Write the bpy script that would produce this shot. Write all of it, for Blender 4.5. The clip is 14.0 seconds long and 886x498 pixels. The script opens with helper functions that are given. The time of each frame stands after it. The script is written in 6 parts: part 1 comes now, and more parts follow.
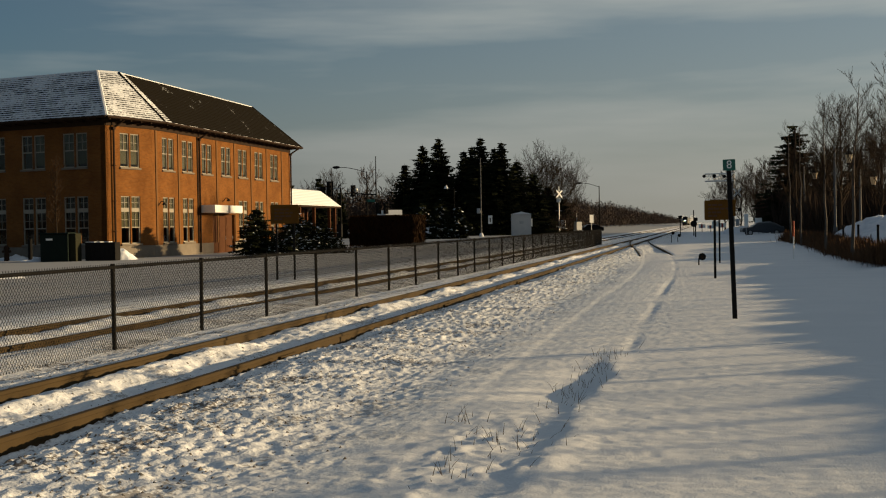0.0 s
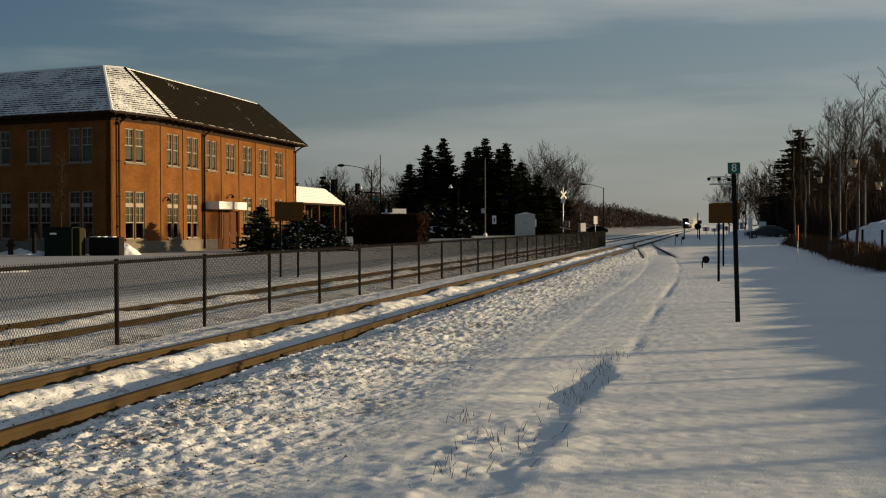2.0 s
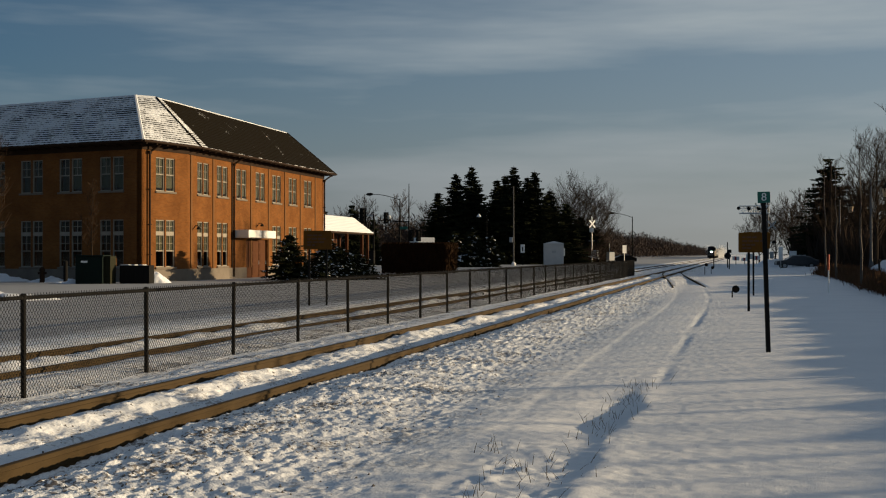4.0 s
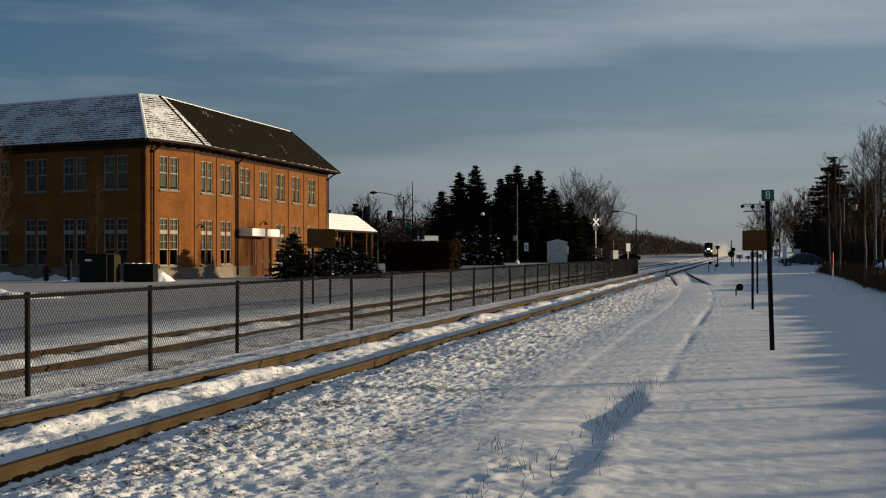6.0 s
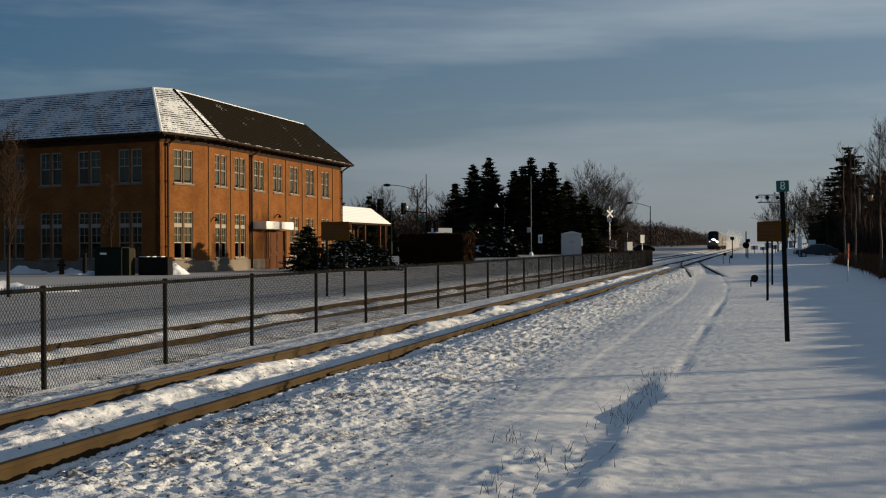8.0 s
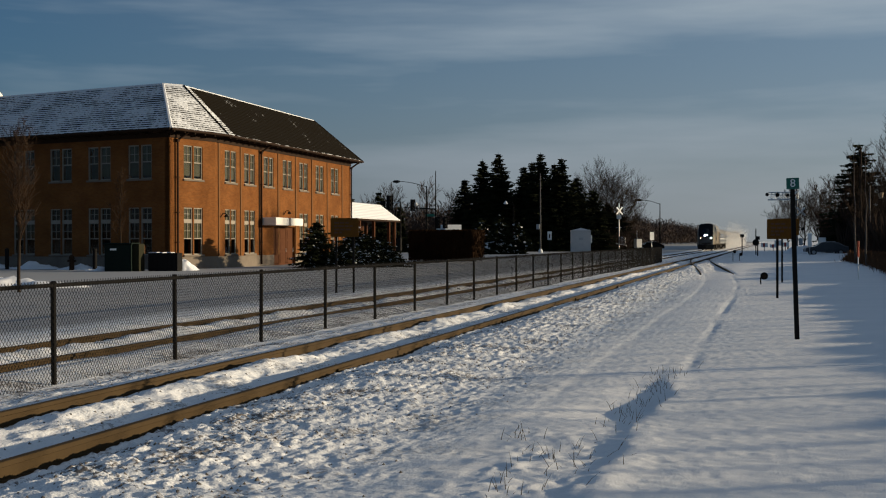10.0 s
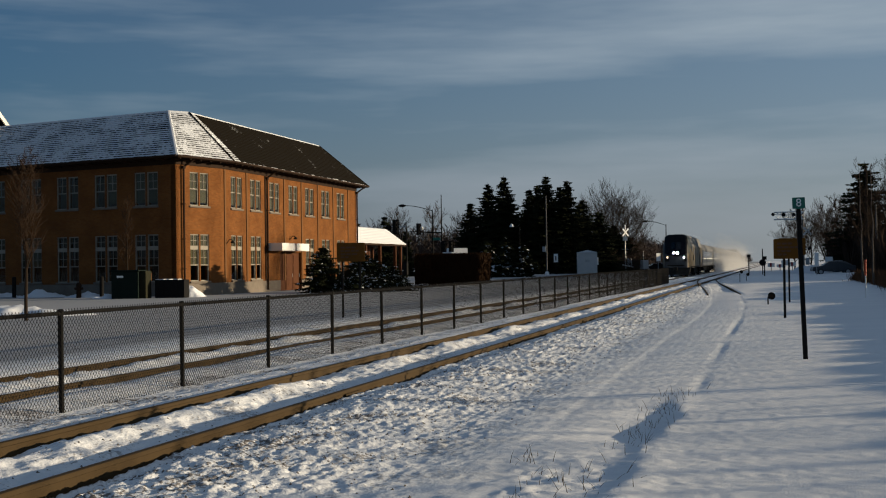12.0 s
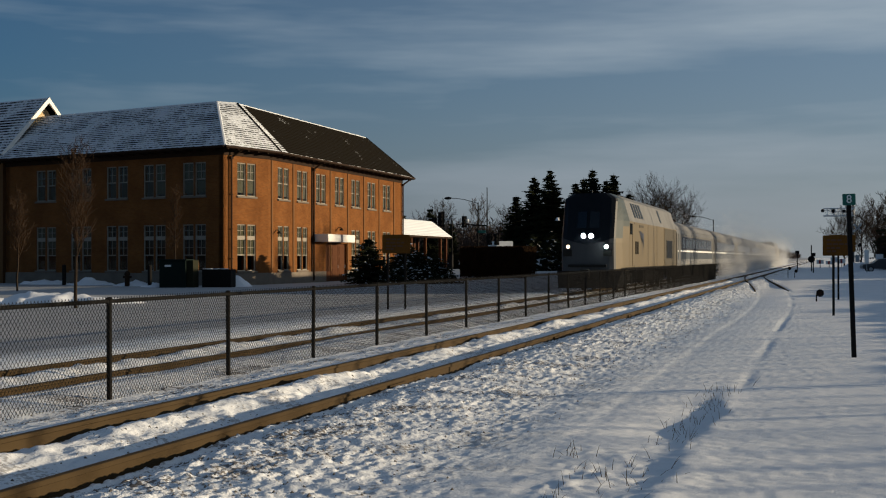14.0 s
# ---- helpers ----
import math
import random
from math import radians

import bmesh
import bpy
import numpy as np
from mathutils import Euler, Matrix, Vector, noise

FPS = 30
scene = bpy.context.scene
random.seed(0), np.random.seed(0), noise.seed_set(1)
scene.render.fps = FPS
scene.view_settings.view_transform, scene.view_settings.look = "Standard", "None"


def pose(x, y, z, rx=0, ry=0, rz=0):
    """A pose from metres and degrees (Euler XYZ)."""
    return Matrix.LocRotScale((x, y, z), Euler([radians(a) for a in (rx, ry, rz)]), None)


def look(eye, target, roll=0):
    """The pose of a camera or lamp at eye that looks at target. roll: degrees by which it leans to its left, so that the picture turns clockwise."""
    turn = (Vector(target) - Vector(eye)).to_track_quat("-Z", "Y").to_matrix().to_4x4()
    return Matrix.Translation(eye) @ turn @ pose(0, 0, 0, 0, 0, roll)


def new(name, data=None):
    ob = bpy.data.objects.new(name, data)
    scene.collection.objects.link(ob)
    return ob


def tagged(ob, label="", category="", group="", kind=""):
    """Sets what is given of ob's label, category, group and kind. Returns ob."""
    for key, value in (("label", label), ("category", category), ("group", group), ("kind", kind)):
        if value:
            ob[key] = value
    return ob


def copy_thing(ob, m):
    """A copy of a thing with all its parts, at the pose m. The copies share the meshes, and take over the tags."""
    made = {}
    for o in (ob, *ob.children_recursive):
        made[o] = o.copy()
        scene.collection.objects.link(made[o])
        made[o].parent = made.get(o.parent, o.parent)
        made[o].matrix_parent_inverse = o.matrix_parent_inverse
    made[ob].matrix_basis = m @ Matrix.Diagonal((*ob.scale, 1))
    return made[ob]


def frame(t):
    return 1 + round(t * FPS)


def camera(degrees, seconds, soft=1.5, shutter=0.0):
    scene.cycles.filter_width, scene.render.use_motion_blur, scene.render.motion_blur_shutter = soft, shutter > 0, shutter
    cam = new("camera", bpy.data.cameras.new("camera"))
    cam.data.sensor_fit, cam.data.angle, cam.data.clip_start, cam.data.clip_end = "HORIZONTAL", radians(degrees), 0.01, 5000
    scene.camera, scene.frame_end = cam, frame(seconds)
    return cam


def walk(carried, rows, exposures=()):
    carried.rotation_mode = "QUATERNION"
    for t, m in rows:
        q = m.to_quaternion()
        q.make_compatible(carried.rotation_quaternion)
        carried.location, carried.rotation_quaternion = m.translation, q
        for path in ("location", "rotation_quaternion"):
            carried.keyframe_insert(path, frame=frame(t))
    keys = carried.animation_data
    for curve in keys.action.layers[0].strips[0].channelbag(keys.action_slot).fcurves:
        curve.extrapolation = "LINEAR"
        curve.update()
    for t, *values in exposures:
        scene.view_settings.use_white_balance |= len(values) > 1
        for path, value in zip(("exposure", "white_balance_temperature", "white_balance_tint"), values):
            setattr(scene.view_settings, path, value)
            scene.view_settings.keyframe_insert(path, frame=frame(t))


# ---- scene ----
cam = camera(40.1, 14.0, soft=1.15)
EYE = (0.0, 0.0, 1.52)
# seconds, tilt from straight down, roll, yaw
ROWS = [
    (0.0, 88.924, 0.907, 12.196), (0.5, 89.154, 0.676, 12.360), (1.0, 88.937, 0.472, 12.445),
    (1.5, 89.022, 0.182, 12.388), (2.0, 88.897, 0.145, 12.379), (2.5, 89.067, 0.030, 12.315),
    (3.0, 88.934, 0.283, 12.295), (3.5, 89.545, -0.218, 13.022), (4.0, 90.259, 0.032, 13.717),
    (6.5, 90.129, 0.065, 13.897), (7.0, 90.090, 0.218, 13.693), (7.5, 90.145, 0.495, 14.101),
    (8.0, 89.814, 0.275, 14.544), (10.5, 89.671, 0.251, 15.107), (11.0, 89.944, 0.481, 15.219),
    (11.5, 89.939, 1.016, 14.189), (12.0, 90.773, 0.785, 15.279), (12.5, 90.492, 0.817, 15.476),
    (13.0, 90.246, 0.845, 15.717), (13.5, 90.415, 0.563, 16.720), (14.0, 90.442, 0.108, 17.410),
]
# the camera's own brightness and white balance drift: seconds, stops, kelvin, tint
EXPOSURES = [(0.0, 0.80, 6650, -2), (1.5, 0.80, 6500, -2), (2.5, 0.79, 6280, -2), (4.2, 0.76, 5900, 0), (6.5, 0.72, 5620, 0), (14.0, 0.69, 5420, 0)]
walk(cam, [(t, pose(*EYE, rx, ry, rz)) for t, rx, ry, rz in ROWS], EXPOSURES)

# ---- light ----
SUN_AZ, SUN_EL = 67.0, 8.5          # degrees from +y towards +x, and above the horizon
world = bpy.data.worlds.new("winter_sky")
scene.world = world
world.use_nodes = True
wn, wl = world.node_tree.nodes, world.node_tree.links
wn.clear()
w_out = wn.new("ShaderNodeOutputWorld")
w_bg = wn.new("ShaderNodeBackground")
w_sky = wn.new("ShaderNodeTexSky")
w_sky.sky_type = 'NISHITA'
w_sky.sun_disc = False
w_sky.sun_elevation, w_sky.sun_rotation = radians(SUN_EL), radians(SUN_AZ)
w_sky.altitude, w_sky.air_density, w_sky.dust_density, w_sky.ozone_density = 200, 1.0, 0.4, 3.0
w_co = wn.new("ShaderNodeTexCoord")
w_map = wn.new("ShaderNodeMapping")
w_map.inputs["Scale"].default_value = (1.1, 1.1, 9.0)
w_map.inputs["Rotation"].default_value = (radians(4), radians(-3), 0)
w_noise = wn.new("ShaderNodeTexNoise")
w_noise.inputs["Scale"].default_value = 1.7
w_noise.inputs["Detail"].default_value = 5.0
w_noise.inputs["Roughness"].default_value = 0.55
w_ramp = wn.new("ShaderNodeValToRGB")
w_ramp.color_ramp.elements[0].position, w_ramp.color_ramp.elements[0].color = 0.47, (0, 0, 0, 1)
w_ramp.color_ramp.elements[1].position, w_ramp.color_ramp.elements[1].color = 0.74, (0.6, 0.6, 0.6, 1)
w_mix = wn.new("ShaderNodeMix")
w_mix.data_type = 'RGBA'
w_mix.inputs[7].default_value = (5.8, 5.8, 5.9, 1)
wl.new(w_co.outputs["Generated"], w_map.inputs["Vector"])
wl.new(w_map.outputs[0], w_noise.inputs["Vector"])
wl.new(w_noise.outputs["Fac"], w_ramp.inputs["Fac"])
w_veil = wn.new("ShaderNodeMath")
w_veil.operation = 'MULTIPLY_ADD'
w_veil.inputs[1].default_value = 0.68
w_veil.use_clamp = True
wl.new(w_ramp.outputs["Color"], w_veil.inputs[2])
wl.new(w_veil.outputs[0], w_mix.inputs[0])
w_blue = wn.new("ShaderNodeMix")
w_blue.data_type, w_blue.blend_type = 'RGBA', 'MULTIPLY'
w_blue.inputs[0].default_value, w_blue.inputs[7].default_value = 1.0, (0.62, 0.74, 0.86, 1)
wl.new(w_sky.outputs[0], w_blue.inputs[6])
wl.new(w_blue.outputs[2], w_mix.inputs[6])
# low winter haze, paler towards the sun
w_sep = wn.new("ShaderNodeSeparateXYZ")
wl.new(w_co.outputs["Generated"], w_sep.inputs[0])
w_low = wn.new("ShaderNodeMapRange")
w_low.interpolation_type = 'SMOOTHSTEP'
w_low.inputs[1].default_value, w_low.inputs[2].default_value, w_low.inputs[3].default_value, w_low.inputs[4].default_value = -0.03, 0.17, 0.9, 0.0
wl.new(w_sep.outputs[2], w_low.inputs[0])
w_dot = wn.new("ShaderNodeVectorMath")
w_dot.operation = 'DOT_PRODUCT'
w_dot.inputs[1].default_value = (math.sin(radians(SUN_AZ)), math.cos(radians(SUN_AZ)), 0.1)
wl.new(w_co.outputs["Generated"], w_dot.inputs[0])
w_tone = wn.new("ShaderNodeMapRange")
w_tone.inputs[1].default_value, w_tone.inputs[2].default_value = -0.35, 1.0
w_tone.inputs[3].default_value, w_tone.inputs[4].default_value = 0.0, 1.0
wl.new(w_dot.outputs["Value"], w_tone.inputs[0])
wl.new(w_tone.outputs[0], w_veil.inputs[0])
w_hue = wn.new("ShaderNodeMix")
w_hue.data_type = 'RGBA'
w_hue.inputs[6].default_value, w_hue.inputs[7].default_value = (1.5, 1.6, 2.0, 1), (7.4, 6.5, 5.7, 1)
wl.new(w_tone.outputs[0], w_hue.inputs[0])
w_haze = wn.new("ShaderNodeMix")
w_haze.data_type = 'RGBA'
wl.new(w_low.outputs[0], w_haze.inputs[0])
wl.new(w_mix.outputs[2], w_haze.inputs[6])
wl.new(w_hue.outputs[2], w_haze.inputs[7])
wl.new(w_haze.outputs[2], w_bg.inputs["Color"])
w_bg.inputs["Strength"].default_value = 0.0405
wl.new(w_bg.outputs[0], w_out.inputs["Surface"])

sun_data = bpy.data.lights.new("sun", 'SUN')
sun_data.energy, sun_data.angle, sun_data.color = 4.5, radians(0.6), (1.0, 0.695, 0.41)
sun = new("sun", sun_data)
_az, _el = radians(SUN_AZ), radians(SUN_EL)
SUN_DIR = Vector((math.sin(_az) * math.cos(_el), math.cos(_az) * math.cos(_el), math.sin(_el)))
sun.matrix_world = look(tuple(SUN_DIR * 300), (0, 0, 0))


# ---- materials ----
def mat(name, color, color2=None, rough=0.8, metal=0.0, scale=4.0, fine=40.0, bump=0.15, dist=0.02, spec=0.5, emit=None, alpha=1.0, vary=0.0):
    """Two-scale mottled surface in object space, with fine relief."""
    m = bpy.data.materials.new(name)
    m.use_nodes = True
    n, l = m.node_tree.nodes, m.node_tree.links
    b = n["Principled BSDF"]
    b.inputs["Roughness"].default_value, b.inputs["Metallic"].default_value = rough, metal
    b.inputs["Specular IOR Level"].default_value = spec
    color2 = color2 or tuple(c * 0.7 for c in color)
    co = n.new("ShaderNodeTexCoord")
    n1, n2 = n.new("ShaderNodeTexNoise"), n.new("ShaderNodeTexNoise")
    n1.inputs["Scale"].default_value, n2.inputs["Scale"].default_value = scale, fine
    n1.inputs["Detail"].default_value, n2.inputs["Detail"].default_value = 4, 3
    l.new(co.outputs["Object"], n1.inputs["Vector"])
    l.new(co.outputs["Object"], n2.inputs["Vector"])
    add = n.new("ShaderNodeMath")
    add.operation = 'MULTIPLY_ADD'
    l.new(n1.outputs["Fac"], add.inputs[0])
    add.inputs[1].default_value = 1.6
    mul = n.new("ShaderNodeMath")
    mul.operation = 'MULTIPLY_ADD'
    l.new(n2.outputs["Fac"], mul.inputs[0])
    mul.inputs[1].default_value, mul.inputs[2].default_value = 0.8, -0.7
    l.new(mul.outputs[0], add.inputs[2])
    mix = n.new("ShaderNodeMix")
    mix.data_type = 'RGBA'
    mix.inputs[6].default_value, mix.inputs[7].default_value = (*color, 1), (*color2, 1)
    l.new(add.outputs[0], mix.inputs[0])
    out = mix.outputs[2]
    if vary:
        oi, hs = n.new("ShaderNodeObjectInfo"), n.new("ShaderNodeHueSaturation")
        mr = n.new("ShaderNodeMapRange")
        mr.inputs[3].default_value, mr.inputs[4].default_value = 1 - vary, 1 + vary
        l.new(oi.outputs["Random"], mr.inputs[0])
        l.new(mr.outputs[0], hs.inputs["Value"])
        l.new(out, hs.inputs["Color"])
        out = hs.outputs[0]
    l.new(out, b.inputs["Base Color"])
    if bump:
        bp = n.new("ShaderNodeBump")
        bp.inputs["Strength"].default_value, bp.inputs["Distance"].default_value = bump, dist
        l.new(n2.outputs["Fac"], bp.inputs["Height"])
        l.new(bp.outputs[0], b.inputs["Normal"])
    if emit:
        b.inputs["Emission Color"].default_value, b.inputs["Emission Strength"].default_value = (*emit[:3], 1), emit[3]
    b.inputs["Alpha"].default_value = alpha
    return m


def brick_mat(name, c1, c2, mortar):
    m = bpy.data.materials.new(name)
    m.use_nodes = True
    n, l = m.node_tree.nodes, m.node_tree.links
    b = n["Principled BSDF"]
    b.inputs["Roughness"].default_value = 0.95
    b.inputs["Specular IOR Level"].default_value = 0.06
    co = n.new("ShaderNodeUVMap")
    br = n.new("ShaderNodeTexBrick")
    br.inputs["Color1"].default_value, br.inputs["Color2"].default_value, br.inputs["Mortar"].default_value = (*c1, 1), (*c2, 1), (*mortar, 1)
    br.inputs["Scale"].default_value = 1.0
    br.inputs["Brick Width"].default_value, br.inputs["Row Height"].default_value, br.inputs["Mortar Size"].default_value = 0.21, 0.075, 0.006
    no = n.new("ShaderNodeTexNoise")
    no.inputs["Scale"].default_value, no.inputs["Detail"].default_value = 0.8, 6
    l.new(co.outputs[0], br.inputs["Vector"])
    l.new(co.outputs[0], no.inputs["Vector"])
    mx = n.new("ShaderNodeMix")
    mx.data_type, mx.blend_type = 'RGBA', 'MULTIPLY'
    rp = n.new("ShaderNodeValToRGB")
    rp.color_ramp.elements[0].position, rp.color_ramp.elements[0].color = 0.3, (0.75, 0.72, 0.7, 1)
    rp.color_ramp.elements[1].position, rp.color_ramp.elements[1].color = 0.7, (1.1, 1.08, 1.05, 1)
    l.new(no.outputs["Fac"], rp.inputs["Fac"])
    mx.inputs[0].default_value = 1.0
    l.new(br.outputs["Color"], mx.inputs[6])
    l.new(rp.outputs["Color"], mx.inputs[7])
    l.new(mx.outputs[2], b.inputs["Base Color"])
    bp = n.new("ShaderNodeBump")
    bp.inputs["Strength"].default_value, bp.inputs["Distance"].default_value = 0.5, 0.01
    l.new(br.outputs["Fac"], bp.inputs["Height"])
    bp.invert = True
    l.new(bp.outputs[0], b.inputs["Normal"])
    return m


def glass_mat(name, tint, rough=0.03):
    m = bpy.data.materials.new(name)
    m.use_nodes = True
    n, l = m.node_tree.nodes, m.node_tree.links
    n.remove(n["Principled BSDF"])
    tr, gl, fr, mx = n.new("ShaderNodeBsdfTransparent"), n.new("ShaderNodeBsdfGlossy"), n.new("ShaderNodeFresnel"), n.new("ShaderNodeMixShader")
    tr.inputs["Color"].default_value = (*tint, 1)
    gl.inputs["Roughness"].default_value = rough
    fr.inputs["IOR"].default_value = 1.45
    l.new(fr.outputs[0], mx.inputs[0])
    l.new(tr.outputs[0], mx.inputs[1])
    l.new(gl.outputs[0], mx.inputs[2])
    l.new(mx.outputs[0], n["Material Output"].inputs["Surface"])
    return m


SNOW = mat("snow", (0.76, 0.77, 0.8), (0.66, 0.68, 0.72), rough=0.85, scale=0.7, fine=26, bump=0.5, dist=0.03, spec=0.25)
def ground_snow():
    """Settled snow; on the ballast shoulder grit and stones show through the crust."""
    m = mat("ground_snow", (0.77, 0.78, 0.8), (0.68, 0.7, 0.73), rough=0.9, scale=0.6, fine=48, bump=0, spec=0.1)
    n, l = m.node_tree.nodes, m.node_tree.links
    b = n["Principled BSDF"]
    base = b.inputs["Base Color"].links[0].from_socket
    co = n.new("ShaderNodeTexCoord")
    sx = n.new("ShaderNodeSeparateXYZ")
    l.new(co.outputs["Object"], sx.inputs[0])
    ramp = n.new("ShaderNodeValToRGB")
    mr = n.new("ShaderNodeMapRange")
    mr.inputs[1].default_value, mr.inputs[2].default_value = -13.0, 0.0
    l.new(sx.outputs[0], mr.inputs[0])
    l.new(mr.outputs[0], ramp.inputs["Fac"])
    el = ramp.color_ramp.elements
    el[0].position, el[0].color = 0.0, (0.05, 0.05, 0.05, 1)
    el[1].position, el[1].color = 0.86, (0.0, 0.0, 0.0, 1)
    for pos, v in ((0.2, 0.35), (0.36, 0.75), (0.43, 1.0), (0.48, 0.45), (0.6, 0.6), (0.63, 1.0), (0.74, 0.7)):
        e = el.new(pos)
        e.color = (v, v, v, 1)
    grit, fine = n.new("ShaderNodeTexNoise"), n.new("ShaderNodeTexNoise")
    grit.inputs["Scale"].default_value, grit.inputs["Detail"].default_value = 24, 3
    fine.inputs["Scale"].default_value, fine.inputs["Detail"].default_value = 60, 3
    big = n.new("ShaderNodeTexNoise")
    big.inputs["Scale"].default_value, big.inputs["Detail"].default_value = 1.3, 3
    for q in (grit, fine, big):
        l.new(co.outputs["Object"], q.inputs["Vector"])
    hgt = n.new("ShaderNodeMath")
    hgt.operation = 'MULTIPLY'
    l.new(grit.outputs["Fac"], hgt.inputs[0])
    l.new(ramp.outputs["Color"], hgt.inputs[1])
    h2 = n.new("ShaderNodeMath")
    h2.operation = 'MULTIPLY_ADD'
    l.new(fine.outputs["Fac"], h2.inputs[0])
    h2.inputs[1].default_value = 0.16
    l.new(hgt.outputs[0], h2.inputs[2])
    bp = n.new("ShaderNodeBump")
    bp.inputs["Strength"].default_value, bp.inputs["Distance"].default_value = 0.6, 0.03
    l.new(h2.outputs[0], bp.inputs["Height"])
    l.new(bp.outputs[0], b.inputs["Normal"])
    # grit shows where fine and broad noise meet on the shoulder
    su = n.new("ShaderNodeMath")
    su.operation = 'MULTIPLY'
    l.new(grit.outputs["Fac"], su.inputs[0])
    l.new(big.outputs["Fac"], su.inputs[1])
    th = n.new("ShaderNodeMapRange")
    th.inputs[1].default_value, th.inputs[2].default_value = 0.285, 0.345
    l.new(su.outputs[0], th.inputs[0])
    fac = n.new("ShaderNodeMath")
    fac.operation = 'MULTIPLY'
    l.new(th.outputs[0], fac.inputs[0])
    l.new(ramp.outputs["Color"], fac.inputs[1])
    mx = n.new("ShaderNodeMix")
    mx.data_type = 'RGBA'
    mx.inputs[7].default_value = (0.12, 0.1, 0.085, 1)
    l.new(fac.outputs[0], mx.inputs[0])
    l.new(base, mx.inputs[6])
    # thin driven-over snow on the paved lot
    lot = n.new("ShaderNodeMapRange")
    lot.inputs[1].default_value, lot.inputs[2].default_value, lot.inputs[3].default_value, lot.inputs[4].default_value = -11.9, -12.8, 1.0, 0.47
    l.new(sx.outputs[0], lot.inputs[0])
    ml = n.new("ShaderNodeVectorMath")
    ml.operation = 'SCALE'
    l.new(mx.outputs[2], ml.inputs[0])
    l.new(lot.outputs[0], ml.inputs["Scale"])
    l.new(ml.outputs[0], b.inputs["Base Color"])
    return m


GROUND_SNOW = ground_snow()
SNOW_SOFT = mat("settled_snow", (0.66, 0.68, 0.71), (0.58, 0.6, 0.63), rough=0.9, scale=2, fine=30, bump=0.2, spec=0.2)
RAIL = mat("rusty_rail_steel", (0.052, 0.034, 0.0125), (0.038, 0.024, 0.009), rough=0.8, metal=0.0, spec=0.15, scale=3, fine=60, bump=0.2, dist=0.004)
RAIL_TOP = mat("worn_rail_head", (0.30, 0.30, 0.31), (0.2, 0.19, 0.18), rough=0.35, metal=0.8, scale=2, fine=50, bump=0.05)
BLACK_STEEL = mat("black_coated_steel", (0.009, 0.009, 0.009), (0.013, 0.012, 0.011), rough=0.75, spec=0.06, scale=6, fine=80, bump=0.1, dist=0.002)
BRICK = brick_mat("orange_brown_brick", (0.18, 0.074, 0.0205), (0.138, 0.056, 0.0152), (0.15, 0.08, 0.035))
STONE = mat("grey_limestone", (0.2, 0.17, 0.135), (0.13, 0.11, 0.09), rough=0.9, spec=0.1, scale=1.5, fine=25, bump=0.3)
SHINGLE = mat("dark_shingle", (0.012, 0.010, 0.007), (0.008, 0.007, 0.005), rough=0.98, spec=0.02, scale=1.5, fine=18, bump=0.6, dist=0.03)
WHITE = mat("white_paint", (0.78, 0.76, 0.71), (0.66, 0.64, 0.6), rough=0.6, scale=2, fine=30, bump=0.08)
CREAM = mat("cream_stucco", (0.55, 0.42, 0.24), (0.46, 0.35, 0.2), rough=0.9, scale=2, fine=30, bump=0.2)
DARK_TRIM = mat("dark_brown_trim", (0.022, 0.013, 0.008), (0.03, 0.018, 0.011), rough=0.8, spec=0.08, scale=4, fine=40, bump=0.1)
DOOR = mat("brown_door_paint", (0.085, 0.033, 0.012), (0.06, 0.023, 0.009), rough=0.8, spec=0.1, scale=3, fine=50, bump=0.1)
# inner surfaces with room shade put into the colour, so panes look dark
DARK_INTERIOR = mat("darkened_interior", (0.06, 0.055, 0.05), (0.045, 0.042, 0.037), rough=0.95, spec=0.05)
SASH = mat("weathered_sash_paint", (0.3, 0.27, 0.22), (0.22, 0.2, 0.165), rough=0.7, spec=0.15, scale=2, fine=30, bump=0.08)
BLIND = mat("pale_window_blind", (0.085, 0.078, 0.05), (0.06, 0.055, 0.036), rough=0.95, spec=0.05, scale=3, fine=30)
GLASS = glass_mat("window_glass", (0.8, 0.85, 0.84))
SIGN_GREEN = mat("green_sign_sheet", (0.008, 0.11, 0.075), (0.006, 0.085, 0.06), rough=0.45, scale=6, fine=40, bump=0.03)
SIGN_WHITE = mat("white_sign_sheet", (0.8, 0.8, 0.78), (0.7, 0.7, 0.68), rough=0.45, scale=6, fine=40, bump=0.03)
SIGN_ORANGE = mat("weathered_orange_sign", (0.13, 0.058, 0.004), (0.08, 0.032, 0.0035), rough=0.7, spec=0.15, scale=3, fine=30, bump=0.05)
SIGN_MARK = mat("faded_sign_print", (0.075, 0.026, 0.004), (0.06, 0.022, 0.005), rough=0.6)
GALV = mat("galvanised_steel", (0.42, 0.43, 0.44), (0.32, 0.33, 0.34), rough=0.5, metal=0.6, scale=4, fine=60, bump=0.05)
POLE_GREY = mat("dull_grey_pole_paint", (0.11, 0.108, 0.105), (0.08, 0.079, 0.078), rough=0.7, spec=0.2, scale=4, fine=60, bump=0.05)
GREY_PAINT = mat("pale_grey_paint", (0.5, 0.5, 0.49), (0.42, 0.42, 0.42), rough=0.6, scale=1.5, fine=30, bump=0.05)
BARK = mat("grey_brown_bark", (0.04, 0.03, 0.022), (0.025, 0.019, 0.014), rough=0.98, spec=0.05, scale=8, fine=60, bump=0.4)
BIRCH = mat("pale_birch_bark", (0.1, 0.08, 0.06), (0.045, 0.036, 0.03), rough=0.9, scale=3, fine=25, bump=0.3)
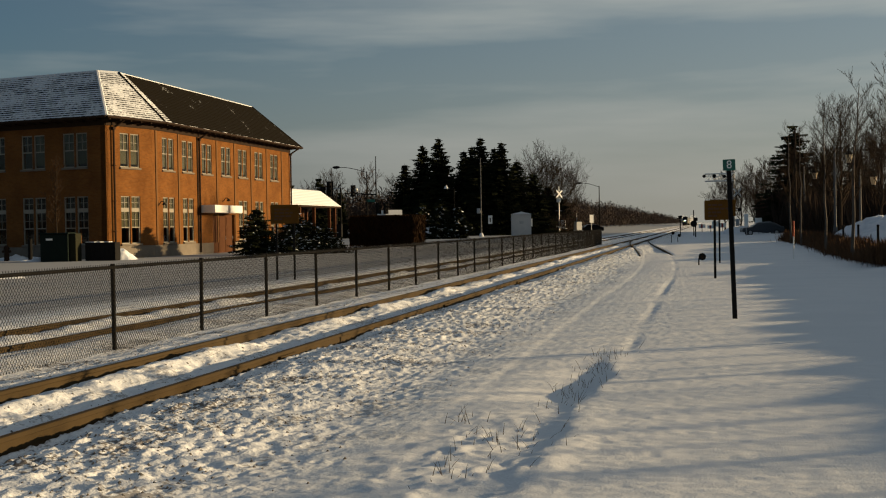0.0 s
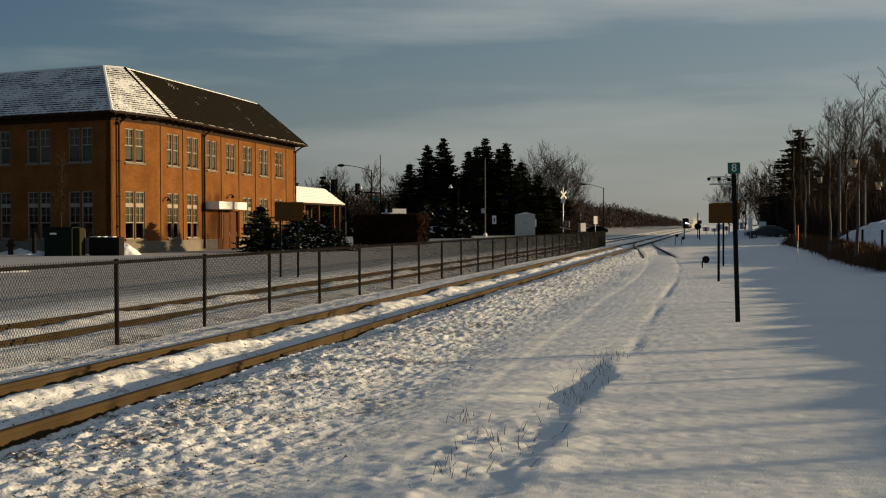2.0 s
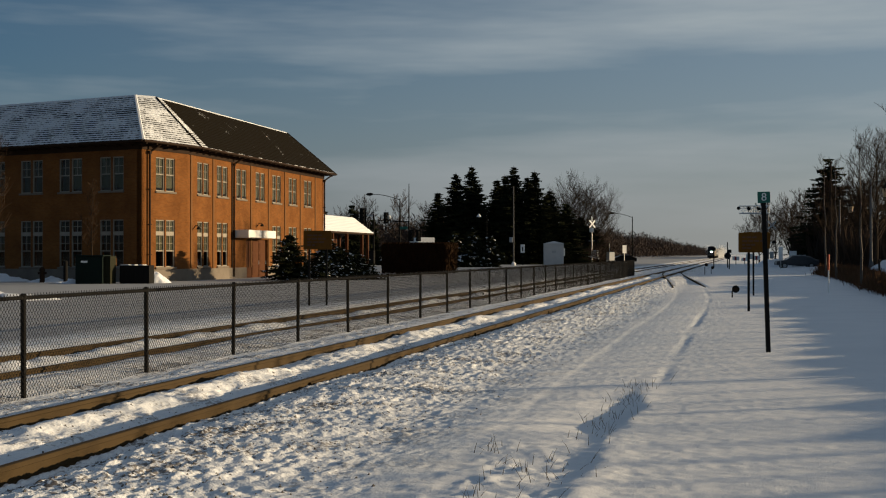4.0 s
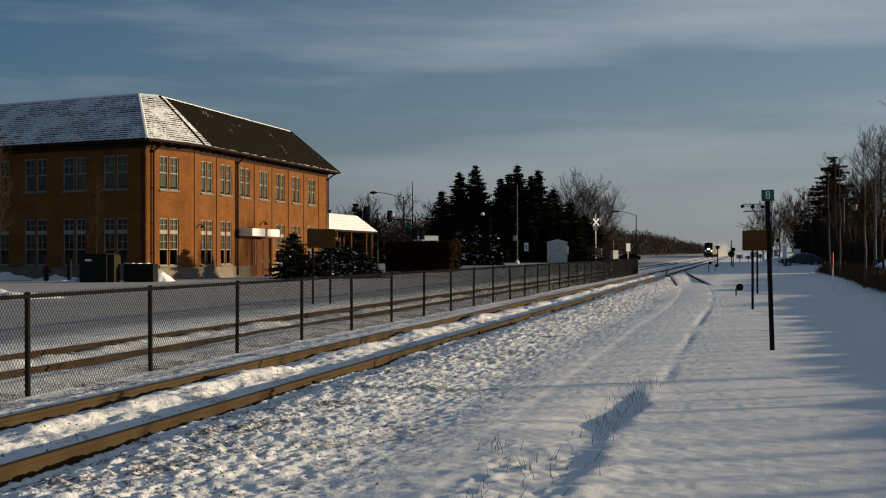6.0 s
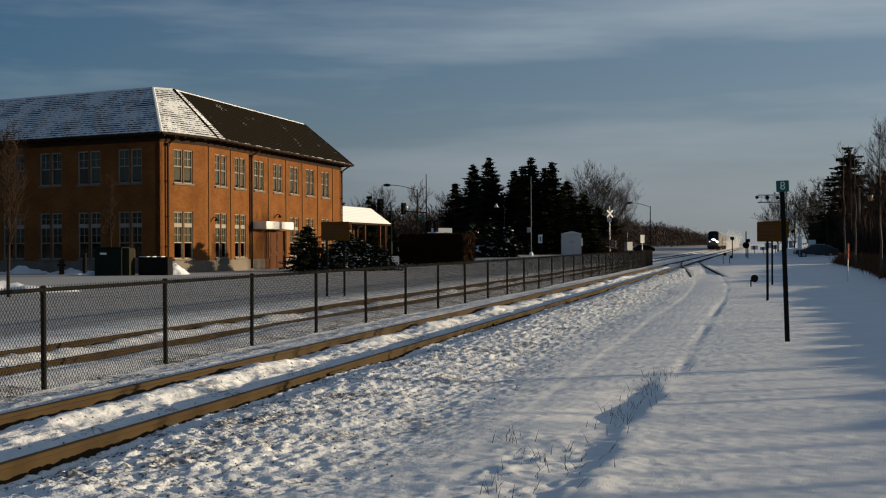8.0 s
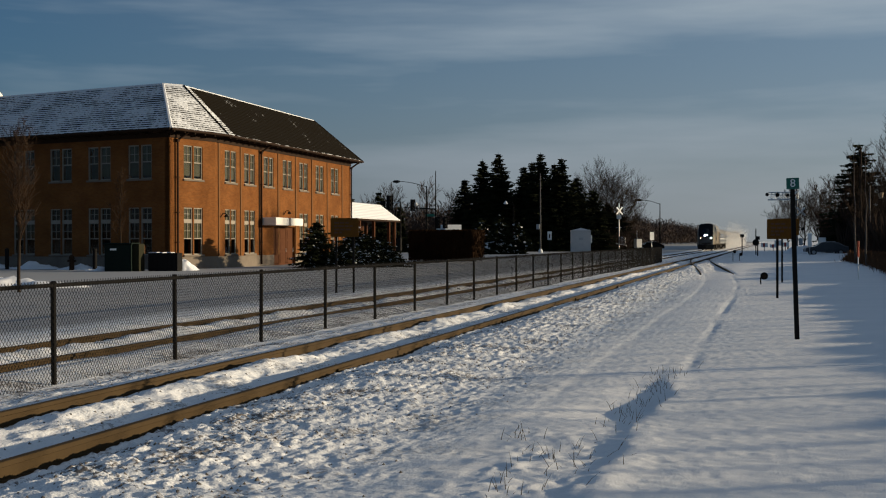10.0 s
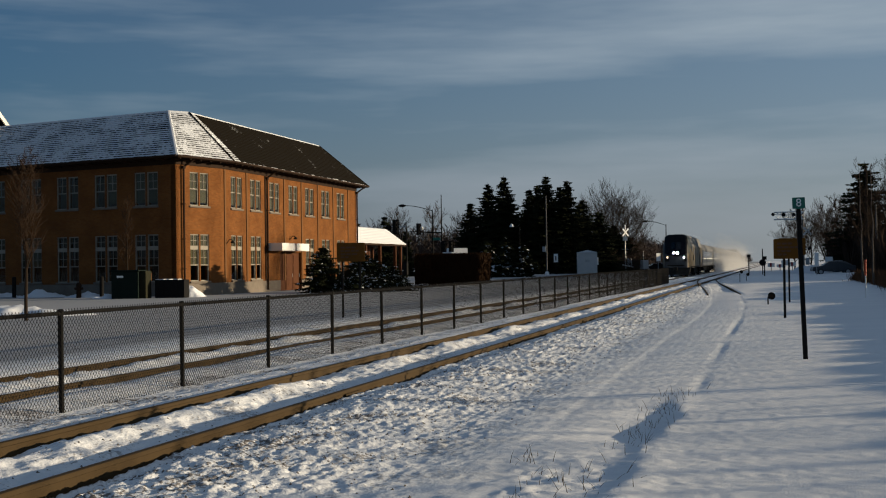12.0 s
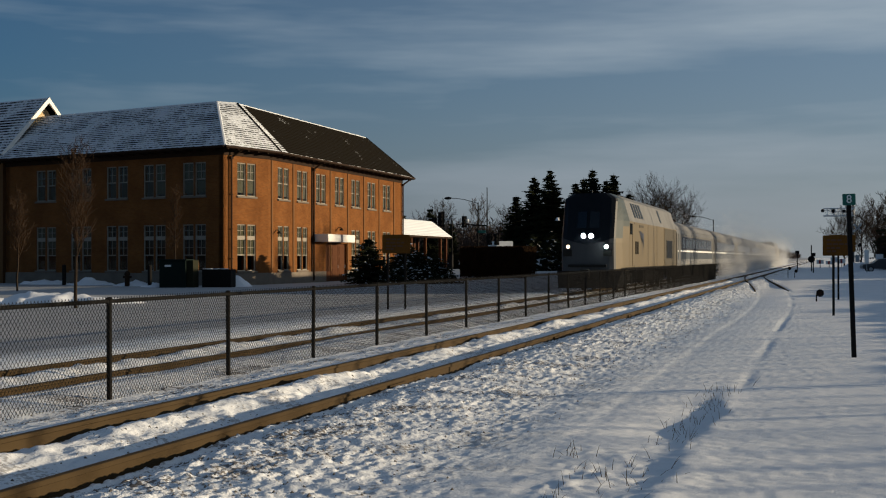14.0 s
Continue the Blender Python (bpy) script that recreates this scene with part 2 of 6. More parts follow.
TWIG = mat("bare_twigs", (0.034, 0.024, 0.017), (0.022, 0.016, 0.012), rough=0.98, spec=0.04, scale=5, fine=40)
PALE_TWIG = mat("pale_bare_twigs", (0.05, 0.032, 0.02), (0.032, 0.021, 0.014), rough=0.98, spec=0.04, scale=5, fine=40)
NEEDLE = mat("dark_spruce_needles", (0.017, 0.019, 0.009), (0.010, 0.013, 0.006), rough=0.95, spec=0.04, scale=1.0, fine=12, bump=0)
HEDGE = mat("brown_dry_hedge", (0.026, 0.0145, 0.0075), (0.018, 0.0105, 0.0055), rough=0.98, spec=0.03, scale=1.5, fine=15, bump=0)
GRASS = mat("dry_grass_straw", (0.2, 0.14, 0.085), (0.12, 0.085, 0.05), rough=0.95, scale=6, fine=40, bump=0)
STONES = mat("ballast_stone", (0.15, 0.13, 0.11), (0.09, 0.08, 0.07), rough=0.95, scale=6, fine=60, bump=0.2)
OLIVE = mat("olive_enamel", (0.02, 0.02, 0.01), (0.016, 0.016, 0.008), rough=0.8, spec=0.1, scale=3, fine=40)
GREEN_BOX = mat("dark_green_enamel", (0.008, 0.015, 0.012), (0.006, 0.011, 0.009), rough=0.8, spec=0.1, scale=3, fine=40, bump=0.04)
CAR_PAINT = mat("silver_blue_car_paint", (0.045, 0.05, 0.058), (0.038, 0.043, 0.05), rough=0.35, metal=0.2, scale=3, fine=40, bump=0.02)
RUBBER = mat("black_rubber", (0.015, 0.015, 0.015), (0.025, 0.024, 0.023), rough=0.85)
DARK_GLASS = mat("dark_glass", (0.008, 0.010, 0.013), (0.006, 0.008, 0.01), rough=0.08, bump=0, spec=0.4)
TRAIN_TEAL = mat("teal_grey_paint", (0.035, 0.045, 0.042), (0.028, 0.036, 0.034), rough=0.5, spec=0.3, scale=0.9, fine=20, bump=0.03)
# neutral silver paint with the low sun's tan mixed into the base colour
TRAIN_SUNLIT_SILVER = mat("sunlit_silver_train_paint", (0.125, 0.098, 0.056), (0.095, 0.076, 0.045), rough=0.5, metal=0.1, spec=0.25, scale=0.7, fine=20, bump=0.04)
# the same body paint for the nose, its shade put in as a darker grey
TRAIN_SHADED_NOSE = mat("shaded_nose_paint", (0.062, 0.064, 0.067), (0.045, 0.047, 0.05), rough=0.6, metal=0.1, spec=0.2, scale=0.9, fine=20, bump=0.04)
REAR_GREY = mat("grey_rear_panel", (0.075, 0.066, 0.05), (0.06, 0.053, 0.042), rough=0.7, spec=0.1)
COACH_PALE = mat("pale_grey_coach_paint", (0.1, 0.098, 0.096), (0.078, 0.077, 0.075), rough=0.5, spec=0.25, scale=0.7, fine=20, bump=0.03)
TRAIN_BLACK = mat("black_cab_paint", (0.003, 0.004, 0.006), (0.005, 0.006, 0.008), rough=0.4, spec=0.15, scale=2, fine=30, bump=0.02)
TRAIN_ROOF = mat("snow_dusted_roof", (0.16, 0.158, 0.156), (0.105, 0.105, 0.105), rough=0.7, spec=0.2, scale=1, fine=14, bump=0.1)
TRAIN_BLUE = mat("navy_blue_stripe", (0.012, 0.018, 0.036), (0.01, 0.014, 0.028), rough=0.4, bump=0.02)
COACH_BLUE = mat("dull_blue_stripe", (0.05, 0.06, 0.075), (0.04, 0.048, 0.06), rough=0.5, bump=0.02, spec=0.2)
TRAIN_RED = mat("red_stripe", (0.3, 0.03, 0.03), (0.22, 0.025, 0.025), rough=0.4, bump=0.02)
UNDERFRAME = mat("grimy_underframe", (0.013, 0.012, 0.01), (0.026, 0.025, 0.024), rough=0.95, spec=0.05, scale=1.5, fine=18)
LAMP_GLOW = mat("lit_headlight", (0.9, 0.9, 0.85), rough=0.3, bump=0, emit=(1.0, 0.95, 0.82, 200.0))
LAMP_DIM = mat("dim_amber_light", (0.9, 0.6, 0.4), rough=0.3, bump=0, emit=(1.0, 0.55, 0.3, 4.0))
LANTERN_GLASS = mat("frosted_lantern_glass", (0.5, 0.38, 0.22), (0.4, 0.3, 0.18), rough=0.4)
ORANGE_TIP = mat("orange_marker_paint", (0.6, 0.09, 0.02), (0.5, 0.07, 0.02), rough=0.6)
DUST = mat("blown_snow", (0.8, 0.79, 0.78), (0.7, 0.7, 0.7), rough=1.0, bump=0, spec=0.0)
_dn, _dl = DUST.node_tree.nodes, DUST.node_tree.links
_thin, _half = _dn.new("ShaderNodeBsdfTranslucent"), _dn.new("ShaderNodeMixShader")
_thin.inputs["Color"].default_value = (0.8, 0.79, 0.78, 1)
_dl.new(_dn["Principled BSDF"].outputs[0], _half.inputs[1])
_dl.new(_thin.outputs[0], _half.inputs[2])
_dl.new(_half.outputs[0], _dn["Material Output"].inputs["Surface"])
DRY_HEDGE = mat("dry_brown_stems", (0.11, 0.06, 0.032), (0.075, 0.042, 0.023), rough=0.98, spec=0.04, scale=1.5, fine=15, bump=0)
# paler, greyer copy of the bare wood; distance haze is put into its colour
HAZED_WOOD = mat("hazed_horizon_wood", (0.06, 0.048, 0.043), (0.045, 0.037, 0.034), rough=1.0, spec=0.0, scale=0.05, fine=0.4, bump=0)
FAR_WOOD = mat("far_bare_wood", (0.05, 0.036, 0.027), (0.032, 0.024, 0.019), rough=1.0, spec=0.02, scale=0.05, fine=0.4, bump=0)


# ---- mesh helpers ----
class MB:
    """Collects vertices and faces of one mesh."""

    def __init__(self):
        self.v, self.f = [], []

    def add(self, pts, faces, m=None):
        o = len(self.v)
        self.v += [tuple(m @ Vector(p)) for p in pts] if m else [tuple(p) for p in pts]
        self.f += [tuple(i + o for i in f) for f in faces]
        return self

    def box(self, x0, x1, y0, y1, z0, z1, m=None, bev=0.0):
        if bev:
            b = bev
            ring = lambda e, z: [(x0 + e, y0 + e, z), (x1 - e, y0 + e, z), (x1 - e, y1 - e, z), (x0 + e, y1 - e, z)]
            pts = ring(b, z0) + ring(0, z0 + b) + ring(0, z1 - b) + ring(b, z1)
            fs = [(3, 2, 1, 0), (12, 13, 14, 15)]
            for k in range(3):
                fs += [(4 * k + i, 4 * k + (i + 1) % 4, 4 * k + 4 + (i + 1) % 4, 4 * k + 4 + i) for i in range(4)]
            return self.add(pts, fs, m)
        pts = [(x0, y0, z0), (x1, y0, z0), (x1, y1, z0), (x0, y1, z0), (x0, y0, z1), (x1, y0, z1), (x1, y1, z1), (x0, y1, z1)]
        return self.add(pts, [(3, 2, 1, 0), (4, 5, 6, 7), (0, 1, 5, 4), (1, 2, 6, 5), (2, 3, 7, 6), (3, 0, 4, 7)], m)

    def tube(self, p, q, r0, r1=None, n=6, caps=True):
        p, q = Vector(p), Vector(q)
        r1 = r0 if r1 is None else r1
        d = (q - p).normalized()
        a = d.cross(Vector((0, 0, 1)) if abs(d.z) < 0.9 else Vector((1, 0, 0))).normalized()
        b = d.cross(a)
        pts = []
        for c, r in ((p, r0), (q, r1)):
            pts += [c + (a * math.cos(2 * math.pi * i / n) + b * math.sin(2 * math.pi * i / n)) * r for i in range(n)]
        fs = [(i, (i + 1) % n, n + (i + 1) % n, n + i) for i in range(n)]
        if caps:
            fs += [tuple(range(n - 1, -1, -1)), tuple(range(n, 2 * n))]
        return self.add(pts, fs)

    def lathe(self, profile, n=12, m=None, axis="z"):
        """profile: (radius, height) pairs, turned round the axis."""
        pts, fs = [], []
        for r, h in profile:
            for i in range(n):
                c, s = r * math.cos(2 * math.pi * i / n), r * math.sin(2 * math.pi * i / n)
                pts.append((c, s, h) if axis == "z" else (c, h, s) if axis == "y" else (h, c, s))
        for k in range(len(profile) - 1):
            fs += [(k * n + i, k * n + (i + 1) % n, (k + 1) * n + (i + 1) % n, (k + 1) * n + i) for i in range(n)]
        fs += [tuple(range(n - 1, -1, -1)), tuple(range((len(profile) - 1) * n, len(profile) * n))]
        return self.add(pts, fs, m)

    def loft(self, rings, closed=True, caps=True):
        o, n = [], len(rings[0])
        pts = [p for r in rings for p in r]
        for k in range(len(rings) - 1):
            o += [(k * n + i, k * n + (i + 1) % n, (k + 1) * n + (i + 1) % n, (k + 1) * n + i) for i in range(n if closed else n - 1)]
        if caps:
            o += [tuple(range(n - 1, -1, -1)), tuple(range((len(rings) - 1) * n, len(rings) * n))]
        return self.add(pts, o)

    def mesh(self, name, material, smooth=False):
        me = bpy.data.meshes.new(name)
        me.from_pydata(self.v, [], self.f)
        me.materials.append(material)
        if smooth:
            me.shade_smooth()
        me.update()
        return me


class Twigs:
    """Collects thin three-sided stems and makes them one mesh at once."""

    def __init__(self):
        self.s = []

    def stem(self, p, q, r0, r1):
        self.s.append((p.x, p.y, p.z, q.x, q.y, q.z, r0, r1))

    def mesh(self, name, material, smooth=False):
        a = np.array(self.s)
        p, q = a[:, :3], a[:, 3:6]
        d = q - p
        d /= np.linalg.norm(d, axis=1)[:, None] + 1e-9
        ref = np.where(np.abs(d[:, 2:3]) < 0.9, np.array([[0, 0, 1.0]]), np.array([[1.0, 0, 0]]))
        u = np.cross(d, ref)
        u /= np.linalg.norm(u, axis=1)[:, None]
        w = np.cross(d, u)
        vs = []
        for c, r in ((p, a[:, 6:7]), (q, a[:, 7:8])):
            for k in range(3):
                vs.append(c + (u * math.cos(2.094 * k) + w * math.sin(2.094 * k)) * r)
        v = np.stack(vs, 1)
        f = (np.arange(len(a)) * 6)[:, None, None] + np.array([[0, 1, 4, 3], [1, 2, 5, 4], [2, 0, 3, 5]])[None]
        f = f.reshape(-1, 4).astype(np.int32)
        me = bpy.data.meshes.new(name)
        me.vertices.add(len(a) * 6)
        me.vertices.foreach_set("co", v.astype(np.float32).ravel())
        me.loops.add(f.size)
        me.loops.foreach_set("vertex_index", f.ravel())
        me.polygons.add(len(f))
        me.polygons.foreach_set("loop_start", np.arange(0, f.size, 4, dtype=np.int32))
        me.materials.append(material)
        me.update(calc_edges=True)
        return me


def part(name, mb, material, parent, label="", smooth=False, m=None):
    """One mesh object under a thing or a part."""
    ob = new(name, mb if isinstance(mb, bpy.types.Mesh) else mb.mesh(name, material, smooth))
    ob.parent = parent
    if m:
        ob.matrix_basis = m
    return tagged(ob, label)


def thing(name, label, category, at=(0, 0, 0), turn=0.0, group="", kind=""):
    """An Empty at the base of a thing, to carry its parts."""
    ob = new(name)
    ob.matrix_basis = pose(*at, 0, 0, turn)
    ob.empty_display_size = 0.2
    return tagged(ob, label, category, group, kind)


def solo(name, mb, material, label, category, m=None, smooth=False, group="", kind=""):
    ob = new(name, mb.mesh(name, material, smooth))
    if m:
        ob.matrix_basis = m
    return tagged(ob, label, category, group, kind)


def vnoise(x, y, seed=0):
    """Smooth value noise, 0 to 1, over arrays."""
    xi, yi = np.floor(x).astype(np.int64), np.floor(y).astype(np.int64)
    fx, fy = x - xi, y - yi
    fx, fy = fx * fx * (3 - 2 * fx), fy * fy * (3 - 2 * fy)

    def h(a, b):
        k = (a * 374761393 + b * 668265263 + seed * 1274126177) & 0x7fffffff
        k = ((k ^ (k >> 13)) * 1103515245) & 0x7fffffff
        return ((k ^ (k >> 16)) & 0xffff) / 65535.0
    return (h(xi, yi) * (1 - fx) + h(xi + 1, yi) * fx) * (1 - fy) + (h(xi, yi + 1) * (1 - fx) + h(xi + 1, yi + 1) * fx) * fy


# ---- plan ----
NEAR_RAILS, FAR_RAILS = (-5.155, -6.66), (-9.18, -10.685)
FAR_TRACK = -9.93
FENCE_X, FENCE_TOP, FENCE_END = -7.9, 1.05, 94.6


def siding(y):
    """Centre line of the siding that leaves the near track."""
    s = np.clip((np.asarray(y, float) - 35) / 85, 0, 1)
    return -1.5 - 4.4 * s * s * (3 - 2 * s)


def bump1(x, c, w):
    return np.exp(-((x - c) / w) ** 2)


def ground_z(x, y):
    """Height of the snow."""
    x, y = np.asarray(x, float), np.asarray(y, float)
    near = 1 / (1 + (np.hypot(x, y) / 140) ** 4)
    z = 0.05 * (vnoise(x * 0.12, y * 0.12, 1) - 0.5) + 0.02 * (vnoise(x * 0.7, y * 0.5, 2) - 0.5)
    z = z * near - 0.01
    bal = np.clip((x + 5.3) / 0.3, 0, 1) * np.clip((-2.2 - x) / 1.3, 0, 1)       # ballast shoulder
    clod = np.clip(vnoise(x * 8, y * 4.5, 3) - 0.5, 0, 1) * 0.55 + np.clip(vnoise(x * 18, y * 11, 4) - 0.35, 0, 1) * 0.85 + vnoise(x * 33, y * 24, 20) * 0.5 + vnoise(x * 2.4, y * 1.4, 5) * 0.5
    z = z + bal * 0.046 * (clod - 0.6)
    z = z - 0.06 * bump1(x, -2.85, 0.9) * near - 0.02 * np.clip((-4.3 - x) / 0.5, 0, 1) * bal
    z = z + 0.02 * np.clip(x + 1.0, 0, 4) * near
    for a, b in (NEAR_RAILS, FAR_RAILS):
        inside = np.clip((0.82 - np.abs(x - (a + b) / 2)) / 0.1, 0, 1)
        w = vnoise(x * 2.2, y * 1.1, 6) * 0.55 + vnoise(x * 6, y * 4, 7) * 0.35 + vnoise(x * 14, y * 9, 14) * 0.28
        heap = 0.12 * bump1(x, b + 0.42, 0.26) * (vnoise(x * 0.8, y * 0.55, 15) - 0.05)
        z = z + inside * (-0.135 + 0.12 * (w - 0.45) + heap)
        for r in (a, b):
            g = np.clip((0.085 - np.abs(x - r)) / 0.03, 0, 1)
            z = np.where(g > 0, np.minimum(z, -0.10 - 0.03 * g), z)
        z = z - (0.07 if a < -8 else 0.03) * bump1(x, b - 0.3, 0.35)
        if a < -8:
            z = z - (0.05 + 0.07 * vnoise(x, y * 0.7, 22)) * bump1(x, a + 0.22, 0.25)
    z = z - 0.10 * bump1(x, -4.98, 0.27) * (0.5 + 0.7 * vnoise(x * 0, y * 0.6, 16))
    z = z - 0.11 * bump1(x, -7.8, 0.6) + 0.03 * bump1(x, -7.9, 0.35) * (vnoise(x * 3, y * 3, 8))
    z = z + 0.04 * bump1(x, -7.3, 0.35) * (vnoise(x * 11, y * 8, 17) * 0.6 + vnoise(x * 22, y * 18, 23) * 0.4 - 0.4)
    # the siding under the snow: a step along one rail, a broken groove along the other
    c = siding(y)
    fade = near * np.clip((y - 6) / 6, 0, 1)
    z = z + 0.016 * fade * bump1(x, c - 0.95, 0.45) / (1 + np.exp(np.clip((x - (c - 0.68)) / 0.03, -40, 40)))
    z = z + 0.005 * fade * bump1(x, c - 0.66, 0.06)
    groove = np.clip(vnoise(x * 0.2, y * 0.45, 9) * 1.7 - 0.4, 0.15, 1) * np.clip((y - 13.5) / 1.5, 0, 1)
    z = z - 0.016 * near * groove * bump1(x, c + 0.58, 0.08)
    for s in (-0.75, 0.75):
        z = z - 0.045 * bump1(x, c + s + 0.02, 0.11) * np.clip((y - 54) / 12, 0, 1) * np.clip((150 - y) / 20, 0, 1)
    # wind-scoured hollow and its lip
    lip = -1.06 + 0.10 * (vnoise(y * 0.9, x * 0 + 3.0, 10) - 0.5) + 0.05 * (vnoise(y * 3.1, x * 0, 18) - 0.5)
    along = np.clip((y - 4.5) / 2.0, 0, 1) * np.clip((15.2 - y) / 2.2, 0, 1)
    wall = 1 / (1 + np.exp(np.clip((x - lip) / 0.075, -40, 40)))
    deep = 0.12 + 0.88 * np.clip(bump1(y, 11.5, 1.2) + 0.38 * bump1(y, 8.8, 0.6) + 0.25 * bump1(y, 6.9, 0.4), 0, 1)
    reach = 0.36 + 0.25 * bump1(y, 11.0, 1.2) + 0.5 * bump1(y, 8.7, 0.7)
    z = z - 0.088 * along * deep * wall * np.exp(-((x - lip + 0.12) / reach) ** 2)
    z = z + 0.02 * along * bump1(x, lip + 0.07, 0.14) * (0.2 + vnoise(x * 0.5, y * 1.6, 19))
    rough = np.clip(vnoise(x * 6, y * 5, 13) - 0.5, 0, 1) + 0.6 * np.clip(vnoise(x * 14, y * 12, 21) - 0.5, 0, 1)
    z = z + 0.045 * along * np.clip((10.5 - y) / 2, 0, 1) * bump1(x, -1.55, 0.5) * rough
    z = z + 0.25 * np.clip((x - 4.2) / 3, 0, 1) * near
    z = z + (0.007 * vnoise(x * 14, y * 14, 11) + 0.006 * vnoise(x * 30, y * 30, 12)) * (np.hypot(x, y) < 40)
    return z




def grid_mesh(name, xs, ys, zf, material):
    X, Y = np.meshgrid(xs, ys)
    Z = zf(X, Y)
    nx, ny = len(xs), len(ys)
    i = (np.arange(ny - 1)[:, None] * nx + np.arange(nx - 1)[None, :]).ravel()
    quads = np.stack([i, i + 1, i + nx + 1, i + nx], 1)
    me = bpy.data.meshes.new(name)
    me.vertices.add(nx * ny)
    me.vertices.foreach_set("co", np.stack([X, Y, Z], 2).astype(np.float32).ravel())
    me.loops.add(quads.size)
    me.loops.foreach_set("vertex_index", quads.astype(np.int32).ravel())
    me.polygons.add(len(quads))
    me.polygons.foreach_set("loop_start", np.arange(0, quads.size, 4, dtype=np.int32))
    me.polygons.foreach_set("use_smooth", np.ones(len(quads), dtype=bool))
    me.materials.append(material)
    me.update(calc_edges=True)
    me.validate()
    return me


def spread(stops):
    """Coordinates from (start, step) stops; the last stop ends the run."""
    out = []
    for (a, s), (b, s2) in zip(stops, stops[1:]):
        v = a
        while v < b - 1e-6:
            out.append(v)
            u = (v - a) / (b - a)
            v += s * (s2 / s) ** u
    return np.array(out + [stops[-1][0]])


GX = spread([(-2600, 300), (-300, 30), (-60, 2.5), (-14, 0.5), (-11.2, 0.07), (-8.6, 0.06), (-6.9, 0.03), (-5.3, 0.022), (-2.6, 0.026), (-0.6, 0.03), (1.2, 0.06), (7, 0.4), (40, 8), (300, 60), (2600, 300)])
GY = spread([(-400, 60), (-8, 2), (4, 0.2), (7, 0.026), (13, 0.05), (30, 0.16), (80, 0.6), (200, 4), (600, 40), (3500, 300)])
SNOW_Z = ground_z(*np.meshgrid(GX, GY))


def gz(x, y):
    """Height of the snow at one place, from the built sheet."""
    i, j = int(np.searchsorted(GX, x)) - 1, int(np.searchsorted(GY, y)) - 1
    u, v = (x - GX[i]) / (GX[i + 1] - GX[i]), (y - GY[j]) / (GY[j + 1] - GY[j])
    return float((SNOW_Z[j, i] * (1 - u) + SNOW_Z[j, i + 1] * u) * (1 - v) + (SNOW_Z[j + 1, i] * (1 - u) + SNOW_Z[j + 1, i + 1] * u) * v)


tagged(new("ground", grid_mesh("ground", GX, GY, ground_z, GROUND_SNOW)), "snow-covered ground with ballast lumps and long tree shadows", "ground", kind="structure")


# ---- tracks ----
RAIL_PROFILE = [(-0.07, -0.17), (0.07, -0.17), (0.07, -0.155), (0.012, -0.135), (0.012, -0.045), (0.036, -0.036), (0.036, -0.006), (0.03, 0.0), (-0.03, 0.0), (-0.036, -0.006), (-0.036, -0.036), (-0.012, -0.045), (-0.012, -0.135), (-0.07, -0.155)]


def rail_part(parent, xf, ys, lift=0.0):
    mb = MB()
    mb.loft([[(float(xf(y)) + px, y, pz + lift) for px, pz in RAIL_PROFILE] for y in ys])
    ob = part("rail", mb, RAIL, parent)
    ob.data.materials.append(RAIL_TOP)
    for p in ob.data.polygons:
        if p.normal.z > 0.9 and p.center.z > lift - 0.01:
            p.material_index = 1
    return ob


LONG_YS = [-30, 0, 10, 20, 40, 80, 160, 320, 640, 1000]
near_track = thing("railway_track", "rusty rails half buried in lumpy snow beside the fence", "railway track", kind="structure")
for rx in NEAR_RAILS:
    rail_part(near_track, lambda y, r=rx: r, LONG_YS)
far_track = thing("railway_track", "rusty rails in packed snow behind the fence", "railway track", kind="structure")
for rx in FAR_RAILS:
    rail_part(far_track, lambda y, r=rx: r, LONG_YS)
side_track = thing("railway_siding", "snow-buried siding rails curving into the main track", "railway track", kind="structure")
for off in (-0.75, 0.75):
    rail_part(side_track, lambda y, o=off: siding(y) + o, [58 + 2.5 * k for k in range(24)], lift=-0.004)
# joint bars on the near rail
for jy in (14.4, 24.0, 33.6, 43.2):
    mb = MB().box(-5.13, -5.105, jy - 0.3, jy + 0.3, -0.13, -0.05, bev=0.006)
    for k in range(4):
        mb.tube((-5.105, jy - 0.22 + 0.147 * k, -0.09), (-5.085, jy - 0.22 + 0.147 * k, -0.09), 0.016, n=6)
    part("joint_bar", mb, RAIL, near_track)

# ---- fence between the tracks ----
SPACING = 2.942
POST_YS = [12.27 + SPACING * k for k in range(-5, 29)]
fence = thing("chain_link_fence", "black chain-link fence standing in snow between the tracks", "fence", (FENCE_X, 0, 0))
post_mb = MB().tube((0, 0, -0.4), (0, 0, FENCE_TOP - 0.02), 0.032, n=8)
post_mb.lathe([(0.042, FENCE_TOP - 0.03), (0.042, FENCE_TOP + 0.01), (0.02, FENCE_TOP + 0.03)], n=8)
post_me = post_mb.mesh("post", BLACK_STEEL)
rail_me = MB().tube((0, 0, FENCE_TOP - 0.02), (0, SPACING, FENCE_TOP - 0.02), 0.024, n=8).mesh("top_rail", BLACK_STEEL)
wire_mb = MB()
W0, W1, PITCH = -0.12, FENCE_TOP + 0.03, 0.06
HW, SLOPE = W1 - W0, 1.25
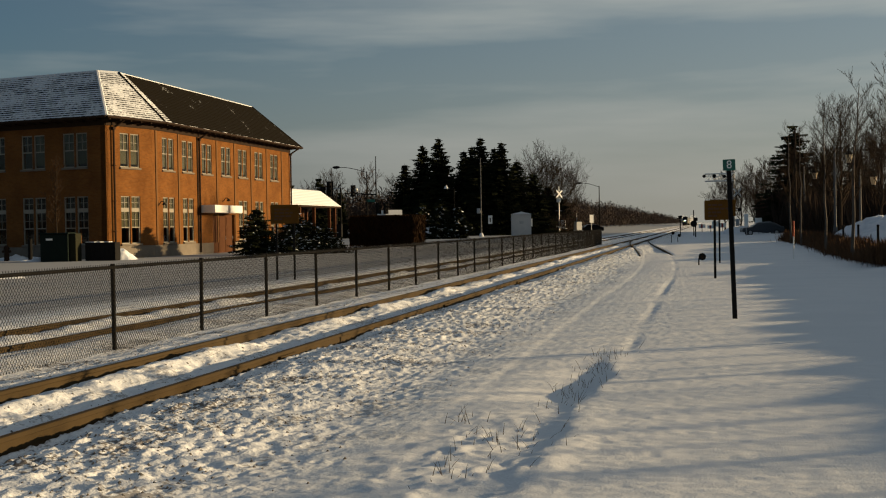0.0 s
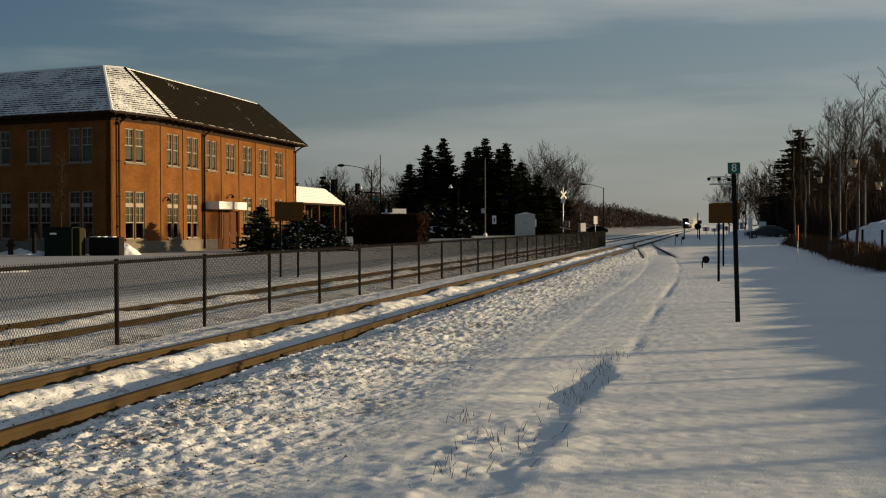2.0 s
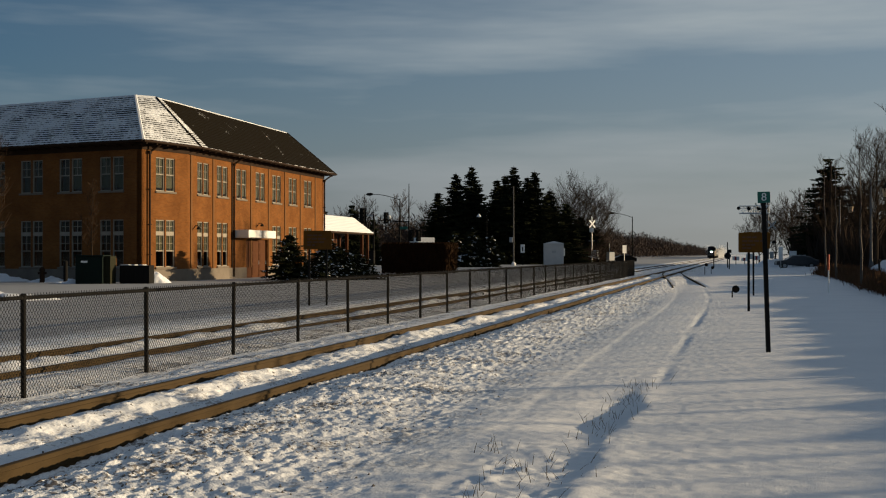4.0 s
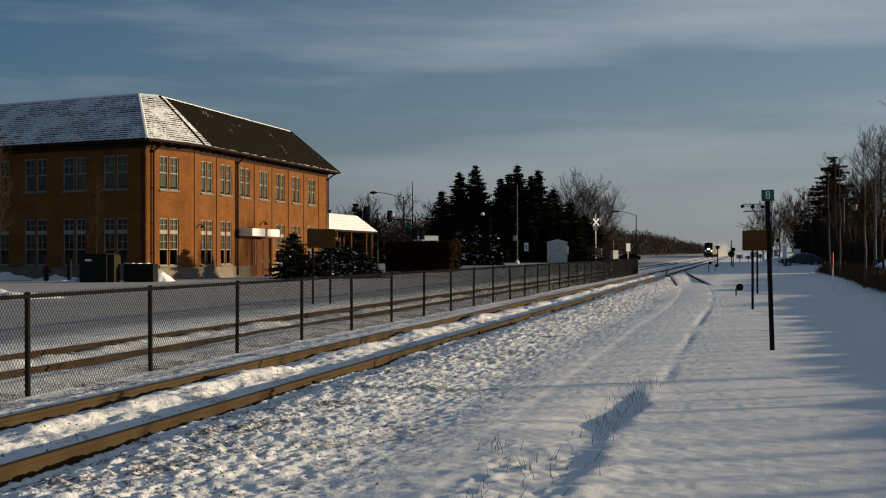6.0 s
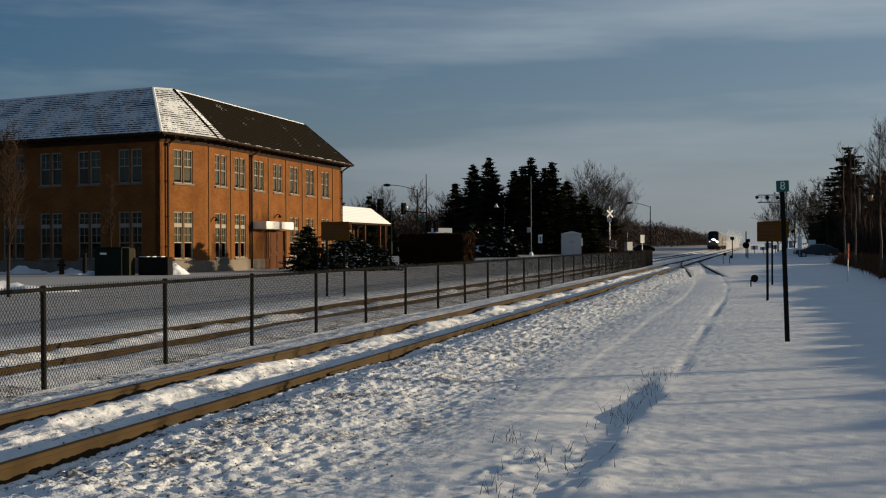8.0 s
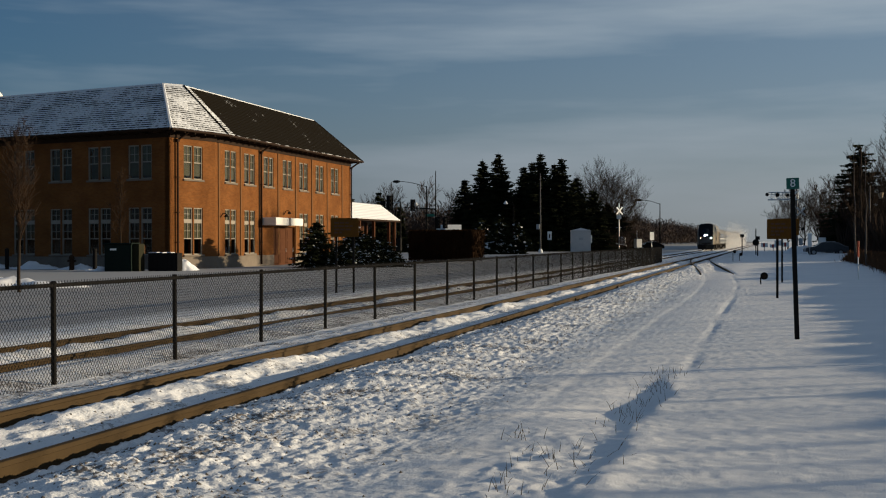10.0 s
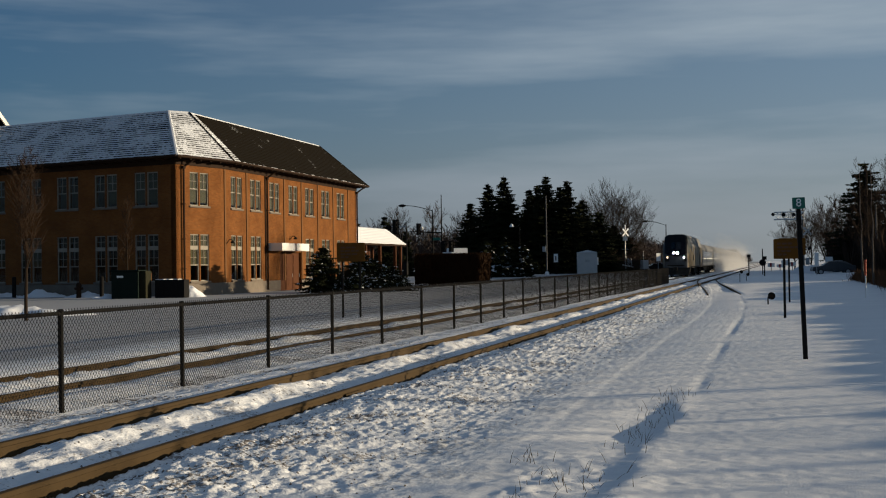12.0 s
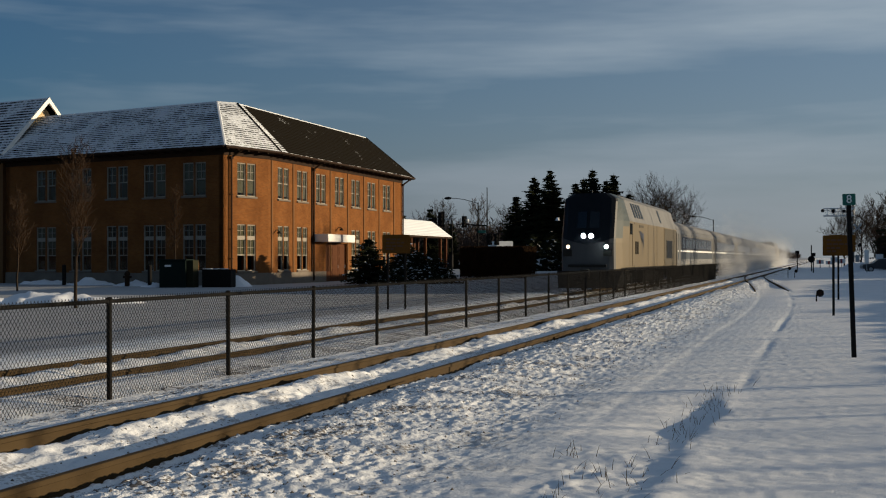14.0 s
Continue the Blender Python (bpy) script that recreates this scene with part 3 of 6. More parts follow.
for s in (1, -1):
    k = -HW / SLOPE
    while k < SPACING + HW / SLOPE:
        a, b = (k, W0), (k + s * HW / SLOPE, W1)
        ta = 0.0 if 0 <= a[0] <= SPACING else ((0 if a[0] < 0 else SPACING) - a[0]) / (b[0] - a[0])
        tb = 1.0 if 0 <= b[0] <= SPACING else ((0 if b[0] < 0 else SPACING) - a[0]) / (b[0] - a[0])
        if 0 <= ta < tb <= 1:
            p = [(a[0] + (b[0] - a[0]) * t, W0 + HW * t) for t in (ta, tb)]
            wire_mb.tube((0.004 * s, p[0][0], p[0][1]), (0.004 * s, p[1][0], p[1][1]), 0.0030, n=3, caps=False)
        k += PITCH
wire_me = wire_mb.mesh("chain_link_mesh", BLACK_STEEL)
rng = random.Random(4)
for k, y in enumerate(POST_YS):
    part("post", post_me, BLACK_STEEL, fence, m=pose(0, y, 0, rng.uniform(-0.4, 0.4), rng.uniform(-0.5, 0.5), 0))
    if k < len(POST_YS) - 1:
        part("top_rail", rail_me, BLACK_STEEL, fence, m=pose(0, y, 0))
        part("chain_link_mesh", wire_me, BLACK_STEEL, fence, m=pose(0.03, y, 0))


# ---- brick building ----
def frame_m(o, d, z=0.0):
    """Wall space: x along the wall, y into the building, z up; seen from outside x runs to the right."""
    d = Vector((d[0], d[1], 0)).normalized()
    n = Vector((-d.y, d.x, 0))
    return Matrix(((d.x, n.x, 0, o[0]), (d.y, n.y, 0, o[1]), (0, 0, 1, z), (0, 0, 0, 1)))


def wall_mesh(length, z0, z1, holes, m, material, thick=0.35, reveal=0.22):
    """A wall with openings through it and brick-scaled coordinates."""
    xs = sorted({0.0, length, *[h[0] for h in holes], *[h[1] for h in holes]})
    zs = sorted({z0, z1, *[h[2] for h in holes], *[h[3] for h in holes]})
    mb = MB()
    for a, b in zip(xs, xs[1:]):
        for c, d in zip(zs, zs[1:]):
            if any(h[0] <= a and b <= h[1] and h[2] <= c and d <= h[3] for h in holes):
                continue
            mb.add([(a, 0, c), (b, 0, c), (b, 0, d), (a, 0, d)], [(0, 1, 2, 3)])
            mb.add([(a, thick, c), (b, thick, c), (b, thick, d), (a, thick, d)], [(3, 2, 1, 0)])
    for a, b, c, d in holes:
        mb.add([(a, 0, c), (b, 0, c), (b, 0, d), (a, 0, d), (a, thick, c), (b, thick, c), (b, thick, d), (a, thick, d)],
               [(0, 4, 5, 1), (1, 5, 6, 2), (2, 6, 7, 3), (3, 7, 4, 0)])
    mb.add([(0, 0, z0), (0, thick, z0), (0, thick, z1), (0, 0, z1)], [(0, 1, 2, 3)])
    mb.add([(length, 0, z0), (length, thick, z0), (length, thick, z1), (length, 0, z1)], [(3, 2, 1, 0)])
    me = mb.mesh("brick_wall", material)
    uv = me.uv_layers.new(name="UVMap")
    for p in me.polygons:
        for li in p.loop_indices:
            v = me.vertices[me.loops[li].vertex_index].co
            uv.data[li].uv = (v.x + v.y, v.z)
    me.transform(m)
    return me


WINDOW_CACHE = {}


def window(parent, m, w, h, tall):
    """A white sash window with muntins, its pane, sill and blind; tall ones have a panel under the top light."""
    key = (round(w, 2), round(h, 2), tall)
    if key not in WINDOW_CACHE:
        f = MB()
        t = 0.06
        f.box(0, t, 0, 0.1, 0, h).box(w - t, w, 0, 0.1, 0, h).box(t, w - t, 0, 0.1, 0, t).box(t, w - t, 0, 0.1, h - t, h)
        if tall:
            f.box(t, w - t, 0.0, 0.1, h * 0.67, h * 0.755)
            lo, bars = h * 0.345, [(h * 0.345, h * 0.67), (h * 0.755, h - t)]
        else:
            lo, bars = h * 0.5, [(h * 0.5, h - t)]
        f.box(t, w - t, 0.01, 0.09, lo - 0.03, lo + 0.03)
        for a, b in bars:
            f.box(w / 2 - 0.014, w / 2 + 0.014, 0.03, 0.06, a, b)
            f.box(t, w - t, 0.032, 0.058, (a + b) / 2 - 0.014, (a + b) / 2 + 0.014)
        pane = MB().add([(t, 0.05, t), (w - t, 0.05, t), (w - t, 0.05, h - t), (t, 0.05, h - t)], [(0, 1, 2, 3)])
        sill = MB().box(-0.06, w + 0.06, -0.14, 0.1, -0.11, 0.0, bev=0.012)
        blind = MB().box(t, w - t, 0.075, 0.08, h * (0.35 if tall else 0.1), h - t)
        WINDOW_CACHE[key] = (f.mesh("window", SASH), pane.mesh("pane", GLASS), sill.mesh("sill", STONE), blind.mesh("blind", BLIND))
    fm, pm, sm, bm_ = WINDOW_CACHE[key]
    win = part("window", fm, SASH, parent, m=m)
    p = part("pane", pm, GLASS, win)
    p.visible_shadow = False
    part("sill", sm, STONE, win)
    return win, bm_


K0 = Vector((-32.6, 62.2, 0))
A13 = radians(13)
U1, V1 = Vector((math.sin(A13), math.cos(A13), 0)), Vector((-math.cos(A13), math.sin(A13), 0))
K1 = K0 + U1 * 4.05                       # where the long wing begins
KF = Vector((-31.78, 90.6, 0))            # far end of the long wing
building = thing("brick_building", "two-storey orange brick building with a snowy hipped shingle roof", "building", K0)
EAVE, GROUND_B = 7.78, -0.4
toB = Matrix.Translation(-K0)


def wall_run(p, q, pairs, gaps=(), lower=True, doors=(), z1=EAVE):
    """One wall from p to q (outside on the right-hand side seen along it) with pairs of windows centred at the given places."""
    d = (q - p)
    length = d.length
    m = toB @ frame_m(p, d)
    holes, wins = [], []
    for c, w in pairs:
        for s in (-1, 1):
            x0 = c + (0.06 if s > 0 else -0.06 - w)
            holes.append((x0, x0 + w, 5.16, 7.1))
            wins.append((x0, 5.16, w, 1.94, False))
            if c not in gaps:
                holes.append((x0, x0 + w, 0.8, 3.52))
                wins.append((x0, 0.8, w, 2.72, True))
    for a, b, c, d2 in doors:
        holes.append((a, b, c, d2))
    part("brick_wall", wall_mesh(length, GROUND_B, z1, holes, m, BRICK), BRICK, building)
    for k, (x, z, w, h, tall) in enumerate(wins):
        win, bl = window(building, m @ pose(x, 0.05, z), w, h, tall)
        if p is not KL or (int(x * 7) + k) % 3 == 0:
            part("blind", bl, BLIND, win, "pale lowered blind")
    # stone plinth
    seg = [(0.0, length)]
    for a, b, c, d2 in doors:
        seg = [s for s0 in seg for s in ((s0[0], min(a, s0[1])), (max(b, s0[0]), s0[1])) if s[1] - s[0] > 0.05]
    for a, b in seg:
        part("plinth", MB().box(a, b, -0.045, 0.0, GROUND_B, 0.68, m, bev=0.01), STONE, building)
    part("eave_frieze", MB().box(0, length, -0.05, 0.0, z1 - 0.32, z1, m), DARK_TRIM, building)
    return m, length


front_len = 18.2
KL = K0 + V1 * front_len
FRONT_PAIRS = [(front_len - c, 0.82) for c in (2.2, 5.3, 8.35, 11.4, 14.5)]
wall_run(KL, K0, FRONT_PAIRS)
wall_run(K0, K1, [(2.05, 0.78)])
MAIN_LEN = (KF - K1).length
main_y = lambda y: (y - K1.y) * MAIN_LEN / (KF.y - K1.y)
MAIN_PAIRS = [(main_y(v), 0.76) for v in (68.3, 71.15, 74.2, 77.45, 80.5, 83.7, 86.95)]
DOOR_A, DOOR_B = main_y(75.0), main_y(78.8)
mmain, _ = wall_run(K1, KF, MAIN_PAIRS, gaps=(MAIN_PAIRS[2][0], MAIN_PAIRS[3][0]), doors=((DOOR_A, DOOR_B, -0.15, 2.55),))
BACK = 7.6
wall_run(KF, KF + Vector((-BACK, -0.4, 0)), [])
KW = K1 + Vector((-BACK, 8.0, 0))
wall_run(KF + Vector((-BACK, -0.4, 0)), KW, [])
KLB = KL + U1 * 8.2
wall_run(KW, KLB, [])
wall_run(KLB, KL, [])
# brick piers and downpipes on the track side
for yv in (66.6, 69.75, 72.65, 75.8, 78.95, 82.1, 85.3, 88.6):
    x = main_y(yv)
    part("pier", MB().box(x - 0.09, x + 0.09, -0.05, 0.0, 0.68, EAVE - 0.33, mmain), DARK_TRIM if yv in (72.65,) else BRICK, building)
for x, mm in ((0.55, toB @ frame_m(K0, U1)), (main_y(72.75), mmain), (MAIN_LEN - 0.15, mmain)):
    mb = MB().tube((x, -0.12, 0.1), (x, -0.12, EAVE - 0.45), 0.06, n=8).tube((x, -0.12, EAVE - 0.45), (x + 0.35, -0.62, EAVE - 0.02), 0.06, n=8)
    mb.box(x - 0.09, x + 0.09, -0.2, -0.05, EAVE - 0.55, EAVE - 0.38)
    for z in (1.5, 3.2, 5.2):
        mb.box(x - 0.085, x + 0.085, -0.19, 0.0, z, z + 0.05)
    mb.v = [tuple(mm @ Vector(v)) for v in mb.v]
    part("downpipe", mb, DARK_TRIM, building)
# doors
dm = mmain @ pose(DOOR_A, 0.16, -0.15)
dw = DOOR_B - DOOR_A
for k in range(3):
    a, b = 0.03 + k * dw / 3, (k + 1) * dw / 3 - 0.03
    mb = MB().box(a, b, 0, 0.06, 0.0, 2.66, dm, bev=0.01)
    for z0, z1 in ((0.25, 1.0), (1.15, 1.75), (1.9, 2.5)):
        mb.box(a + 0.18, b - 0.18, -0.02, 0.0, z0, z1, dm, bev=0.006)
    d_ob = part("door", mb, DOOR, building)
    part("handle", MB().tube(dm @ Vector((b - 0.12, -0.07, 1.0)), dm @ Vector((b - 0.12, -0.07, 1.25)), 0.018, n=6), GALV, d_ob, "steel pull handle")
part("door_step", MB().box(DOOR_A - 0.4, DOOR_B + 0.4, -1.2, 0.0, -0.35, -0.12, mmain, bev=0.03), STONE, building)
# canopies over the doors
for a, b, w in ((main_y(72.9), main_y(75.1), 1.05), (main_y(75.6), main_y(77.8), 1.0)):
    mb = MB().box(a, b, -w, 0, 2.62, 3.12, mmain, bev=0.02)
    part("canopy", mb, WHITE, building, "boxed white door canopy")
# wall lanterns
for yv, z in ((66.9, 3.05), (76.9, 3.45)):
    x = main_y(yv)
    p = [mmain @ Vector((x, -o, z + h)) for o, h in ((0, 0), (0.14, 0.2), (0.32, 0.19), (0.36, 0.08))]
    mb = MB()
    for i in range(3):
        mb.tube(p[i], p[i + 1], 0.025, n=6)
    mb.lathe([(0.03, 0.07), (0.1, 0.0), (0.14, -0.09), (0.125, -0.1)], n=10, m=Matrix.Translation(p[3]))
    part("wall_lamp", mb, BLACK_STEEL, building, "black gooseneck wall lamp")

# roofs: shingle courses as real steps
OVER, TOPZ = 0.75, 11.05


def roof_slope(p0, p1, q1, q0, material, courses, edge=None, lift=0.038):
    """A slope from eave p0-p1 up to ridge q0-q1, laid in overlapping shingle courses whose butts show."""
    p0, p1, q0, q1 = (Vector(v) - K0 for v in (p0, p1, q0, q1))
    nrm = (p1 - p0).cross(q0 - p0).normalized()
    if nrm.z < 0:
        nrm = -nrm
    dk = MB()
    for k in range(courses):
        c = [p0.lerp(q0, k / courses), p1.lerp(q1, k / courses), p1.lerp(q1, (k + 1) / courses), p0.lerp(q0, (k + 1) / courses)]
        dk.add([v + nrm * -0.02 for v in c] + [v + nrm * -0.08 for v in c], [(0, 1, 2, 3), (7, 6, 5, 4)])
    slope = part("roof_deck", dk, SHINGLE, building)
    rr = random.Random(courses + int(p0.x * 10))
    for k in range(courses):
        a, b = k / courses, min(1.0, (k + 1.1) / courses)
        mid = a + (b - a) * rr.uniform(0.2, 0.4)
        up0, up1, upm = nrm * (lift + 0.01), nrm * 0.008, nrm * (lift * 0.8)
        at = lambda t: (p0.lerp(q0, t), p1.lerp(q1, t))
        (l0, r0), (l1, r1), (lm, rm) = at(a), at(b), at(mid)
        c = part("shingle_course", MB().add([l0, r0, r0 + up0, l0 + up0, rm + upm, lm + upm, r1 + up1, l1 + up1], [(0, 1, 2, 3), (3, 2, 4, 5), (5, 4, 6, 7)]), material, slope)
        if edge:
            c.data.materials.append(edge)
            c.data.polygons[0].material_index = c.data.polygons[1].material_index = 1
    return slope


EA = K0 - U1 * OVER - V1 * OVER
EZ = Vector((0, 0, EAVE + 0.1))
TZ = Vector((0, 0, TOPZ))
INSET = 4.25
TA = EA + (U1 + V1) * INSET
TL = EA + V1 * (front_len + 1.4) + U1 * INSET
EL = EA + V1 * (front_len + 1.4)
EJ = K1 + Vector((OVER, 0.2, 0))
EK = KF + Vector((OVER, OVER, 0))
RJ = Vector((EJ.x - 3.45, TA.y + 1.0, 0))
RK = Vector((EK.x - 3.45, KF.y - 1.0, 0))
WK = KF + Vector((-BACK - OVER, 0.3, 0))
WJ = KW + Vector((-OVER, 0, 0))
def snow_shingle(name, bare):
    """Snow lying on shingle courses, worn through in patches; bare: how much dark shows."""
    m = bpy.data.materials.new(name)
    m.use_nodes = True
    n, l = m.node_tree.nodes, m.node_tree.links
    b = n["Principled BSDF"]
    b.inputs["Roughness"].default_value = 0.95
    b.inputs["Specular IOR Level"].default_value = 0.03
    co = n.new("ShaderNodeTexCoord")
    n1, n2 = n.new("ShaderNodeTexNoise"), n.new("ShaderNodeTexNoise")
    n1.inputs["Scale"].default_value, n1.inputs["Detail"].default_value = 0.7, 3
    n2.inputs["Scale"].default_value, n2.inputs["Detail"].default_value = 6.0, 4
    l.new(co.outputs["Object"], n1.inputs["Vector"])
    l.new(co.outputs["Object"], n2.inputs["Vector"])
    ad = n.new("ShaderNodeMath")
    ad.operation = 'ADD'
    l.new(n1.outputs["Fac"], ad.inputs[0])
    l.new(n2.outputs["Fac"], ad.inputs[1])
    rp = n.new("ShaderNodeValToRGB")
    rp.color_ramp.elements[0].position, rp.color_ramp.elements[0].color = bare, (0.012, 0.010, 0.007, 1)
    rp.color_ramp.elements[1].position, rp.color_ramp.elements[1].color = bare + 0.1, (0.62, 0.64, 0.67, 1)
    hv = n.new("ShaderNodeMath")
    hv.operation = 'MULTIPLY'
    hv.inputs[1].default_value = 0.5
    l.new(ad.outputs[0], hv.inputs[0])
    l.new(hv.outputs[0], rp.inputs["Fac"])
    l.new(rp.outputs["Color"], b.inputs["Base Color"])
    bp = n.new("ShaderNodeBump")
    bp.inputs["Strength"].default_value, bp.inputs["Distance"].default_value = 0.25, 0.03
    l.new(n2.outputs["Fac"], bp.inputs["Height"])
    l.new(bp.outputs[0], b.inputs["Normal"])
    return m


SNOW_ROOF = snow_shingle("snowy_shingle", 0.22)
MELT_ROOF = snow_shingle("half_melted_shingle", 0.64)
EDGE_ROOF = snow_shingle("bare_shingle_butts", 0.46)
roof_slope(EL + EZ, EA + EZ, TA + TZ, TL + TZ, SNOW_ROOF, 22, EDGE_ROOF)
roof_slope(EA + EZ, EJ + EZ, RJ + TZ, TA + TZ, SNOW_ROOF, 22, EDGE_ROOF)
# snow strip along the valley, then bare shingle
S0, S1 = EJ + Vector((0, 1.1, 0)), RJ.lerp(RK, 0.03)
roof_slope(EJ + EZ, S0 + EZ, S1 + TZ, RJ + TZ, SNOW_ROOF, 22, EDGE_ROOF)
roof_slope(S0 + EZ, EK + EZ, RK + TZ, S1 + TZ, MELT_ROOF, 24)
roof_slope(EK + EZ, WK + EZ, RK + TZ, RK + TZ, SHINGLE, 16)
roof_slope(WK + EZ, WJ + EZ, RJ + TZ, RK + TZ, SHINGLE, 8)
roof_slope(WJ + EZ, EL + U1 * 9.5 + EZ, TL + TZ, RJ + TZ, SHINGLE, 8)
# ridge and hip caps
for a, b, rr in ((EA + EZ, TA + TZ, 0.1), (TA + TZ, TL + TZ, 0.08), (TA + TZ, RJ + TZ, 0.08), (RJ + TZ, RK + TZ, 0.05)):
    part("ridge_cap", MB().tube(a - K0, b - K0, rr, n=6), SNOW_ROOF, building)
part("ridge_cap", MB().tube(RK + TZ - K0, EK + EZ - K0, 0.08, n=6), SHINGLE, building)
part("hip_cap", MB().tube(EJ + EZ - K0, RJ + TZ - K0, 0.09, n=6), SHINGLE, building, "dark hip cap")
# soffits, gutters and brackets
TAIL = MB().add([(-0.04, -0.02, EAVE - 0.01), (0.04, -0.02, EAVE - 0.01), (0.04, -0.02, EAVE - 0.09), (-0.04, -0.02, EAVE - 0.09),
                 (-0.04, 0.6, EAVE - 0.02), (0.04, 0.6, EAVE - 0.02), (0.04, 0.6, EAVE - 0.14), (-0.04, 0.6, EAVE - 0.14)],
                [(3, 2, 1, 0), (0, 1, 5, 4), (1, 2, 6, 5), (2, 3, 7, 6), (3, 0, 4, 7)]).mesh("rafter_tail", DARK_TRIM)
for a, b in ((EL, EA), (EA, EJ), (EJ, EK), (EK, WK)):
    m = toB @ frame_m(a, b - a)
    length = (b - a).length
    part("soffit", MB().box(0, length, 0.02, 0.9, EAVE - 0.02, EAVE + 0.06, m), DARK_TRIM, building)
    g = MB()
    g.box(0, length, -0.12, 0.02, EAVE + 0.0, EAVE + 0.13, m, bev=0.03)
    part("gutter", g, DARK_TRIM, building)
    if a is EJ:
        rg = random.Random(51)
        u = 1.2
        while u < length - 1.0:
            v = min(length - 0.6, u + rg.uniform(0.15, 1.3))
            part("gutter_snow", MB().box(u, v, -0.07, 0.03, EAVE + 0.12, EAVE + 0.137 + rg.uniform(0.0, 0.025), m, bev=0.006), SNOW_SOFT, building, "thin line of snow in the gutter")
            u = v + rg.uniform(0.05, 0.9)
    for k in range(int(length / 0.9)):
        part("rafter_tail", TAIL, WHITE, building, m=m @ pose(0.3 + k * 0.9, 0, 0))
# added, unseen floor slabs and inner partition keep daylight from passing straight through
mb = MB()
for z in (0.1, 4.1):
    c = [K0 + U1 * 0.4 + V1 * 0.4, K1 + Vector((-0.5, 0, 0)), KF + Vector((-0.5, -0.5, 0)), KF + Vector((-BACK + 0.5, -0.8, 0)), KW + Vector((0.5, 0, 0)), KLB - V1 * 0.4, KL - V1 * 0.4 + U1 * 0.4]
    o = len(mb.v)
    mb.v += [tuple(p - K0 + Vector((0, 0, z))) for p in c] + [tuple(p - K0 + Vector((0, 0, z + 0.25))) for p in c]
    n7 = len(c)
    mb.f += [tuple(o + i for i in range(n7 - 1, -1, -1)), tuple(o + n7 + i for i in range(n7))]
part("floor_slab", mb, DARK_INTERIOR, building)
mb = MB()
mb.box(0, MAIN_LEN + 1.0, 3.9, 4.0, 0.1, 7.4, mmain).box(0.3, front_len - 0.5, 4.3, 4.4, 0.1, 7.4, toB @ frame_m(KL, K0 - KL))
part("partition", mb, DARK_INTERIOR, building)

# gabled wing beyond the front
GP = K0 + V1 * 18.2
gable = thing("gabled_wing", "brick wing with a cream gable and snowy shingle roof", "building", GP)
gm = Matrix(((U1.x, V1.x, 0, 0), (U1.y, V1.y, 0, 0), (0, 0, 1, 0), (0, 0, 0, 1)))
GU, GZ, GE, GW = 3.5, 12.35, 8.5, 3.85      # ridge place, ridge height, eave height, half width


def gpart(name, mb, material, label=""):
    mb.v = [tuple(gm @ Vector(v)) for v in mb.v]
    return part(name, mb, material, gable, label)


gpart("wall", MB().box(GU - GW + 0.6, GU - GW + 0.95, 0.6, 16, -0.4, GE), BRICK, "shaded brick wall")
gpart("wall", MB().box(GU + GW - 0.95, GU + GW - 0.6, 0.6, 16, -0.4, GE), BRICK)
gpart("wall", MB().box(GU - GW + 0.95, GU + GW - 0.95, 15.6, 16, -0.4, GE), BRICK)
gpart("wall", MB().box(GU - GW + 0.95, GU + GW - 0.95, 1.0, 1.3, -0.4, GE), BRICK)
gpart("gable_end", MB().add([(GU - GW + 0.5, 0.6, GE - 0.3), (GU + GW - 0.5, 0.6, GE - 0.3), (GU, 0.6, GZ - 0.35), (GU - GW + 0.5, 0.9, GE - 0.3), (GU + GW - 0.5, 0.9, GE - 0.3), (GU, 0.9, GZ - 0.35)],
      [(0, 2, 1), (3, 4, 5), (0, 1, 4, 3), (1, 2, 5, 4), (2, 0, 3, 5)]), CREAM, "cream stucco gable end")
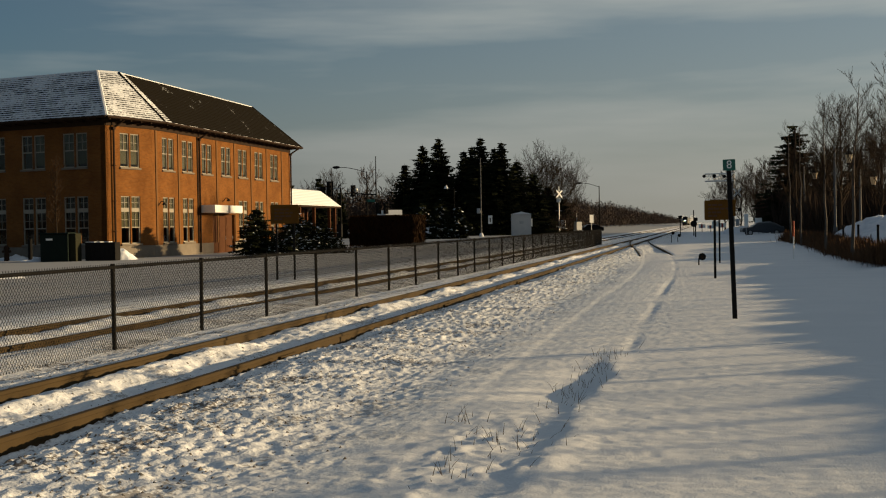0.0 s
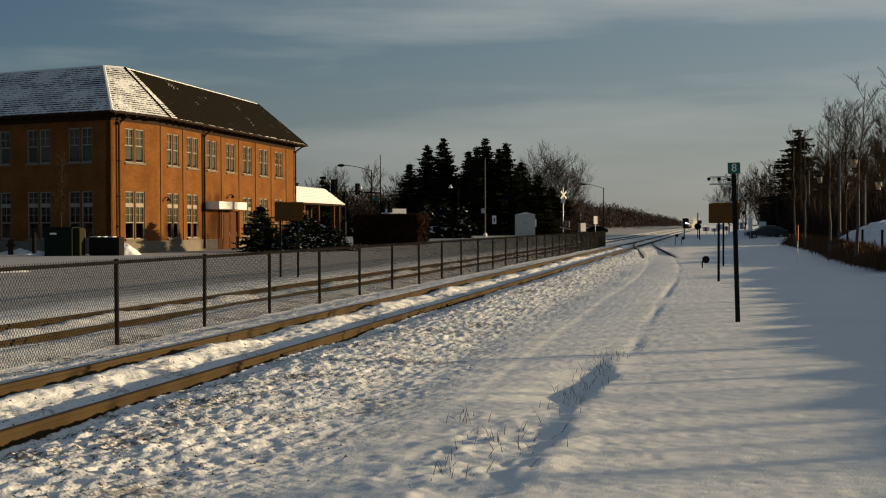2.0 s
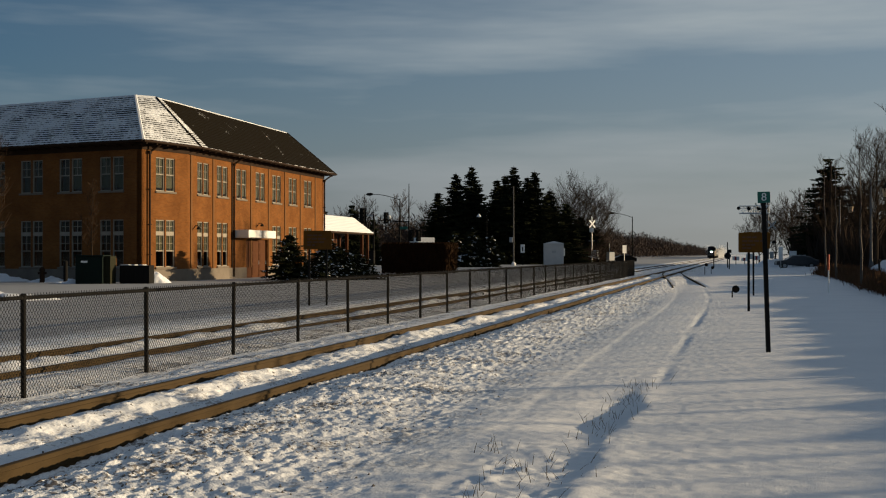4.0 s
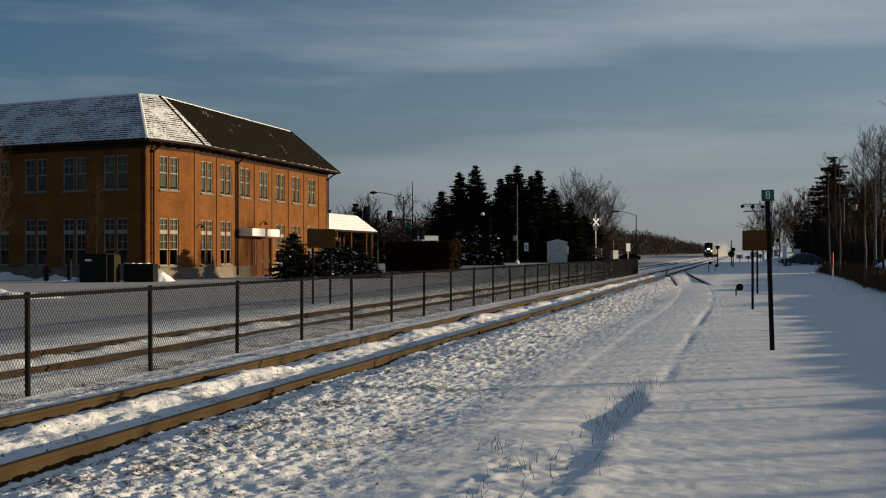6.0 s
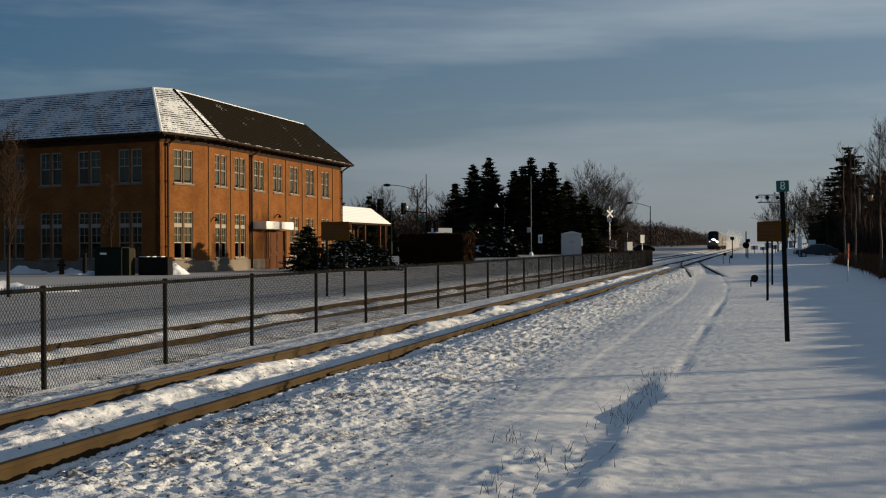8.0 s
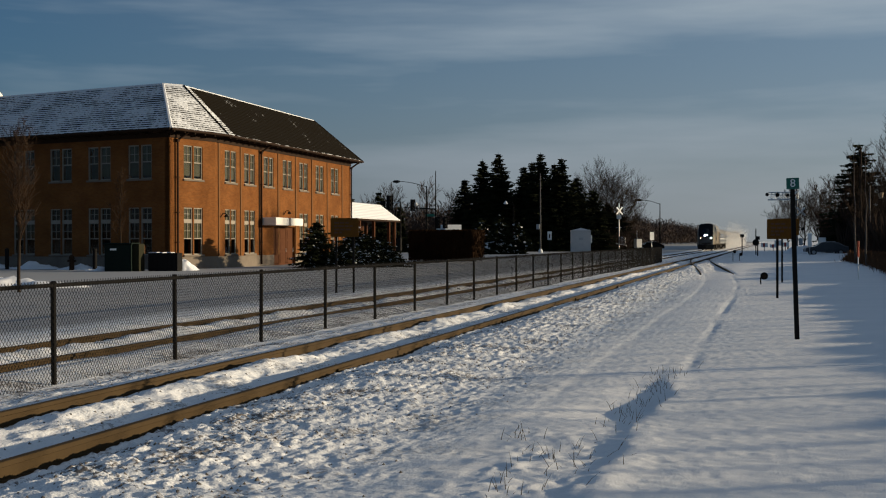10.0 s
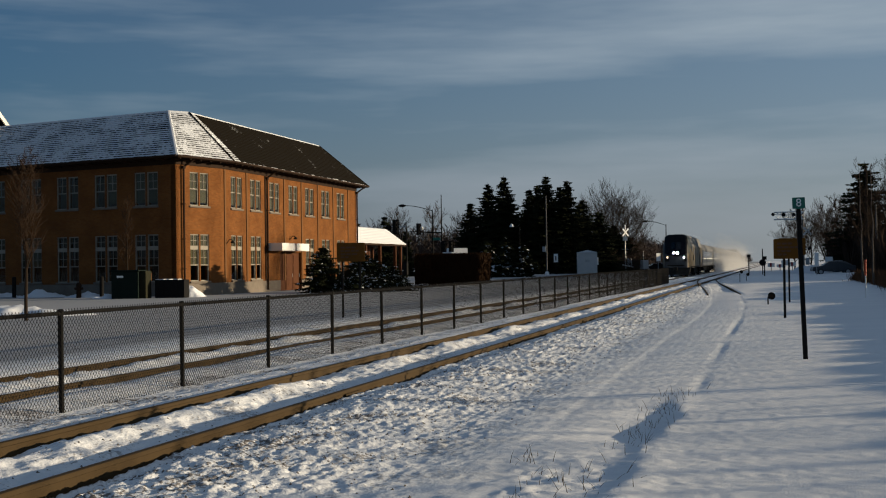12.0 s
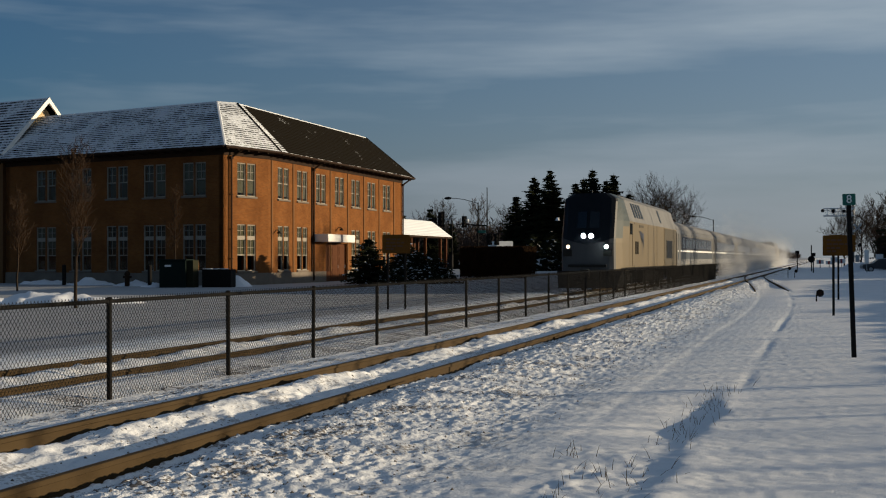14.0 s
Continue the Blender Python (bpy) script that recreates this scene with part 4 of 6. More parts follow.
for s in (-1, 1):
    e, r = Vector((GU + s * GW, 0, GE - 0.25)), Vector((GU, 0, GZ))
    slope = gpart("roof_slope", MB().add([(e.x, 0, e.z - 0.08), (e.x, 17, e.z - 0.08), (r.x, 17, r.z - 0.08), (r.x, 0, r.z - 0.08), (e.x, 0, e.z - 0.02), (e.x, 17, e.z - 0.02), (r.x, 17, r.z - 0.02), (r.x, 0, r.z - 0.02)],
                                         [(0, 1, 2, 3), (7, 6, 5, 4), (0, 4, 5, 1), (1, 5, 6, 2), (2, 6, 7, 3), (3, 7, 4, 0)]), SHINGLE, "snow-covered shingle slope")
    for k in range(20):
        a, b = e.lerp(r, k / 20), e.lerp(r, min(1, (k + 1.1) / 20))
        c = a.lerp(b, 0.3)
        mb = MB().add([(a.x, 0, a.z), (a.x, 17, a.z), (a.x, 17, a.z + 0.06), (a.x, 0, a.z + 0.06), (c.x, 17, c.z + 0.05), (c.x, 0, c.z + 0.05), (b.x, 17, b.z + 0.005), (b.x, 0, b.z + 0.005)], [(0, 1, 2, 3), (3, 2, 4, 5), (5, 4, 6, 7)])
        mb.v = [tuple(gm @ Vector(v)) for v in mb.v]
        course = part("shingle_course", mb, SNOW_ROOF, slope)
        course.data.materials.append(EDGE_ROOF)
        course.data.polygons[0].material_index = course.data.polygons[1].material_index = 1
    mb = MB().add([(e.x, -0.06, e.z - 0.3), (r.x, -0.06, r.z - 0.34), (r.x, -0.06, r.z + 0.02), (e.x, -0.06, e.z + 0.06),
                   (e.x, 0.06, e.z - 0.3), (r.x, 0.06, r.z - 0.34), (r.x, 0.06, r.z + 0.02), (e.x, 0.06, e.z + 0.06)],
                  [(0, 1, 2, 3), (7, 6, 5, 4), (0, 4, 5, 1), (1, 5, 6, 2), (2, 6, 7, 3), (3, 7, 4, 0)])
    gpart("rake_board", mb, WHITE, "white rake board")
gpart("cross_roof", MB().add([(GU - 3.9, 4.6, GE - 0.2), (GU - 3.9, 12, GE - 0.2), (GU, 12, GZ + 0.3), (GU, 6.5, GZ + 0.3), (GU + 2, 6.5, GE)], [(0, 1, 2, 3), (0, 3, 4)]), SNOW_ROOF, "snow-covered cross roof")


# ---- train ----
def bogie(parent, y, material=UNDERFRAME):
    mb = MB()
    for x in (-1.0, 1.0):
        mb.box(x - 0.07, x + 0.07, y - 1.7, y + 1.7, 0.45, 0.8, bev=0.04).box(x - 0.12, x + 0.12, y - 0.35, y + 0.35, 0.3, 0.95, bev=0.04)
        for s in (-1.25, 1.25):
            mb.box(x - 0.11, x + 0.11, y + s - 0.2, y + s + 0.2, 0.33, 0.66, bev=0.03)
    mb.box(-0.95, 0.95, y - 0.3, y + 0.3, 0.5, 0.85)
    b = part("bogie", mb, material, parent, "grimy steel bogie")
    for s in (-1.25, 1.25):
        for x in (-0.75, 0.75):
            part("wheel", MB().lathe([(0.42, -0.07), (0.46, -0.06), (0.46, 0.04), (0.5, 0.06), (0.5, 0.075), (0.1, 0.08)], n=18, axis="x", m=pose(x, y + s, 0.47)), material, b)
    return b


def side_y(z):
    """Half width of the locomotive's body at a height."""
    if z <= 3.2:
        return 1.52
    return 1.52 - 0.34 * (z - 3.2) / 1.0 if z <= 4.2 else 1.18 - (z - 4.2) * 1.6


def nose_y(z):
    """How far the nose stands back at a height."""
    if z < 2.2:
        return 0.04 * (2.2 - z)
    return 0.36 * (z - 2.2) + 0.12 * max(0, z - 3.9) ** 2


LOCO_LEN = 20.5


def locomotive():
    loco = thing("locomotive", "silver diesel locomotive with a black cab front and lit headlights", "locomotive")
    zs = [0.95, 1.3, 1.75, 2.2, 2.4, 2.7, 2.95, 3.2, 3.5, 3.8, 4.05, 4.2, 4.34, 4.42]

    def ring(z):
        w, y = side_y(z), nose_y(z)
        f = min(1.2, w * 0.99)
        half = [(0, y - 0.12), (f * 0.45, y - 0.09), (f * 0.8, y - 0.02), (f * 0.95, y + 0.07), (f, y + 0.22), (f + (w - f) * 0.55, y + 1.0), (w, y + 1.9), (w, 4.6), (w, 8), (w, 12), (w, 17.5), (w, LOCO_LEN)]
        return [(x, yy, z) for x, yy in half] + [(-x, yy, z) for x, yy in reversed(half[1:])]
    rings = [ring(z) for z in zs]
    n = len(rings[0])
    groups = {"body": MB(), "cab_mask": MB(), "nose": MB(), "side_mask": MB(), "other_side_mask": MB(), "roof": MB()}
    front_cols = {0, 1, 2, 3, n - 1, n - 2, n - 3, n - 4}
    for k in range(len(zs) - 1):
        for i in range(n):
            j = (i + 1) % n
            q = [rings[k][i], rings[k][j], rings[k + 1][j], rings[k + 1][i]]
            zc = (zs[k] + zs[k + 1]) / 2
            front = i in front_cols
            g = "cab_mask" if front and zc > 2.3 else "nose" if front else "roof" if zc > 3.2 else "body"
            if i in (4, n - 5) and zc > 2.3 or i in (5, n - 6) and zc > 3.0:
                g = "side_mask" if i in (4, 5) else "other_side_mask"
            groups[g].add(q, [(0, 1, 2, 3)])
    groups["roof"].add(rings[-1][4:n - 3], [tuple(range(n - 7))])
    groups["cab_mask"].add([rings[-1][i] for i in (0, 1, 2, 3, 4, n - 4, n - 3, n - 2, n - 1)], [tuple(range(9))])
    groups["body"].add(rings[0], [tuple(range(n - 1, -1, -1))])
    body = part("body", groups["body"], TRAIN_SUNLIT_SILVER, loco, "silver body with warm sunlight put into its paint colour")
    part("cab_mask", groups["cab_mask"], TRAIN_BLACK, loco, "black cab front")
    part("nose", groups["nose"], TRAIN_SHADED_NOSE, loco, "nose below the cab with shade put into its grey colour")
    for g in ("side_mask", "other_side_mask"):
        part("side_mask", groups[g], TRAIN_TEAL, loco, "dull teal-grey cab corner")
    part("roof", groups["roof"], TRAIN_ROOF, loco, "pale sloping roof panels dusted with snow")
    # pointed lower edge of the black mask
    yb = nose_y(2.2) - 0.14
    part("mask_point", MB().add([(-1.16, yb + 0.2, 2.42), (-0.62, yb + 0.02, 2.24), (0, yb - 0.01, 2.1), (0.62, yb + 0.02, 2.24), (1.16, yb + 0.2, 2.42), (0.62, yb + 0.09, 2.42), (0, yb + 0.05, 2.42), (-0.62, yb + 0.09, 2.42)],
                              [(0, 1, 7), (1, 2, 6, 7), (2, 3, 5, 6), (3, 4, 5)]), TRAIN_BLACK, loco)
    # windscreens
    for s in (-1, 1):
        q = []
        for x, z in ((0.07, 2.85), (1.02, 2.88), (1.0, 3.52), (0.07, 3.6)):
            yy = nose_y(z) + (-0.12 if x < 0.3 else 0.03)
            q.append((s * x, yy - 0.04, z))
        part("windscreen", MB().add(q, [(0, 1, 2, 3)]), DARK_GLASS, loco, "dark glass windscreen")
    # headlights
    for x in (-0.17, 0.17):
        yy = nose_y(2.5) - 0.16
        h = part("headlight", MB().lathe([(0.12, 0.06), (0.12, -0.03), (0.09, -0.05)], n=14, axis="y", m=pose(x, yy, 2.5)), TRAIN_BLACK, loco)
        part("lens", MB().lathe([(0.09, -0.05), (0.06, -0.075)], n=14, axis="y", m=pose(x, yy, 2.5)), LAMP_GLOW, h, "glowing headlight lens")
    for x, mt in ((-0.85, LAMP_DIM), (0.85, LAMP_GLOW)):
        h = part("ditch_light", MB().lathe([(0.1, 0.1), (0.1, -0.02), (0.08, -0.04)], n=14, axis="y", m=pose(x, -0.1, 2.02)), TRAIN_SUNLIT_SILVER, loco)
        part("lens", MB().lathe([(0.078, -0.045), (0.05, -0.065)], n=14, axis="y", m=pose(x, -0.1, 2.02)), mt, h, "glowing light lens")
    # pilot, coupler, steps
    part("pilot", MB().add([(-1.45, 0.35, 0.95), (1.45, 0.35, 0.95), (1.3, -0.1, 0.2), (-1.3, -0.1, 0.2), (0, -0.45, 0.2), (0, -0.15, 0.95), (-1.45, 1.6, 0.95), (1.45, 1.6, 0.95), (1.3, 1.6, 0.2), (-1.3, 1.6, 0.2)],
                         [(0, 3, 4, 5), (5, 4, 2, 1), (1, 2, 8, 7), (0, 6, 9, 3), (6, 7, 8, 9)]), UNDERFRAME, loco, "snow-caked pilot plough")
    part("coupler", MB().box(-0.14, 0.14, -0.75, 0.2, 0.72, 1.0, bev=0.04).box(-0.2, 0.2, -0.85, -0.6, 0.66, 1.05, bev=0.05), UNDERFRAME, loco)
    part("nose_plate", MB().box(-0.85, 0.85, -0.16, -0.05, 1.12, 1.24, bev=0.02), UNDERFRAME, loco, "grimy nose plate")
    for x in (-0.9, 0.9):
        part("number_plate", MB().box(x - 0.2, x + 0.2, nose_y(1.75) - 0.1 + 0.02, nose_y(1.75) + 0.02, 1.6, 1.9, bev=0.01), UNDERFRAME, loco)
    # sides: doors, windows, grilles, emblem, panel joints
    for s in (-1, 1):
        X = s * 1.525
        bx = lambda y0, y1, z0, z1, d=0.02: MB().box(min(X, X + s * d), max(X, X + s * d), y0, y1, z0, z1, bev=0.006)
        part("side_window", bx(2.3, 2.9, 2.6, 3.1), DARK_GLASS, loco, "dark cab side window")
        part("cab_door", bx(3.0, 3.65, 1.15, 3.1, 0.012), TRAIN_SUNLIT_SILVER, loco)
        for k, (y0, y1) in enumerate(((3.9, 4.25), (4.5, 4.85))):
            part("side_vent", bx(y0, y1, 1.7, 2.3), UNDERFRAME, loco)
        part("radiator_grille", bx(15.6, 18.2, 1.5, 2.5, 0.03), TRAIN_BLACK, loco, "dark side grille")
        part("rear_panel", bx(14.9, 20.3, 1.12, 3.15, 0.012), REAR_GREY, loco, "grey rear panel")
        part("number_plate", bx(5.2, 6.6, 2.98, 3.1, 0.012), REAR_GREY, loco)
        em = MB()
        for k, (a, b2) in enumerate(((0.0, 1.0), (0.28, 1.15), (0.56, 1.3))):
            em.add([(X + s * 0.012, 5.2 + a * 1.6, 2.8 - 0.05 * k), (X + s * 0.012, 5.7 + a * 1.6, 2.82 - 0.05 * k), (X + s * 0.012, 6.3 + a * 0.7, 1.5 + 0.2 * k), (X + s * 0.012, 6.05 + a * 0.8, 2.25)], [(0, 1, 2, 3)])
        part("emblem", em, TRAIN_BLUE, loco, "dark swoosh emblem")
        for yj in (3.6, 8.2, 11.6, 14.6):
            part("panel_joint", MB().box(min(X, X + s * 0.008), max(X, X + s * 0.008), yj - 0.015, yj + 0.015, 1.0, 3.18), REAR_GREY, loco)
        part("side_sill", bx(0.9, LOCO_LEN - 0.2, 0.98, 1.1, 0.01), UNDERFRAME, loco, "grimy side sill")
        for y0 in (4.2, 5.0, 5.8, 6.6, 13.6):
            (x0, x1), (z0, z1) = [s * (side_y(z) + 0.015) for z in (3.42, 4.1)], (3.42, 4.1)
            part("roof_vent", MB().add([(x0, y0, z0), (x0, y0 + 0.5, z0), (x1, y0 + 0.5, z1), (x1, y0, z1), (x0 - s * 0.1, y0, z0), (x0 - s * 0.1, y0 + 0.5, z0), (x1 - s * 0.1, y0 + 0.5, z1), (x1 - s * 0.1, y0, z1)],
                                       [(0, 1, 2, 3), (0, 4, 5, 1), (1, 5, 6, 2), (2, 6, 7, 3), (3, 7, 4, 0)]), TRAIN_BLACK, loco, "dark roof intake")
    for y0 in (5.0, 10.0, 12.5, 15.5):
        part("roof_fan", MB().lathe([(0.5, 4.38), (0.5, 4.48), (0.42, 4.52)], n=14, m=pose(0, y0, 0)), UNDERFRAME, loco)
    part("fuel_tank", MB().box(-1.35, 1.35, 7.6, 12.6, 0.3, 0.97, bev=0.12), UNDERFRAME, loco)
    bogie(loco, 4.2)
    bogie(loco, 16.3)
    return loco


COACH_LEN, COACH_PITCH = 25.3, 25.9


def coach():
    car = thing("passenger_coach", "silver passenger coach with a dark window band", "railway coach", group="coaches of the train")
    prof = [(1.5, 1.05), (1.52, 1.3), (1.52, 3.0), (1.46, 3.25), (1.25, 3.55), (0.85, 3.78), (0.4, 3.87), (0, 3.89)]
    full = prof + [(-x, z) for x, z in reversed(prof[:-1])]
    body = MB().loft([[(x * k, y, z if z < 1.2 or k == 1 else z - 0.06) for x, z in full] for y, k in ((0, 0.985), (0.12, 1), (COACH_LEN - 0.12, 1), (COACH_LEN, 0.985))])
    part("body", body, COACH_PALE, car, "pale grey fluted body")
    rp = [(x + (0.01 if x > 0 else -0.01 if x < 0 else 0), z + 0.012) for x, z in full if z > 3.2]
    part("roof", MB().loft([[(x, y, z) for x, z in rp] for y in (0.15, COACH_LEN - 0.15)], closed=False, caps=False), TRAIN_ROOF, car, "pale roof dusted with snow")
    for s in (-1, 1):
        X = s * 1.522
        bx = lambda y0, y1, z0, z1, d: MB().box(min(X, X + s * d), max(X, X + s * d), y0, y1, z0, z1)
        part("window_band", bx(2.2, COACH_LEN - 2.2, 2.05, 2.85, 0.008), TRAIN_BLUE, car, "dark blue window band")
        part("stripe", bx(0.2, COACH_LEN - 0.2, 1.9, 2.0, 0.009), SIGN_WHITE, car, "thin white stripe")
        part("stripe", bx(0.2, COACH_LEN - 0.2, 1.45, 1.85, 0.014), COACH_BLUE, car, "wide dull blue stripe")
        for k in range(10):
            y0 = 2.6 + k * 2.05
            part("window", bx(y0, y0 + 1.55, 2.15, 2.75, 0.016), DARK_GLASS, car)
        for y0 in (0.6, COACH_LEN - 1.5):
            part("door", bx(y0, y0 + 0.9, 1.1, 3.0, 0.016), COACH_PALE, car)
        for k in range(7):
            z = 1.15 + 0.075 * k
            part("flute", bx(0.3, COACH_LEN - 0.3, z, z + 0.02, 0.012), GALV, car)
    part("end_gangway", MB().box(-0.55, 0.55, -0.3, 0.0, 1.0, 3.3, bev=0.05), RUBBER, car, "black rubber gangway")
    part("end_gangway", MB().box(-0.55, 0.55, COACH_LEN, COACH_LEN + 0.28, 1.0, 3.3, bev=0.05), RUBBER, car)
    part("underfloor_gear", MB().box(-1.2, 1.2, 8, 17, 0.4, 1.05, bev=0.06).box(-1.3, 1.3, 0.2, COACH_LEN - 0.2, 0.9, 1.06), UNDERFRAME, car)
    bogie(car, 3.2)
    bogie(car, COACH_LEN - 3.2)
    return car


loco = locomotive()
coaches = [coach()]
for _k in range(5):
    coaches.append(copy_thing(coaches[0], pose(0, 0, 0)))
tail_loco = copy_thing(loco, pose(0, 0, 0))
tail_loco["label"] = "dark trailing cab unit at the end of the train"

# snow blown up along the train, in small flakes
rng = random.Random(11)


def dust_mesh(length, count, low, high, seed):
    """Fine flakes, thickest near the ground and thinning out above and to the sides."""
    g = np.random.RandomState(seed)
    y = g.rand(count) * length
    z = low + np.minimum(g.exponential(0.33, count), 0.6 + 0.5 * g.rand(count)) * (high - low)
    puff = vnoise(y * 0.35, z * 0.6, 41) * 0.6 + vnoise(y * 1.1, z * 1.3, 42) * 0.4
    keep = g.rand(count) < np.clip(puff * 1.6 - 0.2, 0.1, 1)
    y, z = y[keep], z[keep]
    n = len(y)
    x = np.where(g.rand(n) < 0.5, -1, 1) * (1.6 + np.abs(g.randn(n)) * (0.4 + 0.2 * z))
    c = np.stack([x, y, z], 1)
    s = g.uniform(0.007, 0.018, (n, 1))
    a, b = g.randn(n, 3), g.randn(n, 3)
    a /= np.linalg.norm(a, axis=1)[:, None]
    b /= np.linalg.norm(b, axis=1)[:, None]
    v = np.stack([c + a * s, c + b * s, c - (a + b) * s], 1).reshape(-1, 3).astype(np.float32)
    me = bpy.data.meshes.new("blown_snow")
    me.vertices.add(len(v))
    me.vertices.foreach_set("co", v.ravel())
    me.loops.add(len(v))
    me.loops.foreach_set("vertex_index", np.arange(len(v), dtype=np.int32))
    me.polygons.add(n)
    me.polygons.foreach_set("loop_start", np.arange(0, len(v), 3, dtype=np.int32))
    me.materials.append(DUST)
    me.update(calc_edges=True)
    return me


dust_me = dust_mesh(26, 230000, 0.0, 5.2, 2)
dusts = [tagged(new("blown_snow", dust_me), "dense cloud of snow blown up by the running train", "snow dust", kind="stuff")]
for _k in range(6):
    dusts.append(copy_thing(dusts[0], pose(0, 0, 0)))


# ---- plants ----
def bare_tree(h, width, seed, bark=BARK, twig=TWIG, trunk_r=0.12, limbs=12, levels=3, first=0.28, lean=0.0, upright=0.55, at=(0, 0, 0), name="bare_tree", label="leafless tree with fine dark twigs", group="", twig_r=0.007):
    r = random.Random(seed)
    t = thing(name, label, "tree", at, r.uniform(0, 360), group)
    tw = Twigs()
    stem = MB()
    pts = [Vector((0, 0, -0.3))]
    for k in range(1, 9):
        pts.append(Vector((r.gauss(0, 0.02) * h / 4 + lean * k / 8, r.gauss(0, 0.02) * h / 4, h * k / 8)))
    rad = lambda u: trunk_r * (1 - 0.93 * u) + 0.006
    for k in range(8):
        stem.tube(pts[k], pts[k + 1], rad(k / 8), rad((k + 1) / 8), n=7, caps=False)

    def grow(p, d, length, rr, lev):
        segs = 3
        q = p
        for s in range(segs):
            d = (d + Vector((r.gauss(0, 0.16), r.gauss(0, 0.16), 0.10 + r.gauss(0, 0.08)))).normalized()
            e = q + d * length / segs
            r0, r1 = rr * (1 - 0.8 * s / segs), rr * (1 - 0.8 * (s + 1) / segs)
            tw.stem(q, e, max(r0, twig_r), max(r1, twig_r * 0.8))
            q = e
            if lev < levels - 1:
                for _ in range(2 if lev == 0 else r.choice((1, 2))):
                    side = Vector((r.gauss(0, 1), r.gauss(0, 1), r.gauss(0.35, 0.5))).normalized()
                    grow(q, (d * 0.9 + side * 0.75).normalized(), length * r.uniform(0.42, 0.62), max(rr * 0.45, twig_r), lev + 1)
    for k in range(limbs):
        u = first + (0.97 - first) * (k + r.random()) / limbs
        i = min(7, int(u * 8))
        p = pts[i].lerp(pts[i + 1], u * 8 - i)
        a = k * 2.4 + r.uniform(-0.5, 0.5)
        d = Vector((math.cos(a), math.sin(a), upright + 0.5 * u)).normalized()
        grow(p, d, width * (1.15 - 0.75 * u) * r.uniform(0.75, 1.2), rad(u) * 0.5, 0)
    part("trunk", stem, bark, t)
    part("crown", tw, twig, t, "crown of bare twigs")
    return t


def conifer(h, width, seed, at, material=NEEDLE, label="tall dark spruce with drooping branches", snow=0.0, group="", flake=0.42, base=0.04, name="spruce_tree", dens=1.0):
    r = random.Random(seed)
    t = thing(name, label, "tree", at, 0, group)
    part("trunk", MB().tube((0, 0, -0.3), (0, 0, h * 0.97), 0.018 * h + 0.02, 0.01, n=7), BARK, t)
    mb, sn = MB(), MB()
    tiers = int((12 + h * 2.2) * dens)
    for k in range(tiers):
        u = base + (1 - base) * (k / tiers) ** 0.95
        z0 = h * u
        L = width * 1.1 * (1 - u) ** 0.7 * r.uniform(0.75, 1.15) + 0.05
        nb = max(5, int((7 + 10 * (1 - u)) * dens))
        off = r.random() * 6
        for b in range(nb):
            a = off + b * 6.283 / nb + r.uniform(-0.25, 0.25)
            ll = L * r.uniform(0.55, 1.3)
            z = min(h * 0.99, max(0.1, z0 + r.uniform(-1.6, 1.6) * h / tiers * 1.5))
            d = Vector((math.cos(a), math.sin(a), -0.12 - 0.25 * (1 - u)))
            side = Vector((-math.sin(a), math.cos(a), 0))
            n = max(3, int(ll / flake * 2.4))
            for s in range(n):
                w = (s + r.random()) / n
                c = Vector((0, 0, z)) + d * ll * w + Vector((0, 0, 0.12 * ll * w * w)) + side * r.gauss(0, 0.16) * ll * (1.1 - w * 0.7)
                f = flake * r.uniform(0.6, 1.3) * (1.1 - 0.4 * w)
                o = d * f * 0.9
                e = side * f * r.uniform(0.5, 0.85)
                dr = Vector((0, 0, -f * r.uniform(0.3, 1.1)))
                tgt = sn if snow and r.random() < snow and w > 0.35 else mb
                tgt.add([c - o * 0.4, c + e + dr, c + o, c - e + dr * 0.6], [(0, 1, 2), (0, 2, 3)])
    for s in range(5):
        mb.add([(0.03 * r.gauss(0, 1), 0.03, h * 0.95), (0.06, 0, h * (0.95 + 0.01 * s)), (0, 0, h * 1.02)], [(0, 1, 2)])
    part("foliage", mb, material, t, "dark green needles")
    if snow and sn.v:
        tagged(part("snow_cap", sn, SNOW_SOFT, t, "snow lying on the branches"), kind="stuff")
    return t


def brush(name, label, count, place, h, material, seed, category="hedge", kind="stuff", w=0.03):
    """Dense thin stems; place(r) gives x, y, ground and height."""
    r = random.Random(seed)
    mb = MB()
    for _ in range(count):
        x, y, z, hh = place(r)
        lx, ly = r.gauss(0, 0.18) * hh, r.gauss(0, 0.18) * hh
        ww = w * r.uniform(0.5, 1.4)
        a = r.random() * 3.14
        c, s = math.cos(a) * ww, math.sin(a) * ww
        k = r.uniform(0.4, 0.75)
        mb.v += [(x, y, z), (x - c + lx * k, y - s + ly * k, z + hh * k), (x + c + lx * k, y + s + ly * k, z + hh * k * r.uniform(0.8, 1.2)), (x + lx, y + ly, z + hh)]
        n0 = len(mb.v)
        mb.f += [(n0 - 4, n0 - 2, n0 - 3), (n0 - 3, n0 - 2, n0 - 1)]
    return solo(name, mb, material, label, category, kind=kind)


